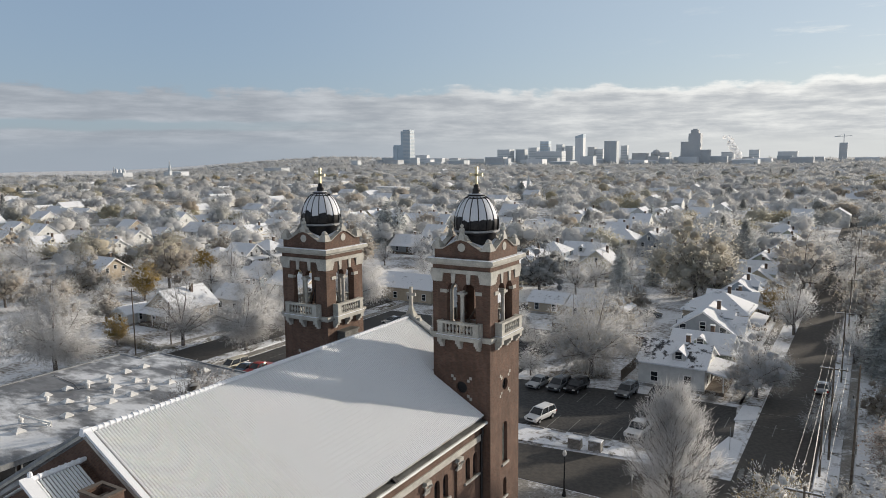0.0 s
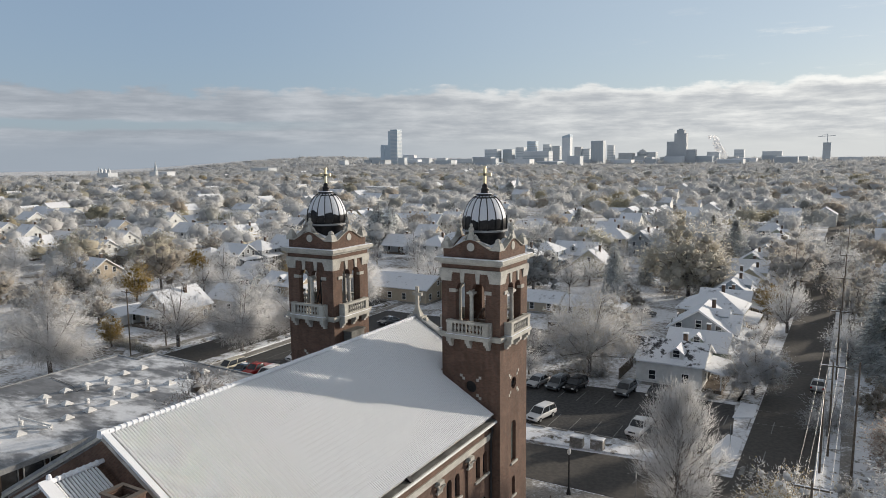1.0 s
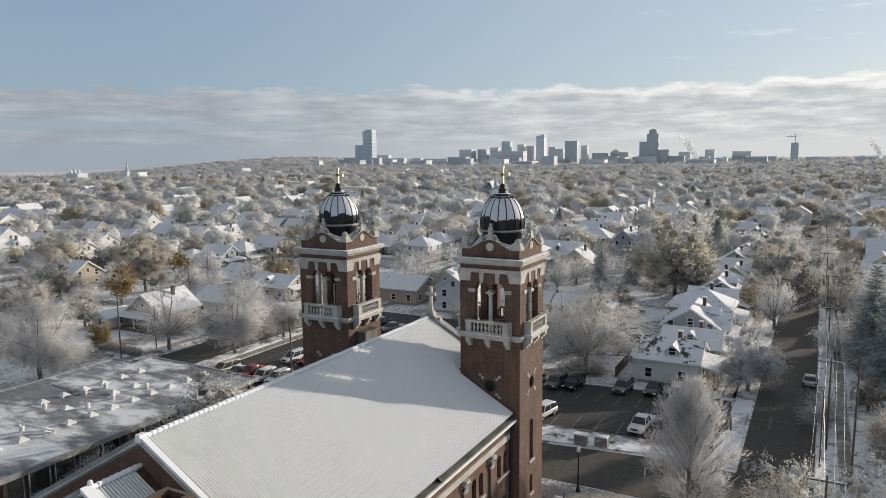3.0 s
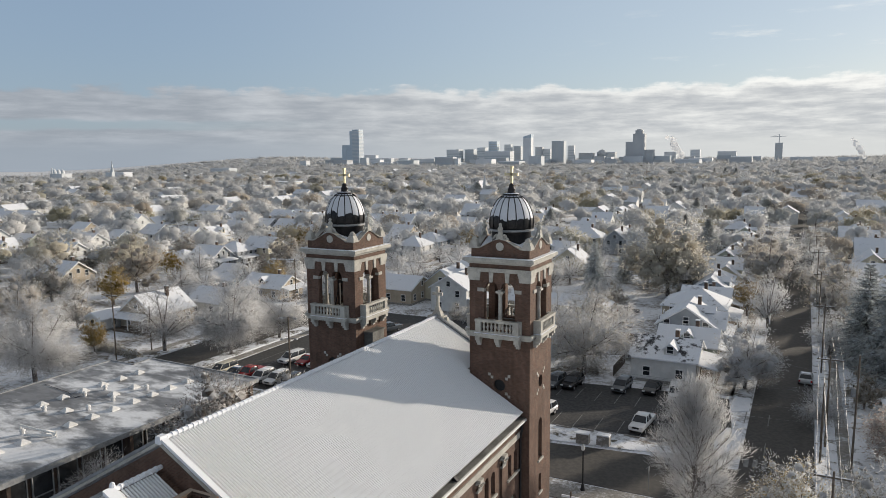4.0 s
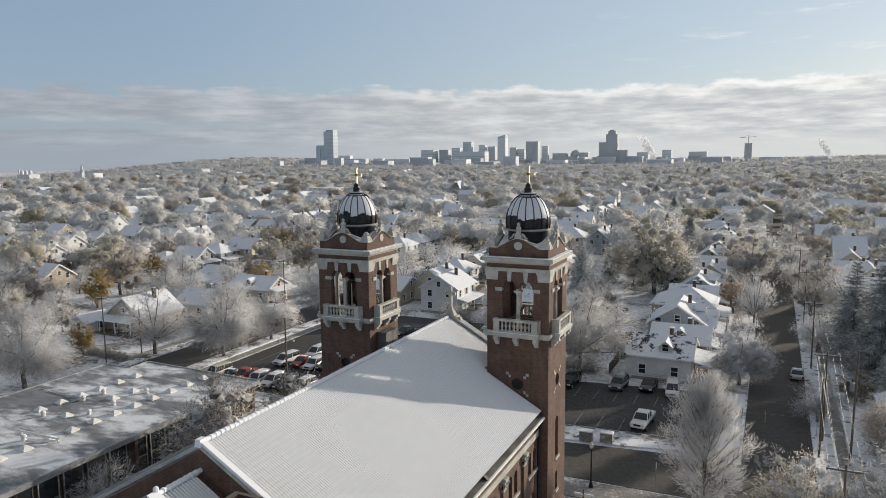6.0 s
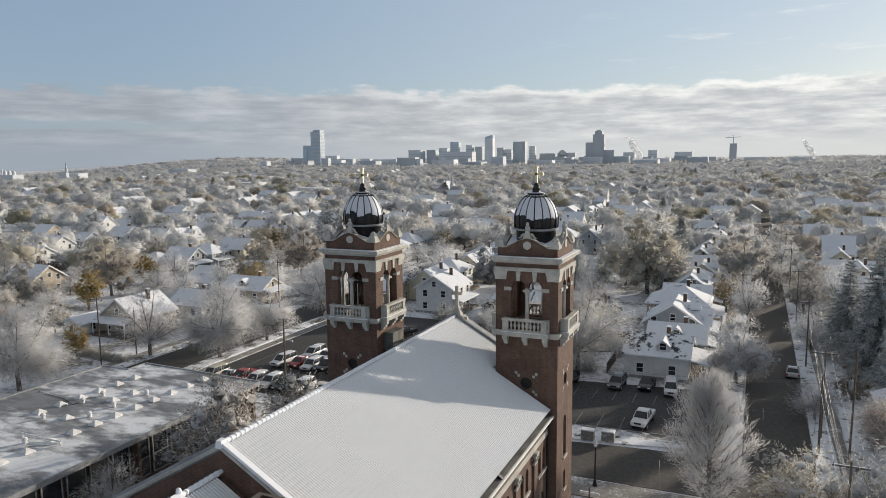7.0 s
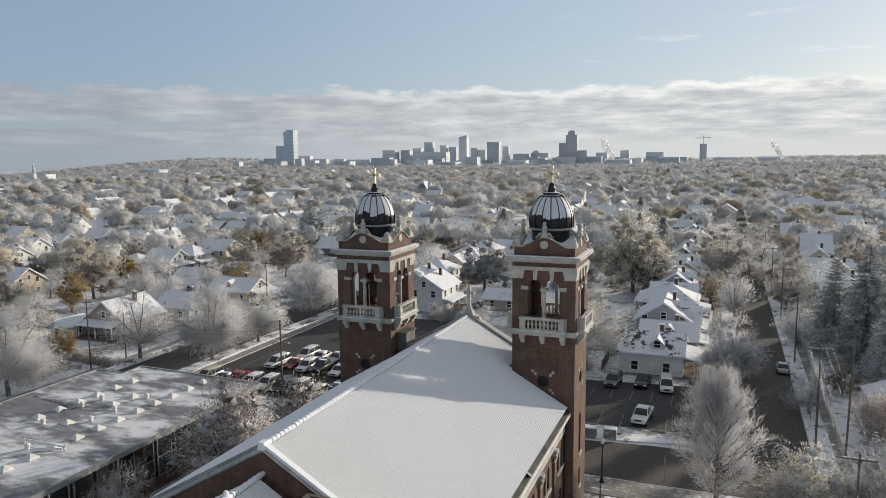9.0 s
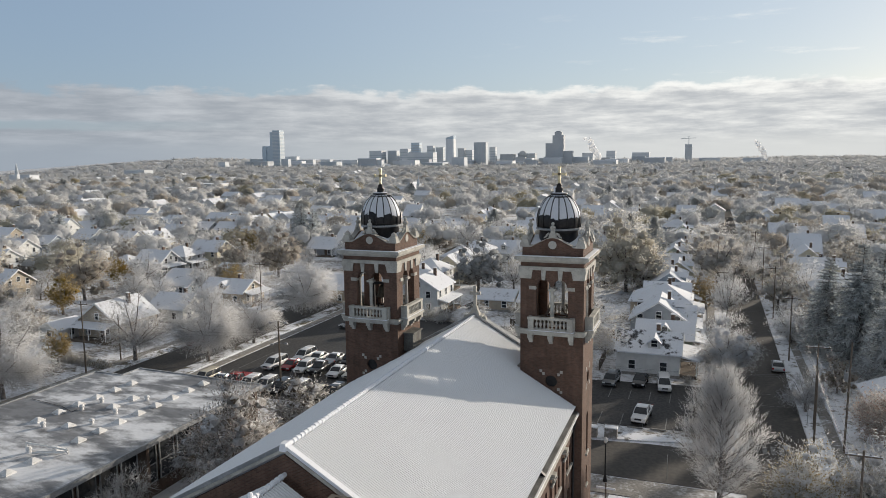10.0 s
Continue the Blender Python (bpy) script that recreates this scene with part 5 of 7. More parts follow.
    if "dormer" in opts:
        for s in opts["dormer"]:
            u, z0 = s * half * 0.62, h + rise * 0.30
            f, zt = s * half * 0.86, h + rise * 0.62
            x0 = opts.get("dormer_at", 0.0)
            ax3 = "y" if ax == "x" else "x"
            prof = [(x0 - 0.9, z0 - 0.35), (x0 + 0.9, z0 - 0.35), (x0 + 0.9, zt), (x0, zt + 0.75), (x0 - 0.9, zt)]
            dm = part("dormer", Mesh().prism(prof, f, s * half * 0.1, ax3), wall_mat, root)
            for k in (-1, 1):
                part("dormer_roof", Mesh().prism([(x0 + k * 1.15, zt - 0.22), (x0, zt + 0.75), (x0, zt + 0.92), (x0 + k * 1.15, zt - 0.05)], f + s * 0.25, s * half * 0.02, ax3), M_ROOF_SNOW, dm)
            p = (x0, f, z0 + 0.1) if ax == "x" else (f, x0, z0 + 0.1)
            window(root, p, 0.9, 1.0, s, ax)
    if "porch" in opts:
        side, depth = opts["porch"]
        ax2, sgn = side[1], -1 if side[0] == "-" else 1
        span = (d if ax2 == "x" else w) * 0.9
        edge = (w if ax2 == "x" else d) / 2
        def at(k, u):
            return (sgn * k, u) if ax2 == "x" else (u, sgn * k)
        k0, k1, z = edge, edge + depth, 2.75
        prof = [(sgn * k0, z + 0.55), (sgn * (k1 + 0.3), z), (sgn * (k1 + 0.3), z + 0.2), (sgn * k0, z + 0.75)]
        pr = part("porch", Mesh().prism([(sgn * k0, 0), (sgn * k1, 0), (sgn * k1, 0.5), (sgn * k0, 0.5)], -span / 2, span / 2, "y" if ax2 == "x" else "x"), M_WOOD, root)
        part("porch_roof", Mesh().prism(prof, -span / 2 - 0.2, span / 2 + 0.2, "y" if ax2 == "x" else "x"), M_ROOF_SNOW, pr)
        for u in (-span / 2 + 0.15, 0.0, span / 2 - 0.15)[::2 if "plain" in opts else 1]:
            px, py = at(k1 - 0.15, u)
            part("porch_post", Mesh().block(px, py, 0.5, 0.16, 0.16, 2.3), M_WHITE, pr)
        px, py = at(k0 + 0.03, span * 0.15)
        part("door", Mesh().block(px, py, 0.5, 0.08 if ax2 == "x" else 0.95, 0.95 if ax2 == "x" else 0.08, 2.05), M_WOOD, root, "dark front door")


def window(root, p, w, h, sgn, ax):
    """A framed sash window on a wall that faces along -y, +y, -x or +x."""
    x, y, z = p
    if ax == "x":
        fr = Mesh().box(x - w / 2 - 0.1, min(y, y + sgn * 0.07), z - 0.1, x + w / 2 + 0.1, max(y, y + sgn * 0.07), z).box(x - w / 2 - 0.1, min(y, y + sgn * 0.07), z + h, x + w / 2 + 0.1, max(y, y + sgn * 0.07), z + h + 0.12)
        for k in (-1, 1):
            fr.box(x + k * (w / 2 + 0.05) - 0.05, min(y, y + sgn * 0.07), z, x + k * (w / 2 + 0.05) + 0.05, max(y, y + sgn * 0.07), z + h)
        fr.box(x - w / 2, min(y, y + sgn * 0.06), z + h / 2 - 0.03, x + w / 2, max(y, y + sgn * 0.06), z + h / 2 + 0.03)
        gl = Mesh().box(x - w / 2, min(y - sgn * 0.02, y + sgn * 0.03), z, x + w / 2, max(y - sgn * 0.02, y + sgn * 0.03), z + h)
    else:
        fr = Mesh().box(min(x, x + sgn * 0.07), y - w / 2 - 0.1, z - 0.1, max(x, x + sgn * 0.07), y + w / 2 + 0.1, z).box(min(x, x + sgn * 0.07), y - w / 2 - 0.1, z + h, max(x, x + sgn * 0.07), y + w / 2 + 0.1, z + h + 0.12)
        for k in (-1, 1):
            fr.box(min(x, x + sgn * 0.07), y + k * (w / 2 + 0.05) - 0.05, z, max(x, x + sgn * 0.07), y + k * (w / 2 + 0.05) + 0.05, z + h)
        fr.box(min(x, x + sgn * 0.06), y - w / 2, z + h / 2 - 0.03, max(x, x + sgn * 0.06), y + w / 2, z + h / 2 + 0.03)
        gl = Mesh().box(min(x - sgn * 0.02, x + sgn * 0.03), y - w / 2, z, max(x - sgn * 0.02, x + sgn * 0.03), y + w / 2, z + h)
    wn = part("window", fr, M_WHITE, root)
    part("pane", gl, M_GLASS, wn)
    return wn


COLOURS = ("white", "cream", "grey", "blue-grey", "tan", "sage")
homes = []


def house(x, y, w, d, h, along, pitch, colour, label="", turn=0.0, **opts):
    label = label or "%s frame house with a snow-covered %s roof" % (COLOURS[colour], "hip" if "hip" in opts else "gable")
    root = thing("house", label, "house", "houses of the neighbourhood", (x, y, height(x, y)))
    root.rotation_euler = (0, 0, turn)
    house_parts(root, w, d, h, along, pitch, SIDING[colour], opts)
    homes.append((x, y, max(w, d) / 2 + 1))
    return root


# the row along the side street
house(-23.6, 107.0, 9.4, 8.6, 3.8, "x", 0.52, 0, "white frame house with dormer and half-bare snowy roof", dormer=(-1,), dormer_at=0.9, porch=("+x", 2.6), chimney=1, cover=M_HALF_BARE)
house(-21.8, 116.6, 9.0, 6.8, 3.6, "x", 0.62, 5, "sage frame house with a snow-covered gable roof", dormer=(-1,), porch=("+x", 2.4), chimney=1)
house(-23.4, 128.5, 9.8, 9.5, 4.2, "y", 0.66, 2, "grey frame house with a wide gable and porch", dormer=(1,), porch=("+x", 2.4), chimney=1)
house(-19.5, 128.5, 4.5, 7.0, 4.0, "x", 0.6, 2, "side wing of a grey house with snowy roof")
house(-24.0, 142.5, 11.5, 10.0, 4.8, "x", 0.56, 4, hip=1, porch=("+x", 2.3), chimney=1)
for i, y in enumerate((154.5, 165, 176, 186.5, 198, 208.5, 220, 231, 242, 253, 264.5, 276)):
    if i % 4 == 2:
        house(-22.8 - i % 3, y, 9.5, 8.0, 4.4, "x", 0.55, (i * 2) % 6, hip=1, porch=("+x", 2.0), chimney=1, plain=1)
    elif i % 2:
        house(-22.5 - i % 3, y, 8.2, 8.6, 3.4 + (i % 3) * 0.5, "y", 0.7, (i * 2 + 1) % 6, porch=("+x", 2.2), plain=1, chimney=1, dormer=(1,))
    else:
        house(-23.5 - i % 3, y, 9.6, 7.0, 3.4 + (i % 3) * 0.5, "x", 0.68, (i * 2 + 1) % 6, porch=("+x", 2.2), plain=1, chimney=1)
# the block behind the parking lot and on both sides of the street with the frosted trees
house(-73.8, 137.5, 8.6, 10.5, 5.6, "y", 0.6, 0, "white two-storey house with a double porch and snowy roof", porch=("+x", 2.0), chimney=1)
house(-58.8, 143.0, 8.0, 6.5, 2.7, "x", 0.5, 4)
house(-50.0, 142.0, 7.0, 6.5, 2.8, "x", 0.45, 1)
house(-44.0, 143.0, 5.0, 6.0, 2.6, "y", 0.5, 2)
house(-64.5, 193.0, 9.5, 8.5, 4.0, "y", 0.75, 1, "cream house with a steep snow-covered gable roof", chimney=1)
house(-76.0, 212.0, 13.0, 9.0, 3.4, "x", 0.75, 0, dormer=(-1,), chimney=1)
house(-74.0, 243.0, 12.0, 10.0, 5.4, "x", 0.6, 1, hip=1, chimney=1)
house(-62.0, 238.0, 8.0, 9.0, 5.4, "y", 0.8, 2, chimney=1)
house(-123.5, 98.0, 9.5, 10.5, 3.6, "y", 0.72, 4, "tan bungalow with a brick base and snowy gable roof", porch=("-y", 2.4), chimney=1)
homes.append((-114, 85, 7))         # an open yard
house(-131.0, 91.5, 4.6, 6.0, 2.6, "y", 0.5, 0, "small white garage with a snowy roof")
house(-121.0, 112.0, 9.0, 8.0, 3.2, "x", 0.6, 0, chimney=1)
house(-121.5, 131.0, 12.0, 8.5, 3.2, "x", 0.55, 4, "tan bungalow with a front gable under snow", dormer=(-1,), porch=("+x", 2.2), chimney=1)
house(-93.0, 141.0, 16.0, 11.0, 3.6, "x", 0.42, 4, "tan single-storey building with a broad snowy roof")
house(-140.0, 136.0, 9.0, 7.5, 2.8, "x", 0.5, 3)
house(-151.3, 149.5, 6.5, 5.0, 2.5, "x", 0.5, 1, "low cream garage with a snowy gable roof")
house(-144.6, 163.5, 8.0, 5.5, 2.6, "x", 0.35, 2, "low grey garage with a shallow snowy roof")
house(-168.5, 158.5, 10.0, 8.5, 4.2, "x", 0.7, 2, porch=("+x", 2.0), chimney=1)
house(-163.0, 176.5, 10.5, 8.5, 5.4, "x", 0.65, 1, "cream two-storey house with a snow-covered gable", porch=("+x", 2.0), chimney=1)
house(-167.0, 167.2, 9.5, 8.0, 5.0, "x", 0.6, 2, "grey two-storey house with a hip roof and a double porch", hip=1, porch=("+x", 2.0), chimney=1)
house(-180.0, 158.5, 9.0, 8.5, 3.2, "x", 0.5, 4, "tan house with a snow-covered hip roof", hip=1)
house(-179.0, 117.0, 10.5, 9.5, 4.2, "x", 0.68, 4, "tan house with a deep snow-covered gable roof", chimney=1, dormer=(-1,))
house(-214.0, 143.0, 9.5, 9.0, 5.0, "x", 0.62, 0, "white house with a dormer on its snowy roof", chimney=1, dormer=(1,), porch=("+x", 2.0))
house(-231.0, 163.0, 9.5, 9.0, 5.0, "x", 0.68, 0, "white two-storey house with a dormer and snowy roof", chimney=1, dormer=(1,))
house(-228.0, 243.0, 10.0, 8.5, 5.0, "x", 0.65, 0, chimney=1, plain=1, porch=("+x", 2.0))
house(-215.0, 238.0, 9.5, 8.5, 4.6, "x", 0.65, 2, chimney=1, plain=1, dormer=(1,))
house(-204.0, 240.0, 9.5, 8.5, 4.6, "x", 0.65, 0, chimney=1, plain=1, porch=("+x", 2.0))
house(-238.0, 181.0, 9.0, 8.5, 4.6, "x", 0.6, 3, plain=1)
house(8.3, 94.0, 8.0, 8.0, 3.0, "y", 0.42, 0, "white garage with a plain snowy roof beside the street")

# the rest of the neighbourhood: a few kinds of house, set in rows along the streets
KINDS = []
for i in range(9):
    cols_ = (0, 1, 2, 3, 4, 5, 0, 1, 0)
    base = house(0, 0, (9, 8.5, 11, 10, 8, 12, 9, 10, 8)[i], (10, 11, 8, 9, 11, 8.5, 9, 8, 12)[i], (5.2, 4.2, 3.4, 5.4, 4.6, 3.6, 5.4, 3.4, 5.0)[i], ("x", "y", "x", "x", "x", "x", "y", "x", "x")[i],
                 (0.62, 0.78, 0.7, 0.55, 0.7, 0.6, 0.6, 0.75, 0.8)[i], cols_[i], plain=1, porch=(("+x", "+x", "-y")[i % 3], 2.0), chimney=1, **({"hip": 1} if i in (3, 6) else {"dormer": (1,)} if i in (1, 5) else {}))
    KINDS.append(base)
    homes.pop()
hr = random.Random(21)


def in_view(x, y, extra=3.0):
    az = math.degrees(math.atan2(-(x + 8), y + 4))
    return -13 - extra < az < 66 + extra and y > 60


def clear_of(x, y, r, things):
    return all((x - a) ** 2 + (y - b) ** 2 > (r + c) ** 2 for a, b, c in things)


first, count = [True] * len(KINDS), 0
spots = []
for xs in (-7.3, -100, -193, -286, -380, 86):
    for s in (-1, 1):
        y = 70.0
        while y < 560:
            x = xs + s * (18.5 + hr.uniform(-1.5, 1.5))
            y += hr.uniform(11.5, 14.5)
            spots.append((x, y))
            if hr.random() < 0.45:
                spots.append((x + s * hr.uniform(19, 24), y + hr.uniform(-3, 3)))
for x, y in spots:
    if 290 < y < 310 or not in_view(x, y) or math.hypot(x, y) > 360 or not clear_of(x, y, 4.0, homes) or (x > -60 and x < -12 and y < 100) or (-92 < x < -40 and y < 126) or (x > -1 and y < 150) or (x < -60 and x > -96 and y < 70) or (-246 < x < -106 and y < 188) or (-63 < x < -28 and y < 215):
        continue
    i = hr.randrange(len(KINDS))
    m = pose(x, y, height(x, y), 0, 0, 0)
    if first[i]:
        KINDS[i].matrix_basis = m
        first[i] = False
    else:
        copy_thing(KINDS[i], m)
    homes.append((x, y, 6.0))
    count += 1


# frosted trees in the gardens between the houses
gr = random.Random(31)
for x0, y0, H in ((-160, 106, 8), (-150, 97, 7), (-133, 108, 8), (-133, 121, 9), (-122, 124, 8), (-150, 128, 8), (-168, 118, 9), (-176, 110, 8), (-140, 148, 9), (-128, 148, 8), (-182, 132, 9), (-170, 168, 8), (-146, 176, 9),
                  (-190, 150, 9), (-198, 140, 8), (-160, 184, 9), (-112, 150, 9), (-130, 180, 9), (-186, 172, 9), (-205, 160, 9)):
    for k in range(40):
        x, y = x0 + k * 0.22 * math.cos(2.4 * k), y0 + k * 0.22 * math.sin(2.4 * k)
        if clear_of(x, y, -0.5, homes) and clear_of(x, y, 0.5, planted) and abs(x + 193) > 6:
            tree(gr.choice(("frost_a", "frost_b", "frost_c", "brown_b", "frost_a")), x, y, H * gr.uniform(0.85, 1.1), gr.uniform(0, 6.28))
            break

# ---- woods and far town ----
TALL = [(-245.0, 191.0), (-33.5, 172.0), (-69.4, 161.0), (-152.0, 215.0), (-51.8, 170.0), (-157.4, 121.3), (-149.0, 107.6)]


def hides(x, y, width=8.0):
    """Whether a tree here would stand between the church and one of the large single trees."""
    d, a = math.hypot(x + 10, y + 5), math.atan2(-(x + 10), y + 5)
    for u, v in TALL:
        e, b = math.hypot(u + 10, v + 5), math.atan2(-(u + 10), v + 5)
        if d < e + 10 and abs(a - b) * d < width:
            return True
    return False


tr = random.Random(9)
kinds = ["frost_a"] * 5 + ["frost_b"] * 4 + ["frost_c"] * 3 + ["brown_a"] * 2 + ["brown_b"] * 3 + ["gold"]
n_tree = 0
tries = 0
while n_tree < 104 and tries < 9000:
    tries += 1
    a, d = radians(tr.uniform(-12, 65)), 110 + 170 * math.sqrt(tr.random())
    x, y = -8 - d * math.sin(a), -4 + d * math.cos(a)
    if any(abs(x - xs) < (5.5 if y < 165 else 3.6) for xs in (-7.3, -100, -193, -286, -380)) or abs(y - 300) < 5 or not clear_of(x, y, 1.2, homes) or not clear_of(x, y, 1.5, planted) or hides(x, y):
        continue
    if (-92 < x < -40 and y < 128) or (x > -60 and y < 112) or (-60 < x < -28 and y < 150):
        continue
    tree(tr.choice(kinds), x, y, tr.uniform(8.5, 14.5), tr.uniform(0, 6.28))
    n_tree += 1


def far_crowns(name, rng, xs, ys, hs, ws, n, size, mat, label, cone=False, lobes=6, sink=0.0, fill=0.6):
    """Far trees as one body: each crown a cluster of twiggy lobes with n loose sprays round them."""
    k = len(xs)
    base = np.array([height(a, b) for a, b in zip(xs, ys)])
    foot = np.stack([xs, ys, base], 1)
    scale = np.stack([ws, ws, hs], 1)
    tints = rng.random(k)
    if cone:
        t = rng.random((k, n)) ** 0.7
        rr = (1 - t) * np.sqrt(rng.random((k, n)))
        a = rng.random((k, n)) * 6.283
        P = foot[:, None] + np.stack([rr * np.cos(a) * 0.5, rr * np.sin(a) * 0.5, t], 2) * scale[:, None]
        hub = foot[:, None] + np.stack([rr * 0, rr * 0, np.maximum(0.0, t - 0.35)], 2) * scale[:, None]
        D = unit(rng.normal(size=(k * n, 3)))
        P, hub = P.reshape(-1, 3), hub.reshape(-1, 3)
        w = np.repeat(ws, n) * size
    else:
        d = rng.normal(size=(k, lobes, 3))
        d /= np.linalg.norm(d, axis=2, keepdims=True)
        d[..., 2] = np.abs(d[..., 2]) * 1.2 - 0.35
        c = d * 0.27 * np.array([1, 1, 0.85]) + np.array([0, 0, 0.55])
        c[:, 0] = (0, 0, 0.55)
        r = rng.uniform(0.2, 0.31, (k, lobes))
        r[:, 0] = 0.31
        mid = foot + np.array([0, 0, 0.42]) * scale
        cw = foot[:, None] + c * scale[:, None]
        heart = cw * 0.5 + mid[:, None] * 0.5 - np.array([0, 0, sink])
        own = rng.integers(0, lobes, (k, n))
        row = np.arange(k)[:, None]
        e = rng.normal(size=(k, n, 3)) + np.array([0, 0, 0.35])
        e /= np.linalg.norm(e, axis=2, keepdims=True)
        P = (cw[row, own] + e * (r[row, own] * (0.5 + 0.58 * rng.random((k, n)) ** 0.6))[..., None] * scale[:, None]).reshape(-1, 3)
        D = unit(e.reshape(-1, 3) + rng.normal(0, 0.55, (k * n, 3)))
        hub = heart[row, own].reshape(-1, 3)
        w = np.repeat(ws, n) * size
    L = w * rng.uniform(0.6, 1.4, len(P))
    S = slivers(rng, P, D, L, L * 0.3)[0]
    tint = np.repeat(tints, n)
    if not cone:
        lump, each = lobes_of(rng, cw.reshape(-1, 3), (r[..., None] * fill * scale[:, None]).reshape(-1, 3), 1)
        S = np.concatenate([S, lump])
        hub = np.concatenate([hub, np.repeat((cw * 0.6 + heart * 0.4).reshape(-1, 3), each, 0)])
        tint = np.concatenate([tint, np.repeat(tints, lobes * each)])
    me = puff(name, S, hub, mat, tint, 0.08)
    return tagged(part(name, me, None), label, "trees", kind="stuff")


def wood(seed, d0, d1, count, n, size, tag, wide, tall, lobes):
    rng = np.random.default_rng(seed)
    a = np.radians(rng.uniform(-15, 68, count * 2))
    d = np.sqrt(rng.uniform(d0 ** 2, d1 ** 2, count * 2))
    x, y = -8 - d * np.sin(a), -4 + d * np.cos(a)
    keep = np.ones(len(x), bool)
    if d0 < 600:
        for hx, hy, r in homes:
            keep &= (x - hx) ** 2 + (y - hy) ** 2 > (r * 0.75) ** 2
        for xs in (-7.3, -100, -193, -286, -380):
            keep &= np.abs(x - xs) > 2.5
    x, y = x[keep][:count], y[keep][:count]
    m = len(x)
    H, W = rng.uniform(*tall, m), rng.uniform(*wide, m)
    patch = np.sin(x / 90 + 1.3) * np.sin(y / 70) + rng.normal(0, 0.85, m)
    pick = np.where(rng.random(m) < 0.05, np.where(rng.random(m) < 0.5, 3, 4), np.where(patch > 1.2, 1, np.where(patch < -1.3, 2, 0)))
    # the farthest woods take the colours that hold the most haze
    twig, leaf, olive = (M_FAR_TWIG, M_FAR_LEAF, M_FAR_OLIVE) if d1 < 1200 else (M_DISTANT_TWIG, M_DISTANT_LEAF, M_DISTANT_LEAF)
    for i, (mat, label, cone) in enumerate(((twig, "wood of frosted bare trees, paled for haze", False), (leaf, "wood of frosted brown-leaved trees, paled for haze", False),
                                            (olive, "wood of olive and golden trees, paled for haze", False), (M_FAR_NEEDLE, "scattered snowy conifers, paled for haze", True), (M_FAR_DARK_CROWN, "scattered frosted dark-leaved trees, paled for haze", False))):
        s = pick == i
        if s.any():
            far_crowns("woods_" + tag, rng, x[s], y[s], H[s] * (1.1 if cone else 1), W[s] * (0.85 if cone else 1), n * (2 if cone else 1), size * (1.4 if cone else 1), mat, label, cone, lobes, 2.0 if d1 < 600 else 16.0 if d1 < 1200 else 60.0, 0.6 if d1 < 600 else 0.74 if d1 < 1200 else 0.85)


# farther crowns are wider and lower, which flattens their contrast as haze would
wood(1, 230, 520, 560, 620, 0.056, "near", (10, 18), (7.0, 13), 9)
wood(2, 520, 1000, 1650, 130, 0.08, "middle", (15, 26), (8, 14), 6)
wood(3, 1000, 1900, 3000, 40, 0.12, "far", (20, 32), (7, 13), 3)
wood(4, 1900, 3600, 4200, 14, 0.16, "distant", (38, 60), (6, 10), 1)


# far roofs among the trees, too many to tell apart
def far_roofs():
    rng = random.Random(4)
    walls, roofs = Mesh(), Mesh()
    for _ in range(520):
        a, d = radians(rng.uniform(-14, 66)), rng.uniform(345, 1500)
        x, y = -8 - d * math.sin(a), -4 + d * math.cos(a)
        w, l, h = rng.uniform(3.6, 5), rng.uniform(4.5, 7), rng.uniform(3.5, 6.5)
        z = height(x, y)
        ax = rng.choice("xy")
        u0, k0 = (y, x) if ax == "x" else (x, y)
        walls.prism([(u0 - w, z), (u0 + w, z), (u0 + w, z + h), (u0, z + h + w * 0.65), (u0 - w, z + h)], k0 - l, k0 + l, ax)
        for s in (-1, 1):
            roofs.prism([(u0 + s * (w + 0.5), z + h - 0.3), (u0, z + h + w * 0.65), (u0, z + h + w * 0.65 + 0.3), (u0 + s * (w + 0.5), z + h)], k0 - l - 0.4, k0 + l + 0.4, ax)
    tagged(part("far_house_walls", walls, SIDING[0]), "pale walls of far houses among trees", "houses", kind="stuff")
    tagged(part("far_house_roofs", roofs, M_ROOF_SNOW), "snowy roofs of far houses among trees", "roofs", kind="stuff")


far_roofs()


# ---- school building with a flat roof ----
school = thing("school_building", "low brick school with a flat roof, skylights and dark windows", "building", at=(-77, 40, 0))


def school_part(name, m, mat, label="", parent=None):
    ob = part(name, m, mat, parent or school, label)
    if parent is None:
        ob.location = (77, -40, 0)
    return ob


FX0, FX1, FY0, FY1, FZ = -90.1, -66.1, -10.0, 63.1, 6.55
outline = [(FX0, FY0), (FX1, FY0), (FX1, FY1 - 0.1), (-85.6, FY1 + 0.6), (-85.6, FY1 - 2.5), (FX0, FY1 - 2.4)]
k = len(outline)
school_part("roof", Mesh().add([(x, y, FZ) for x, y in outline] + [(x, y, FZ - 0.3) for x, y in outline], [tuple(range(k)), tuple(range(2 * k - 1, k - 1, -1))] + [(i, i + k, (i + 1) % k + k, (i + 1) % k) for i in range(k)]),
            M_MEMBRANE, "pale flat roof with wet patches and snow")
edge = Mesh()
for i in range(k):
    a, b = Vector((*outline[i], 0)), Vector((*outline[(i + 1) % k], 0))
    d = (b - a).normalized()
    n_ = Vector((d.y, -d.x, 0)) * 0.12
    edge.add([(*(p + q).xy, z) for z in (FZ - 0.42, FZ + 0.1) for p, q in ((a, n_), (b, n_), (b, -n_), (a, -n_))], [(3, 2, 1, 0), (4, 5, 6, 7), (0, 1, 5, 4), (1, 2, 6, 5), (2, 3, 7, 6), (3, 0, 4, 7)])
school_part("roof_edge", edge, M_LEAD, "metal roof edge")
WXF = FX1 - 1.5
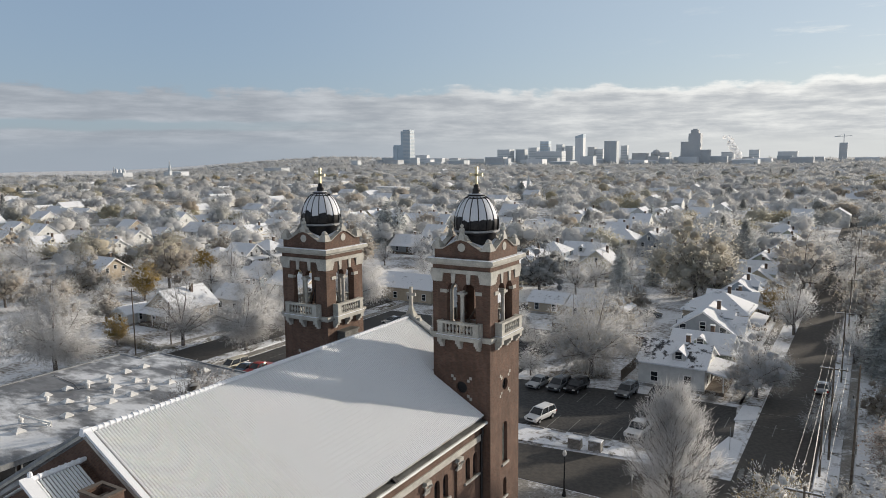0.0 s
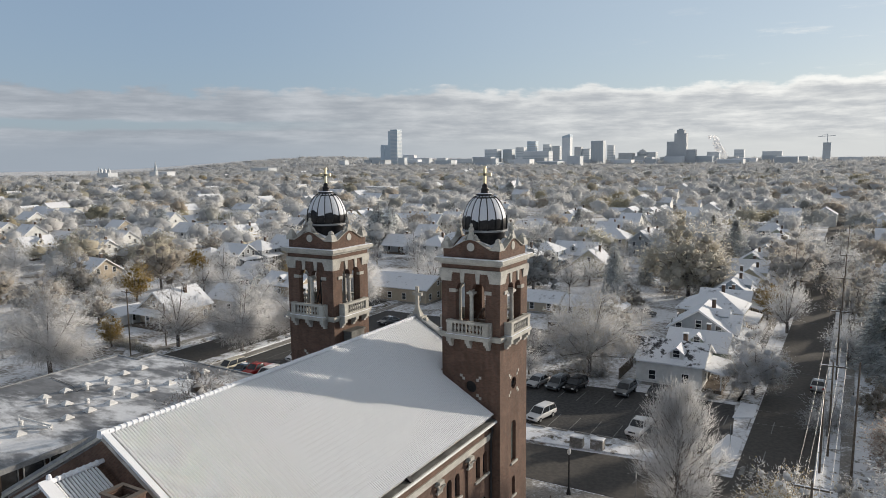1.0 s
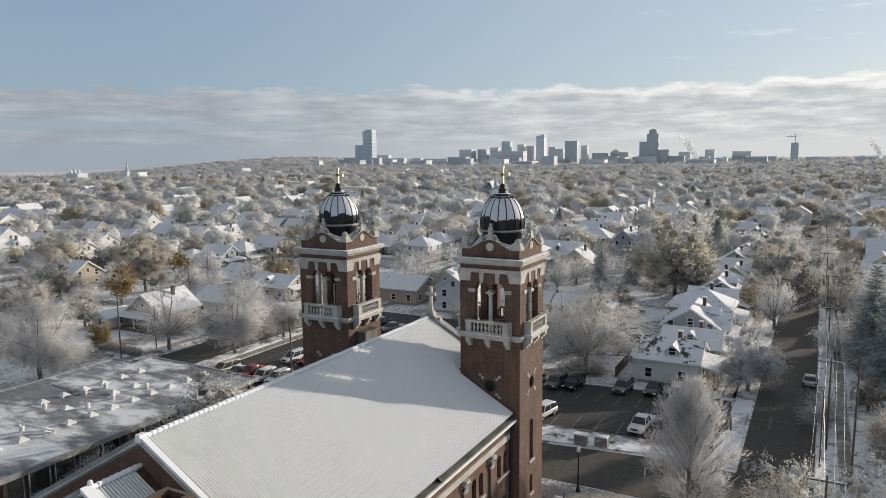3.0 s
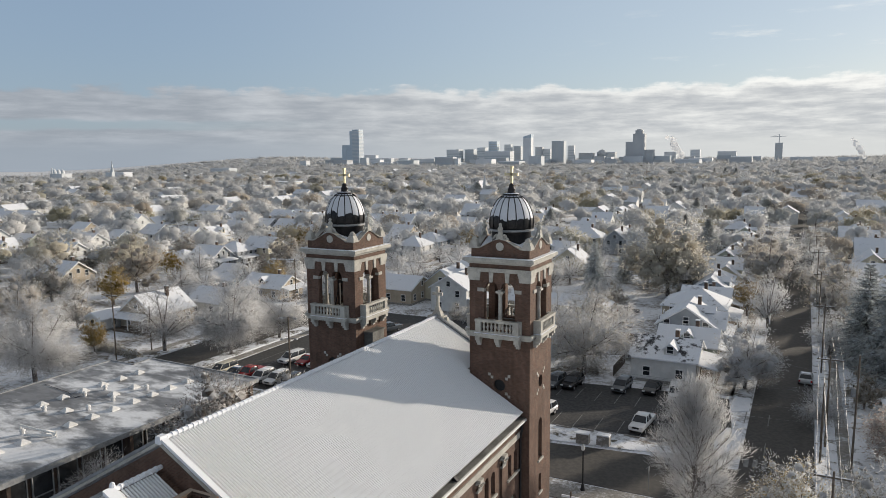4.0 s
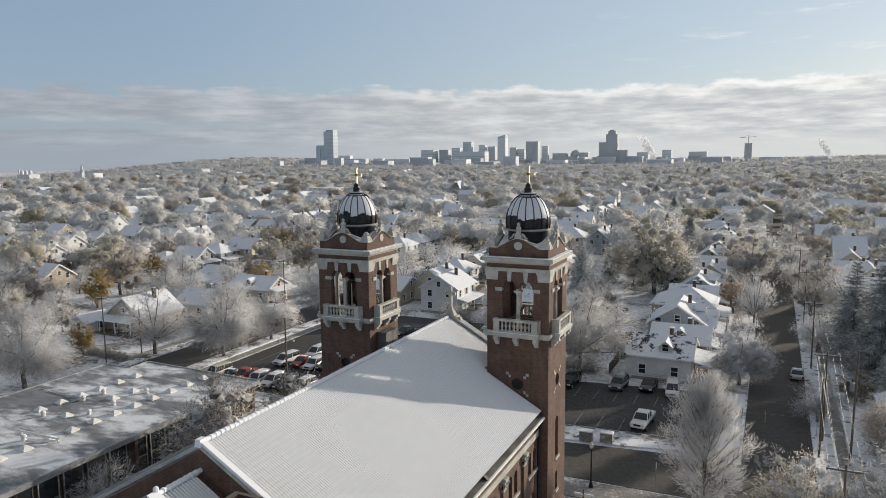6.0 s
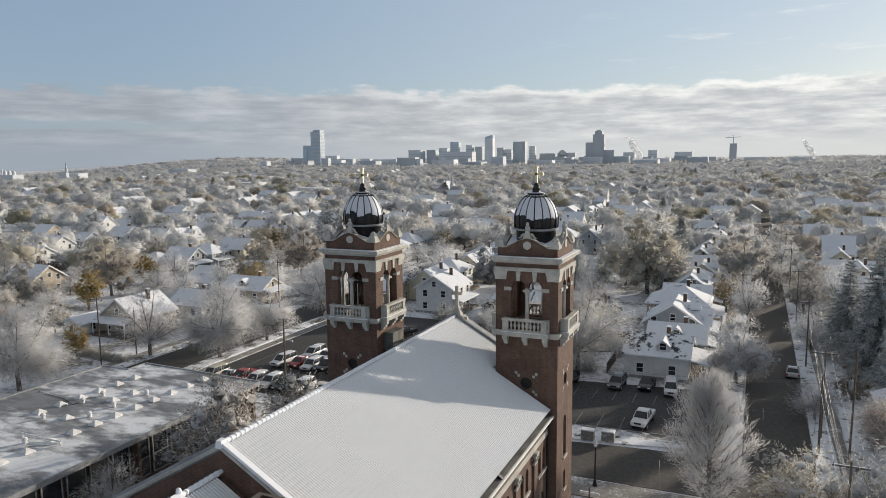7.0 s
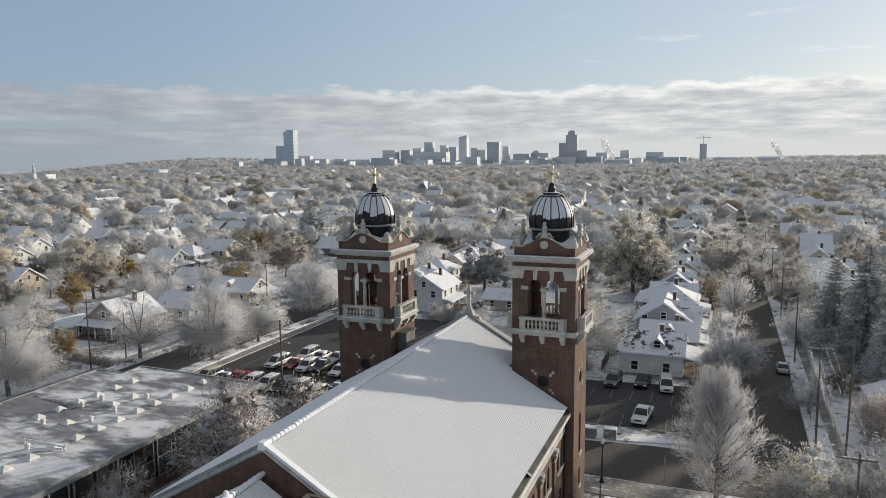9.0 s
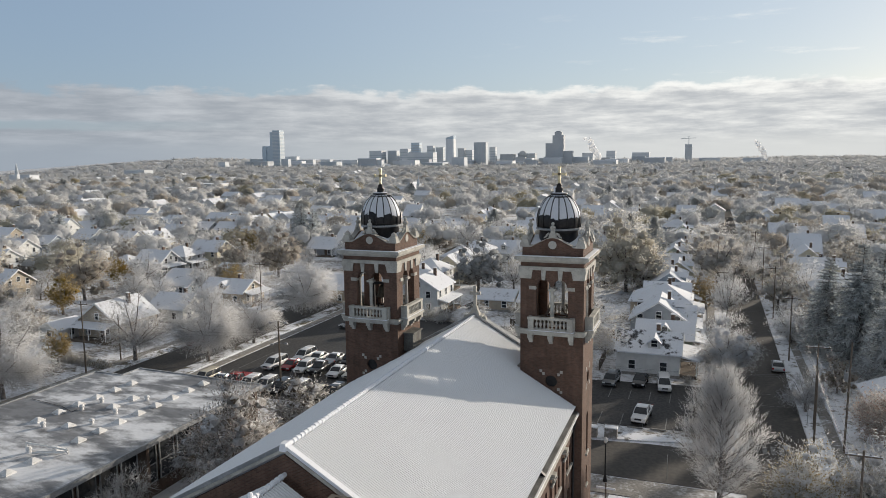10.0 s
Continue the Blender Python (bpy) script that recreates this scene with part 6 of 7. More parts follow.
school_part("wall", Mesh().box(FX0 + 0.4, FY0 + 0.4, 0, WXF - 0.3, FY1 - 3.0, FZ - 0.3), M_BROWN_BRICK, "brown brick wall")
school_part("wall", Mesh().box(-85.2, FY1 - 3.0, 0, FX1 - 0.3, FY1 - 1.0, FZ - 0.3), M_BROWN_BRICK, "brown brick wall")
school_part("fascia", Mesh().box(WXF - 0.3, FY0 + 0.4, FZ - 1.1, WXF, FY1 - 3.0, FZ - 0.3), M_DARK)
school_part("sill_wall", Mesh().box(WXF - 0.3, FY0 + 0.4, 0, WXF, FY1 - 3.0, 1.4), M_BROWN_BRICK)
y = FY0 + 1.0
while y < FY1 - 4.5:
    wn = school_part("window", Mesh().box(WXF - 0.12, y, 1.4, WXF + 0.03, y + 0.12, FZ - 1.1).box(WXF - 0.12, y + 2.0, 1.4, WXF + 0.03, y + 2.12, FZ - 1.1).box(WXF - 0.12, y + 0.12, 3.3, WXF + 0.03, y + 2.0, 3.42)
                     .box(WXF - 0.12, y + 0.12, 1.4, WXF + 0.03, y + 2.0, 1.5), M_LEAD, "metal-framed window")
    part("pane", Mesh().box(WXF - 0.08, y + 0.12, 3.42, WXF - 0.04, y + 2.0, FZ - 1.1), M_GLASS, wn)
    part("pane", Mesh().box(WXF - 0.08, y + 0.12, 1.5, WXF - 0.04, y + 2.0, 3.3), M_GLASS, wn)
    if int(y) % 4 == 1:
        school_part("pier", Mesh().box(WXF - 0.1, y + 2.12, 0, FX1 - 0.35, y + 2.5, FZ - 0.3), M_BROWN_BRICK, "brick pier")
    y += 2.55
school_part("end_pier", Mesh().box(FX1 - 1.2, FY1 - 1.4, 0, FX1 - 0.1, FY1 - 0.95, FZ - 0.42), M_BROWN_BRICK, "brick pier")
dome_me = Mesh().block(0, 0, 0, 1.05, 1.05, 0.16, 0.97).block(0, 0, 0.16, 0.95, 0.95, 0.3, 0.25).data("skylight")
for x, ys in ((-81.7, (58.2, 55.5, 52.8, 50.2, 47.6, 45.0)), (-77.3, (59.5, 56.6, 53.8, 50.9, 48.0, 44.9)), (-73.1, (60.9, 58.2, 55.5, 52.8, 50.2, 47.5, 44.9, 42.3, 39.8, 37.2, 34.6, 32.0))):
    for y in ys:
        if (x, y) in ((-77.3, 59.5), (-77.3, 56.6), (-77.3, 48.0)):
            continue
        ob = part("skylight", dome_me, M_SKYLIGHT, school, "pyramid skylight dome")
        ob.location = (x + 77, y - 40, FZ)
for x, y in ((-75.5, 54.1), (-79.9, 51.8), (-80.1, 49.2), (-75.6, 49.5), (-75.6, 46.3), (-79.8, 44.0), (-75.4, 38.7), (-80.2, 38.0)):
    school_part("roof_vent", Mesh().lathe(x, y, [(0.24, FZ), (0.2, FZ + 0.3), (0.3, FZ + 0.34), (0.3, FZ + 0.44), (0.12, FZ + 0.6)], 10), M_SKYLIGHT, "round metal roof vent")
rack = Mesh()
for a, b in (((-75.5, 38.6, 1.0), (-71.6, 39.7, 0.35)), ((-74.4, 38.2, 0.3), (-71.5, 39.3, 0.3)), ((-74.2, 38.5, 0.3), (-71.4, 39.5, 0.3)), ((-75.5, 38.6, 0.0), (-75.5, 38.6, 1.1)), ((-71.6, 39.7, 0.0), (-71.6, 39.7, 0.6))):
    rack.tube([(a[0], a[1], FZ + a[2]), (b[0], b[1], FZ + b[2])], 0.1, 5)
school_part("pipe_rack", rack, M_WHITE, "white pipes lying on the roof")
school_part("roof_hose", Mesh().tube([(-88.6, 50.0, FZ + 0.05), (-86.0, 49.6, FZ + 0.05), (-83.0, 49.2, FZ + 0.05), (-80.5, 48.2, FZ + 0.05), (-80.6, 49.0, FZ + 0.05)], 0.03, 4), M_DARK)


# ---- cars ----
def car_paint(name, c):
    return worn("car_" + name, tuple(v * 0.92 for v in c), c, 0.8, 6.0, 0.14, 0.03, 0.0, 0.7)


PAINT = {"white": car_paint("white", (0.72, 0.72, 0.72)), "silver": car_paint("silver", (0.4, 0.41, 0.42)), "black": car_paint("black", (0.015, 0.015, 0.018)), "red": car_paint("red", (0.3, 0.02, 0.02)),
         "cream": car_paint("cream", (0.62, 0.58, 0.48)), "blue": car_paint("blue", (0.06, 0.1, 0.16)), "grey": car_paint("grey", (0.14, 0.15, 0.16))}
M_RUBBER = worn("tyre_rubber", (0.012, 0.012, 0.012), (0.025, 0.025, 0.025), 3.0, 20.0, 0.85)
M_LAMP = worn("lamp_glass", (0.6, 0.6, 0.58), (0.75, 0.75, 0.72), 3.0, 20.0, 0.15)
M_TAIL = worn("tail_lamp", (0.25, 0.01, 0.01), (0.35, 0.02, 0.02), 3.0, 20.0, 0.2)
SHAPE = {   # body side outline (x, z), cabin base and top (x0, x1), heights
    "suv": ([(-2.3, 0.35), (2.25, 0.35), (2.33, 0.6), (2.28, 0.85), (1.25, 1.02), (-2.28, 1.05), (-2.36, 0.7)], (-2.25, 1.2), (-2.0, 0.45), 1.03, 1.68),
    "sedan": ([(-2.3, 0.3), (2.25, 0.3), (2.35, 0.5), (2.25, 0.75), (1.1, 0.93), (-1.5, 0.95), (-2.25, 0.92), (-2.36, 0.6)], (-1.75, 1.1), (-1.05, 0.3), 0.92, 1.42),
    "van": ([(-2.5, 0.35), (2.4, 0.35), (2.5, 0.6), (2.4, 0.9), (1.5, 1.05), (-2.48, 1.1), (-2.55, 0.7)], (-2.46, 1.5), (-2.35, 0.6), 1.05, 1.78),
    "pickup": ([(-2.85, 0.5), (2.7, 0.5), (2.8, 0.8), (2.7, 1.08), (1.4, 1.2), (-2.8, 1.2), (-2.88, 0.8)], (-0.95, 1.35), (-0.7, 0.65), 1.18, 1.86),
}
car_cache = {}


def soften(me, width):
    """Rounds the edges of a pressed-metal body."""
    bm = bmesh.new()
    bm.from_mesh(me)
    bmesh.ops.bevel(bm, geom=bm.edges[:], offset=width, offset_type="OFFSET", segments=2, profile=0.6, affect="EDGES", clamp_overlap=True)
    bm.to_mesh(me)
    bm.free()
    me.shade_smooth()
    return me


def car(kind, colour, x, y, turn, state="parked", snow=False):
    """A parked car, its nose along +x before the turn."""
    root = thing("car", "%s %s %s" % (colour, {"suv": "sport utility car", "sedan": "saloon car", "van": "minivan", "pickup": "pickup truck"}[kind], state + (" under snow" if snow else "")), "car", "parked cars", (x, y, 0.05))
    root.rotation_euler = (0, 0, radians(turn))
    side, lo, hi, z0, z1 = SHAPE[kind]
    key = (kind, colour)
    if key not in car_cache:
        W = 0.93
        b = Mesh().prism(side, -W, W)
        for i in range(len(side)):          # draw the sills in a little
            if side[i][1] < 0.55:
                for j in (i, i + len(side)):
                    p = b.v[j]
                    b.v[j] = (p[0], p[1] * 0.93, p[2])
        body = soften(b.data("body"), 0.11)
        body.materials.append(PAINT[colour])
        g = Mesh().add([(lo[0], -W + 0.03, z0), (lo[1], -W + 0.03, z0), (lo[1], W - 0.03, z0), (lo[0], W - 0.03, z0), (hi[0], -W + 0.2, z1), (hi[1], -W + 0.2, z1), (hi[1], W - 0.2, z1), (hi[0], W - 0.2, z1)],
                       [(3, 2, 1, 0), (4, 5, 6, 7), (0, 1, 5, 4), (1, 2, 6, 5), (2, 3, 7, 6), (3, 0, 4, 7)]).data("glasshouse")
        soften(g, 0.08)
        g.materials.append(M_GLASS)
        top = Mesh().add([(hi[0] - 0.06, -W + 0.17, z1 - 0.02), (hi[1] + 0.05, -W + 0.17, z1 - 0.02), (hi[1] + 0.05, W - 0.17, z1 - 0.02), (hi[0] - 0.06, W - 0.17, z1 - 0.02),
                          (hi[0] + 0.05, -W + 0.24, z1 + 0.06), (hi[1] - 0.1, -W + 0.24, z1 + 0.06), (hi[1] - 0.1, W - 0.24, z1 + 0.06), (hi[0] + 0.05, W - 0.24, z1 + 0.06)],
                         [(3, 2, 1, 0), (4, 5, 6, 7), (0, 1, 5, 4), (1, 2, 6, 5), (2, 3, 7, 6), (3, 0, 4, 7)])
        top = soften(top.data("roof_panel"), 0.05)
        top.materials.append(PAINT[colour])
        posts = []
        for s in (-1, 1):
            for u in (0.0, 0.5, 1.0):
                a = (lo[0] + (lo[1] - lo[0]) * u, s * (W - 0.03), z0)
                c = (hi[0] + (hi[1] - hi[0]) * u, s * (W - 0.2), z1)
                posts.append(Mesh().tube([a, c], 0.055, 4).data("pillar"))
                posts[-1].materials.append(PAINT[colour])
        wheel = Mesh().lathe(0, 0, [(0.33, -0.11), (0.35, -0.07), (0.35, 0.07), (0.33, 0.11)], 14).data("wheel")
        wheel.materials.append(M_RUBBER)
        rim = Mesh().lathe(0, 0, [(0.2, -0.12), (0.2, 0.12)], 10).data("rim")
        rim.materials.append(M_LEAD)
        lamp = Mesh().box(-0.08, -0.2, -0.08, 0.06, 0.2, 0.08).data("headlight")
        lamp.materials.append(M_LAMP)
        tail = Mesh().box(-0.05, -0.12, -0.14, 0.05, 0.12, 0.14).data("tail_light")
        tail.materials.append(M_TAIL)
        grille = Mesh().box(-0.03, -0.42, -0.1, 0.05, 0.42, 0.1).data("grille")
        grille.materials.append(M_DARK)
        screen = Mesh().box(-0.3, -0.55, 0, 0.3, 0.55, 0.03).data("snow_film")
        screen.materials.append(M_SNOW)
        car_cache[key] = (body, g, top, wheel, rim, lamp, tail, grille, screen, posts)
    body, g, top, wheel, rim, lamp, tail, grille, screen, posts = car_cache[key]
    part("body", body, None, root)
    part("glasshouse", g, None, root, "dark tinted windows")
    part("roof_panel", top, None, root)
    for q in posts:
        part("pillar", q, None, root)
    fx, rx_ = side[2][0], side[-1][0]
    zl = side[3][1] - 0.08
    for s in (-1, 1):
        for wx in (fx * 0.62, rx_ * 0.6):
            wh = part("wheel", wheel, None, root)
            wh.location, wh.rotation_euler = (wx, s * 0.84, 0.34), (radians(90), 0, 0)
            part("rim", rim, None, wh)
        l = part("headlight", lamp, None, root)
        l.location = (fx - 0.06, s * 0.68, zl)
        t = part("tail_light", tail, None, root)
        t.location = (rx_ + 0.06, s * 0.78, zl + 0.05)
    gr = part("grille", grille, None, root)
    gr.location = (fx - 0.04, 0, zl - 0.06)
    if snow:
        sn = part("snow_film", screen, None, root, "film of snow on the roof")
        sn.location = ((hi[0] + hi[1]) / 2, 0, z1 + 0.062)
    return root


for kind, colour, x, y, turn, snow in (
        ("van", "cream", -87.0, 78.3, 268, False), ("sedan", "blue", -84.2, 78.2, 272, True), ("pickup", "red", -81.6, 78.6, 270, False), ("suv", "white", -78.9, 78.2, 270, True), ("suv", "white", -76.2, 78.4, 269, True),
        ("suv", "black", -73.4, 78.0, 271, False), ("suv", "white", -70.6, 78.3, 268, True), ("sedan", "cream", -67.4, 78.2, 270, False), ("suv", "black", -64.8, 78.5, 270, True), ("sedan", "grey", -62.0, 78.2, 270, True),
        ("van", "white", -81.2, 88.2, 265, False), ("sedan", "red", -78.2, 88.6, 268, True), ("suv", "white", -75.4, 88.0, 270, False), ("pickup", "black", -72.6, 88.2, 270, True), ("sedan", "white", -69.4, 87.8, 272, True),
        ("sedan", "cream", -66.7, 88.0, 270, False), ("van", "white", -79.0, 93.9, 268, True), ("sedan", "white", -76.3, 93.6, 270, True), ("sedan", "silver", -73.4, 94.0, 270, True), ("suv", "black", -70.4, 94.0, 270, False),
        ("pickup", "grey", -77.0, 112.5, 250, False), ("pickup", "black", -71.0, 112.0, 250, False), ("sedan", "grey", -82.5, 116.8, 250, True), ("sedan", "red", -102.6, 96.0, 88, False),
        ("suv", "white", -35.2, 82.4, 258, False), ("pickup", "white", -22.7, 83.6, 264, False), ("van", "white", -20.8, 97.2, 276, False), ("suv", "grey", -28.3, 97.1, 265, False), ("sedan", "black", -24.2, 98.2, 266, False),
        ("sedan", "silver", -40.8, 94.8, 262, False), ("suv", "grey", -37.7, 95.0, 262, False), ("suv", "black", -35.2, 95.6, 262, False), ("sedan", "silver", -4.5, 112.4, 88, True), ("sedan", "black", -63.5, 141, 0, True),
        ("sedan", "grey", -38.5, 148.0, 10, True)):
    car(kind, colour, x, y, turn, "parked in the lot" if x < -15 and y < 117 and x > -95 else "parked at the roadside", snow)

# ---- poles, wires and street furniture ----
def utility_pole(x, y, h, arm=True, can=False, lean=0.0, label="weathered wooden utility pole with a snowy crossarm"):
    p = thing("utility_pole", label, "pole", "utility poles", (x, y, 0))
    part("post", Mesh().tube([(0, 0, -0.3), (lean * 0.5, 0, h * 0.5), (lean, 0, h)], 0.125, 8, 0.085), M_WOOD, p)
    if arm:
        a = part("crossarm", Mesh().box(lean - 1.35, -0.06, h - 0.55, lean + 1.35, 0.06, h - 0.42), M_WOOD, p)
        part("arm_snow", Mesh().box(lean - 1.34, -0.05, h - 0.417, lean + 1.34, 0.05, h - 0.37), M_SNOW, a, "snow along the crossarm")
        for u in (-1.2, -0.5, 0.5, 1.2):
            part("insulator", Mesh().lathe(lean + u, 0.0, [(0.05, h - 0.42), (0.08, h - 0.34), (0.05, h - 0.26)], 6), M_LEAD, a)
    if can:
        c = part("transformer", Mesh().lathe(lean - 0.4, 0.0, [(0.22, h - 4.5), (0.24, h - 4.4), (0.24, h - 3.6), (0.15, h - 3.5)], 10), M_LEAD, p, "grey transformer can")
        part("bushing", Mesh().lathe(lean - 0.4, 0.1, [(0.05, h - 3.5), (0.04, h - 3.2)], 6), M_DARK, c)
    return p


utility_pole(-3.0, 55.8, 9.9)
utility_pole(-2.5, 86.7, 11.0)
utility_pole(-0.2, 80.2, 13.0, False, True, 0.15, "leaning wooden pole with a transformer can")
utility_pole(-3.1, 81.5, 9.2, False, label="plain wooden pole carrying thick cables")
for y in (118, 150, 184, 220, 258):
    utility_pole(-2.4, y, 11.0)
utility_pole(-108.6, 75.9, 11.8, True)
utility_pole(-108.9, 83.5, 8.0, False, label="plain wooden utility pole by the pavement")
utility_pole(-108.5, 40.0, 11.5)
utility_pole(-107.0, 122.0, 11.5)


def wires(name, runs, r, label):
    t = thing(name, label, "cable")
    for a, b, sag in runs:
        pts = [(a[0] + (b[0] - a[0]) * i / 12, a[1] + (b[1] - a[1]) * i / 12, a[2] + (b[2] - a[2]) * i / 12 - sag * 4 * (i / 12) * (1 - i / 12)) for i in range(13)]
        part("wire", Mesh().tube(pts, r, 4), M_WIRE, t)


for i, (ya, za, yb, zb) in enumerate(((20, 9.6, 55.8, 9.6), (55.8, 9.6, 86.7, 10.7), (86.7, 10.7, 118, 10.7), (118, 10.7, 150, 10.7), (150, 10.7, 184, 10.7), (184, 10.7, 220, 10.7), (220, 10.7, 258, 10.7))):
    xa, xb = (-3.0 if ya <= 56 else -2.45), (-3.0 if yb <= 56 else -2.45)
    wires("power_lines", [((xa + u, ya, za), (xb + u, yb, zb), 0.45) for u in (-1.2, -0.5, 0.5, 1.2)], 0.011, "frosted power lines between wooden poles")
wires("telephone_cables", [((-3.1, 81.5, 8.9), (-2.4, 118, 8.4), 0.5), ((-3.1, 81.5, 8.5), (-2.4, 118, 8.0), 0.6), ((-3.1, 81.5, 8.9), (-3.0, 55.8, 7.6), 0.4), ((-3.1, 81.5, 8.5), (-3.0, 55.8, 7.2), 0.5)], 0.015, "thick frosted telephone cables")
wires("service_lines", [((-0.2, 80.2, 10.5), (-3.1, 81.5, 8.8), 0.1), ((-3.1, 81.5, 8.7), (-42, 84.0, 7.0), 1.0), ((-3.1, 81.5, 8.3), (-46, 90.0, 6.0), 1.0), ((-2.5, 86.7, 9.0), (-19, 112.0, 5.0), 0.5), ((-2.4, 118, 9.0), (-18, 128, 5.5), 0.5),
                        ((-0.2, 80.2, 12.6), (-2.5, 86.7, 10.6), 0.1)], 0.01, "thin service lines across the street")
wires("street_cables", [((-108.6, 75.9, 11.3), (-107, 122, 11.0), 0.8), ((-108.2, 75.9, 10.9), (-106.6, 122, 10.6), 0.8), ((-108.6, 75.9, 11.3), (-108.5, 40, 11.0), 0.7), ((-108.6, 75.9, 9.5), (-74, 78.9, 8.8), 1.1), ((-108.6, 75.9, 9.0), (-74, 78.9, 8.4), 1.2),
                        ((-108.6, 75.9, 9.2), (-120, 88, 5.2), 0.4), ((-107, 122, 11.0), (-86, 148, 10.6), 0.7)], 0.012, "frosted cables over the tree-lined street")

lot_lamp = thing("lot_lamp", "wooden lamp pole with two floodlights in the parking lot", "street lamp", at=(-74, 78.9, 0))
part("post", Mesh().tube([(0, 0, 0), (0, 0, 10.4)], 0.15, 8, 0.11), M_WOOD, lot_lamp)
for z, a in ((10.2, (1.1, 0.3)), (7.0, (0.9, 0.5))):
    arm_ = part("bracket", Mesh().tube([(-a[0], -a[1], z), (0, 0, z + 0.1), (a[0], a[1], z)], 0.05, 5), M_LEAD, lot_lamp)
    for s in (-1, 1):
        part("floodlight", Mesh().block(s * a[0], s * a[1], z - 0.15, 0.5, 0.3, 0.22, 0.8), M_LEAD, arm_, "grey floodlight head")

lamp_post = thing("street_lamp", "black cast-iron street lamp post with a small globe", "street lamp", at=(-24.76, 64.1, 0.12))
part("base", Mesh().lathe(0, 0, [(0.24, 0), (0.22, 0.15), (0.14, 0.5), (0.1, 0.7)], 12), M_DARK, lamp_post)
part("post", Mesh().lathe(0, 0, [(0.085, 0.7), (0.065, 4.15), (0.1, 4.2)], 10), M_DARK, lamp_post)
part("lantern", Mesh().lathe(0, 0, [(0.1, 4.2), (0.2, 4.35), (0.2, 4.6), (0.12, 4.76), (0.02, 4.9)], 10), M_LAMP, lamp_post, "pale lantern globe")


def sign_post(x, y, h, label="thin metal street sign post"):
    s = thing("sign_post", label, "sign", "street signs", (x, y, 0.05))
    part("post", Mesh().tube([(0, 0, 0), (0, 0, h)], 0.035, 5), M_LEAD, s)
    part("sign", Mesh().box(-0.02, -0.22, h - 0.65, 0.02, 0.22, h), M_LEAD, s, "sign plate seen edge on")


sign_post(-18.7, 66.7, 2.7)
sign_post(-12.4, 84.0, 2.8)
sign_post(-3.0, 88.5, 2.6)
bar_pole = thing("utility_pole", "short wooden pole with a snowy crossbar beside the church", "pole", "utility poles", (-23.7, 56.4, 0))
part("post", Mesh().tube([(0, 0, 0), (0, 0, 3.6)], 0.1, 8, 0.08), M_WOOD, bar_pole)
part("crossbar", Mesh().box(-0.9, -0.07, 3.0, 0.9, 0.07, 3.12).box(-0.88, -0.06, 3.12, 0.88, 0.06, 3.17), M_SNOW, bar_pole, "snow-covered crossbar")
for x, y, w in ((-28.05, 75.9, 1.5), (-25.7, 76.3, 1.5)):
    bx = thing("utility_box", "pale grey concrete utility box on the kerbed island", "box", "utility boxes", (x, y, 0.16))
    part("body", Mesh().block(0, 0, 0, w, 0.95, 1.15, 0.97), M_CONCRETE, bx)
    part("lid", Mesh().block(0, 0, 1.15, w + 0.08, 1.03, 0.12, 0.95), M_SNOW, bx, "lid with a little snow")
for x in (-34.5, -31.7, -28.9, -26.1, -23.3, -20.5):
    tagged(part("wheel_stop", Mesh().prism([(-0.12, 0), (0.12, 0), (0.08, 0.14), (-0.08, 0.14)], -0.95, 0.95, "x"), M_CONCRETE), "low concrete wheel stop in a parking bay", "wheel stop", "wheel stops").location = (x, 79.75 + (x + 34.5) * 0.06, 0.04)
church_lawn = slab("verge_church", [rect(-24, 55, -14.5, 61.3)], 0.1, M_SNOW, "snow-covered lawn beside the church", "verge")


def fence(x0, y0, x1, y1, h=1.7):
    f_ = thing("fence", "weathered board fence behind the houses", "fence", "", (x0, y0, 0))
    n = int(math.hypot(x1 - x0, y1 - y0) / 0.55)
    dx, dy = (x1 - x0) / n, (y1 - y0) / n
    me = Mesh().box(0, -0.02, 0, 0.52, 0.02, h).data("board")
    for i in range(n):
        b = part("board", me, M_WOOD, f_)
        b.location, b.rotation_euler = (i * dx, i * dy, 0), (0, 0, math.atan2(dy, dx))


fence(-52, 127, -31, 124)
fence(-31, 103, -31, 111)
hedge = bare_tree(51, 1.8, 2.6, M_TWIG, "bush", 1100, 0.06, 0.35, 8, M_LEAF_OLIVE, 600, 0.13)
for i in range(6):
    plant(hedge, "shrub", "low clipped hedge shrub dusted with frost", "shrub", (-117.5 + 1.9 * i, 80.2 - 0.25 * i, 0), i * 1.3, 1.0, "hedge")


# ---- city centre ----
# facade colours are lightened and blued to carry the haze over the city
M_FAR_STONE = worn("haze_paled_concrete", (0.6, 0.625, 0.645), (0.66, 0.68, 0.695), 0.02, 0.3, 0.8)
M_FAR_GLASS = worn("haze_blue_curtain_wall", (0.48, 0.56, 0.63), (0.55, 0.63, 0.69), 0.02, 0.3, 0.3)
M_FAR_DARK = worn("haze_grey_curtain_wall", (0.45, 0.49, 0.52), (0.5, 0.54, 0.565), 0.02, 0.3, 0.4)
M_FAR_BROWN = worn("haze_grey_brown_stone", (0.47, 0.485, 0.5), (0.53, 0.545, 0.555), 0.02, 0.3, 0.8)
M_FAR_WHITE = worn("hazy_white_cladding", (0.66, 0.68, 0.7), (0.74, 0.755, 0.77), 0.02, 0.3, 0.7)


# glass of the tallest tower, likewise paled for haze
M_TOWER_GLASS = worn("haze_paled_tower_glass", (0.4, 0.48, 0.55), (0.48, 0.56, 0.62), 0.02, 0.3, 0.3)


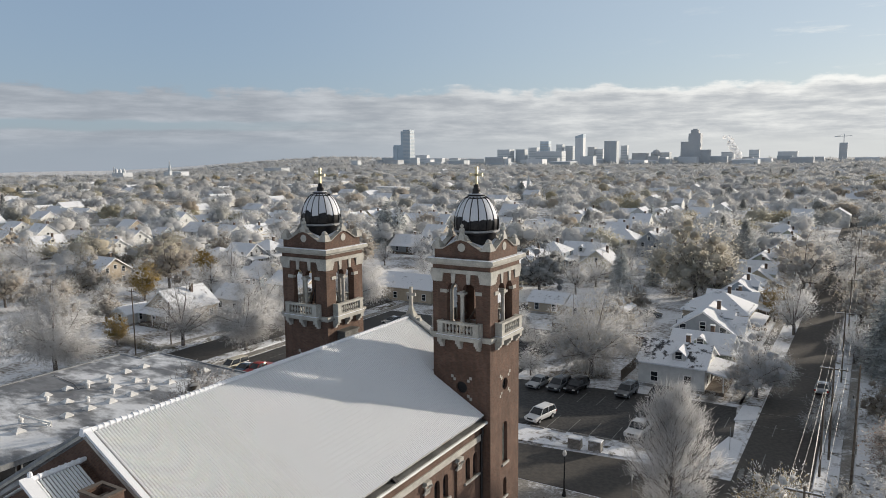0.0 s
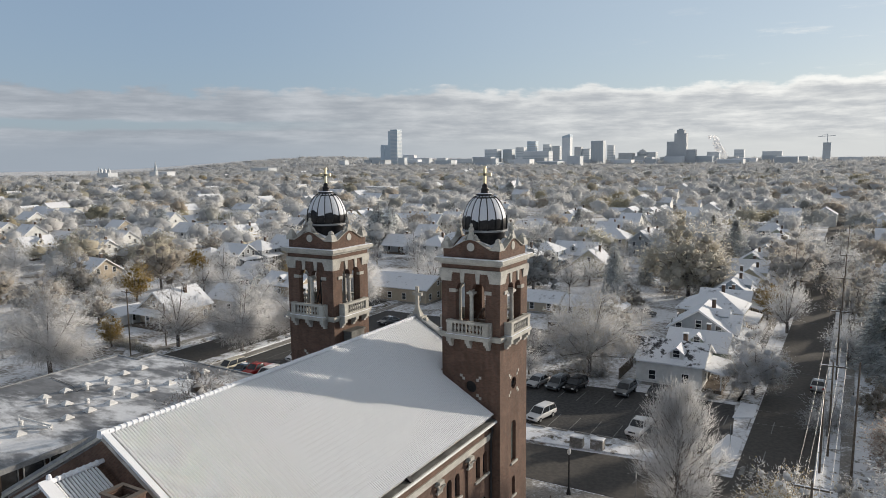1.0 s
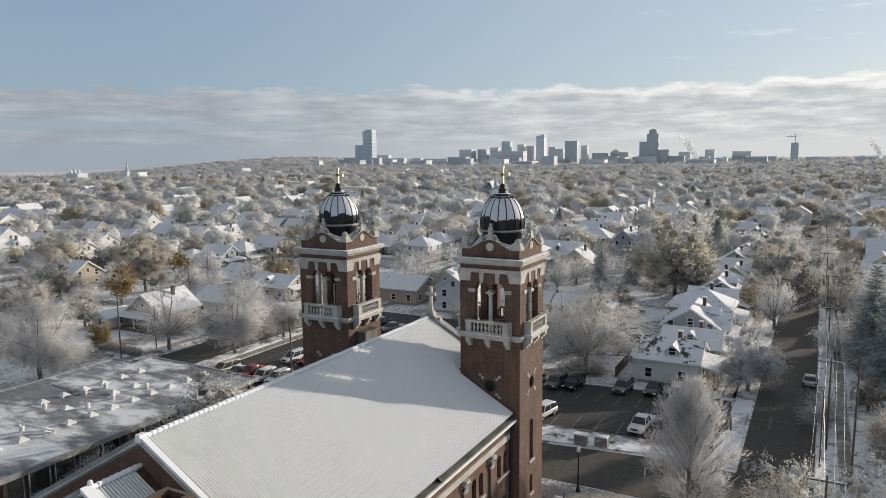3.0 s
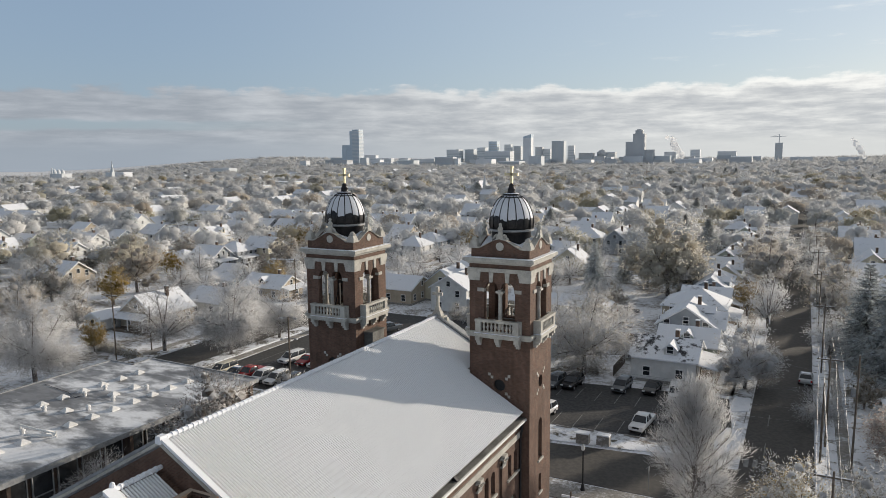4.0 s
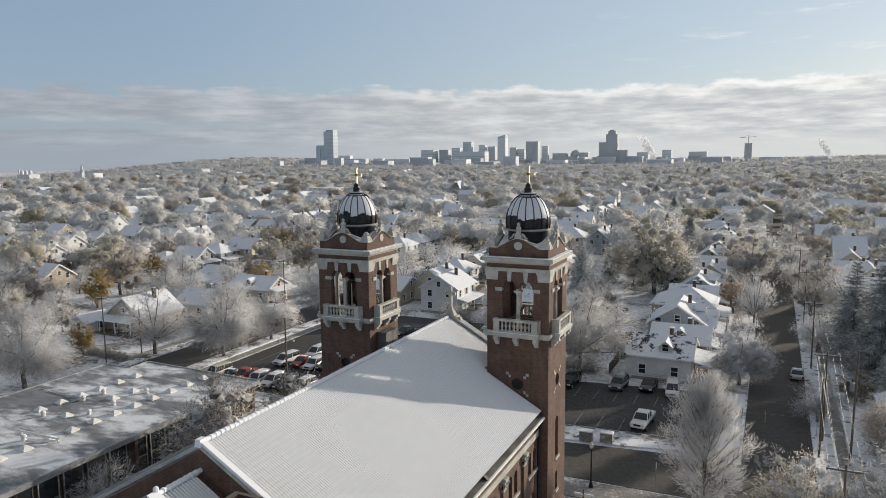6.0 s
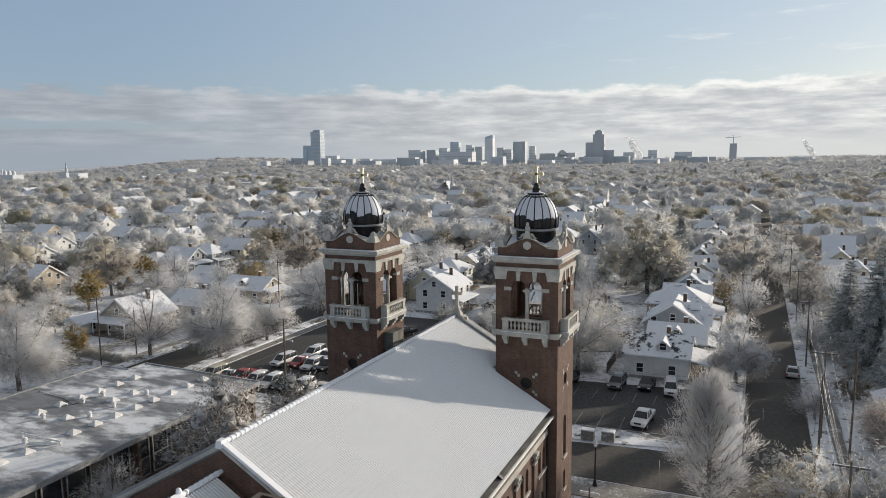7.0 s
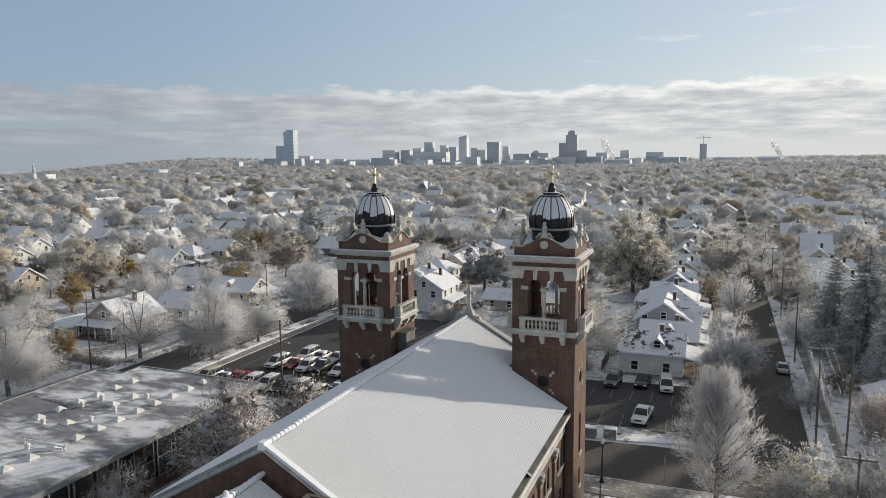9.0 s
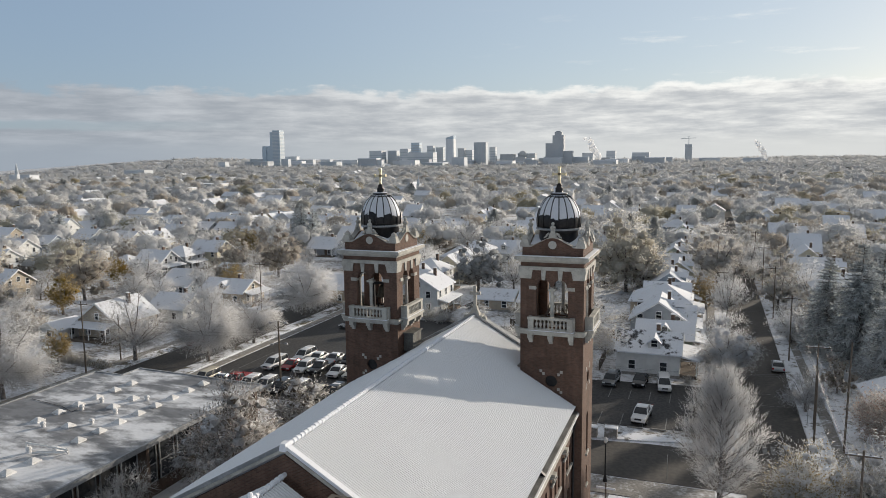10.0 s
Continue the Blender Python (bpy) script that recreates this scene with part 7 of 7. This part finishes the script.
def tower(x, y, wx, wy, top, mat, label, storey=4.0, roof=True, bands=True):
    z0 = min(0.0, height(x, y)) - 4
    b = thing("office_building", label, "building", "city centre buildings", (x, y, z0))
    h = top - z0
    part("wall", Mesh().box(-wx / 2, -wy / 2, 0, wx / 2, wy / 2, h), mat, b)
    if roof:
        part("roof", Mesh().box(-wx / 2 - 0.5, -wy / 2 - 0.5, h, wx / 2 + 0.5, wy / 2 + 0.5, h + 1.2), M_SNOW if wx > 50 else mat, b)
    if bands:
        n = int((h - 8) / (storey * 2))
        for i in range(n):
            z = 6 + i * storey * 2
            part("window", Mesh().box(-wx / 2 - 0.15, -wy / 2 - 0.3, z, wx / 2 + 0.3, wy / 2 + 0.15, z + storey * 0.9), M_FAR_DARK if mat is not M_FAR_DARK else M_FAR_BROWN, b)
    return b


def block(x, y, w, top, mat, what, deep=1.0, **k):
    tower(x, y, w * 0.78, w * 0.62 * deep, top, mat, what + " in the far city centre, paled for haze", **k)


t1 = tower(-1213, 1816, 24, 24, 110, M_TOWER_GLASS, "tall residential tower of concrete and glass, paled for haze", 4.2, bands=False)
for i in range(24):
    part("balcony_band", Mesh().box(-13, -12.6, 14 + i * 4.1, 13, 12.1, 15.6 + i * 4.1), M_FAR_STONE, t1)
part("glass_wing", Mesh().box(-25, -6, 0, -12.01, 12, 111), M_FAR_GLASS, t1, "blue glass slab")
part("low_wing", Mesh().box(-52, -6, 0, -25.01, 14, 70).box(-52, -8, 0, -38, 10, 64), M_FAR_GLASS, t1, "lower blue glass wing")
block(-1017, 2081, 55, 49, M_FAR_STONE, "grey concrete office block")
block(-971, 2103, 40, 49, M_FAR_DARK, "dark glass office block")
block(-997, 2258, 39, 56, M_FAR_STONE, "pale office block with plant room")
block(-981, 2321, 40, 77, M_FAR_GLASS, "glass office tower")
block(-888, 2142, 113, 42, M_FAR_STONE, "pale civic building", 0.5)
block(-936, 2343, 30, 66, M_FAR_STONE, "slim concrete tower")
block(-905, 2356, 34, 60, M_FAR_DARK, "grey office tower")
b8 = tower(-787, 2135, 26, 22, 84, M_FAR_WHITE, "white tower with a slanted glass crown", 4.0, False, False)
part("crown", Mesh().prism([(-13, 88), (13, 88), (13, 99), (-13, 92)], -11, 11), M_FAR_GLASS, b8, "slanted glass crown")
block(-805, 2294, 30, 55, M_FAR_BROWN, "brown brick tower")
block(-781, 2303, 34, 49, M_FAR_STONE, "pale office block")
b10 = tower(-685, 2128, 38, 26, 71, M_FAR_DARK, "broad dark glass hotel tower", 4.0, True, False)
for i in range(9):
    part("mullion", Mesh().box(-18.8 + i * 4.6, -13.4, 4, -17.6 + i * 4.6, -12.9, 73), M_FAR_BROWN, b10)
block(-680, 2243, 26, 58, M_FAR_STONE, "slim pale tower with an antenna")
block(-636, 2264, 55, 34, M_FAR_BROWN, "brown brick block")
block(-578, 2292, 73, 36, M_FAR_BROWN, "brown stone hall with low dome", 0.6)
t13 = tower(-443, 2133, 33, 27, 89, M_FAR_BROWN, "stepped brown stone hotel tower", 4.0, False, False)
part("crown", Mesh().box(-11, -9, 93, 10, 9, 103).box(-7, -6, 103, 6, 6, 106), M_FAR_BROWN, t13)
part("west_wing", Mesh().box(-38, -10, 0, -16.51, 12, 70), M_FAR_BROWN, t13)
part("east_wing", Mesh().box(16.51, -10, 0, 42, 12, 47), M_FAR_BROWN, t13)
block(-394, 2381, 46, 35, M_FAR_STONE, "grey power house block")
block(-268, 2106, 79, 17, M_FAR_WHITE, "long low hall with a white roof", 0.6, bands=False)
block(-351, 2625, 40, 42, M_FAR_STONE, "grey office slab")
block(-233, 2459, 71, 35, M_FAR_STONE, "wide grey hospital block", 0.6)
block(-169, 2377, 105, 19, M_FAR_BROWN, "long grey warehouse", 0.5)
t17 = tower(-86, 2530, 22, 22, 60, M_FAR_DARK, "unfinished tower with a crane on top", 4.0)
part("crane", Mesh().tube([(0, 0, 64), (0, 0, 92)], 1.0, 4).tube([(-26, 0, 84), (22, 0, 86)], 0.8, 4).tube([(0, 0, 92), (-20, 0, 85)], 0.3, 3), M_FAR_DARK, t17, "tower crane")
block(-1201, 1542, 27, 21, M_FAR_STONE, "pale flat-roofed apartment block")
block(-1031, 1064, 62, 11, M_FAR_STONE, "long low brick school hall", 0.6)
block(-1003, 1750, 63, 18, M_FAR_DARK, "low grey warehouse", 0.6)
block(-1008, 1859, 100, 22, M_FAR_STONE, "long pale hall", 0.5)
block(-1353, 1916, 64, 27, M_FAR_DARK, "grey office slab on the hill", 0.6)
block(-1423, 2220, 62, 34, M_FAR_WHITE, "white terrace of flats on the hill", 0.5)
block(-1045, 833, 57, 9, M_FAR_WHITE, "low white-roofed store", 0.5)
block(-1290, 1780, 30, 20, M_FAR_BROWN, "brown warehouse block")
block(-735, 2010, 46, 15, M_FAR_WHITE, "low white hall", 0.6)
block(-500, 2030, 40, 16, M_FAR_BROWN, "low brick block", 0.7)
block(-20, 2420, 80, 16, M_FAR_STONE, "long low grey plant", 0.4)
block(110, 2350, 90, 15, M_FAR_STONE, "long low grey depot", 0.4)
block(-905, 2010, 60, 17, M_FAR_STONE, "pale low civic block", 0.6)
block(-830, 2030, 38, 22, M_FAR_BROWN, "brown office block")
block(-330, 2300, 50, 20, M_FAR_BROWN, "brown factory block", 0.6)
arena = thing("arena", "low white domed arena roof", "building", at=(-878, 1811, 0))
part("dome_roof", Mesh().lathe(0, 0, [(30, 0), (30, 7), (22, 11), (10, 13), (1, 13.5)], 24), M_FAR_WHITE, arena)
hall = thing("hall_dome", "low dome of a brown stone hall", "building", at=(-590, 2280, 30))
part("dome_roof", Mesh().lathe(0, 0, [(14, 0), (13, 8), (9, 13), (1, 16)], 16), M_FAR_BROWN, hall)
spire = thing("church_steeple", "far stone church tower with a dark pointed spire", "church", at=(-1011, 793, -8))
part("tower_wall", Mesh().box(-2.6, -2.6, 0, 2.6, 2.6, 20), M_FAR_STONE, spire)
part("spire_roof", Mesh().lathe(0, 0, [(2.8, 20), (0.1, 38)], 8), M_FAR_DARK, spire)
near_spire = thing("church_steeple", "far white gabled church with a slim steeple", "church", at=(-235, 515, 0))
part("hall_wall", Mesh().prism([(-5, 0), (5, 0), (5, 7), (0, 13), (-5, 7)], -9, 9), SIDING[0], near_spire)
for s in (-1, 1):
    part("roof", Mesh().prism([(s * 5.6, 6.6), (0, 13.2), (0, 13.6), (s * 5.6, 7)], -9.4, 9.4), M_ROOF_SNOW, near_spire)
part("steeple", Mesh().box(6, -10, 0, 8.4, -7.6, 12).lathe(7.2, -8.8, [(1.6, 12), (0.05, 19)], 6), M_FAR_STONE, near_spire)
brew = thing("domed_hall", "far pale hall with small domes", "building", at=(-1182, 823, -6))
part("wall", Mesh().box(-16, -10, 0, 16, 10, 14), M_FAR_STONE, brew)
for u in (-11, 0, 11):
    part("dome_roof", Mesh().lathe(u, -4, [(3.2, 14), (3.2, 17), (2.4, 19.5), (0.2, 22)], 10), M_FAR_STONE, brew)
part("chimney", Mesh().tube([(-24, 0, 0), (-24, 0, 24)], 1.2, 8, 0.9), M_FAR_STONE, brew)
for x, y, w, l, h in ((-470, 560, 36, 16, 9), (-455, 500, 26, 20, 8), (-330, 470, 24, 12, 9), (-245, 425, 30, 10, 6)):
    g_ = thing("flat_building", "low pale building with a snow-covered flat roof", "building", "", (x, y, 0))
    part("wall", Mesh().box(-w / 2, -l / 2, 0, w / 2, l / 2, h), SIDING[0], g_)
    part("roof", Mesh().box(-w / 2 - 0.3, -l / 2 - 0.3, h, w / 2 + 0.3, l / 2 + 0.3, h + 0.5), M_SNOW, g_)
    for i in range(int(w // 4)):
        part("window", Mesh().box(-w / 2 + 1.2 + i * 4, -l / 2 - 0.05, 2.0, -w / 2 + 3.4 + i * 4, -l / 2 + 0.1, h - 1.8), M_GLASS, g_)


# low blocks of the centre, between the towers
lr = random.Random(77)
for i in range(34):
    a_ = radians(lr.uniform(2.5, 37))
    d_ = lr.uniform(1950, 2450)
    block(-d_ * math.sin(a_), d_ * math.cos(a_), lr.uniform(26, 80), lr.uniform(12, 27), lr.choice((M_FAR_STONE, M_FAR_BROWN, M_FAR_WHITE, M_FAR_DARK, M_FAR_STONE)), lr.choice(("low pale block", "low brick block", "flat-roofed grey hall")), lr.uniform(0.4, 1.0), bands=lr.random() < 0.4)


# steam over two chimneys, one soft billow above the other
def steam(x, y, z, seed, size):
    rng = random.Random(seed)
    m = Mesh()
    for i in range(11):
        t = i / 10
        r = (2.4 + 6.2 * math.sin(math.pi * min(1.0, 0.1 + t * 0.8)) * rng.uniform(0.55, 1.15)) * size
        cx, cy, cz = x - 30 * size * t ** 1.4 + rng.uniform(-4, 4) * size * (0.3 + t), y + rng.uniform(-2, 2) * size, z + 46 * size * t + rng.uniform(-2, 2) * size
        m.lathe(cx, cy, [(max(0.05, r * math.sin(math.pi * j / 7)) * (1 + 0.12 * math.sin(5.1 * j + i)), cz - r * math.cos(math.pi * j / 7)) for j in range(8)], 10)
    tagged(part("steam", m, M_STEAM, smooth=True), "white steam drifting from a far chimney", "steam", kind="stuff")


M_STEAM = foliage("white_steam", (0.98, 0.98, 0.98), (0.98, 0.98, 0.98), (0.99, 0.99, 0.99), 0.6, 0.85, 0.02)
steam(-333, 2200, 18, 5, 1.35)
steam(137, 2330, 16, 6, 1.05)
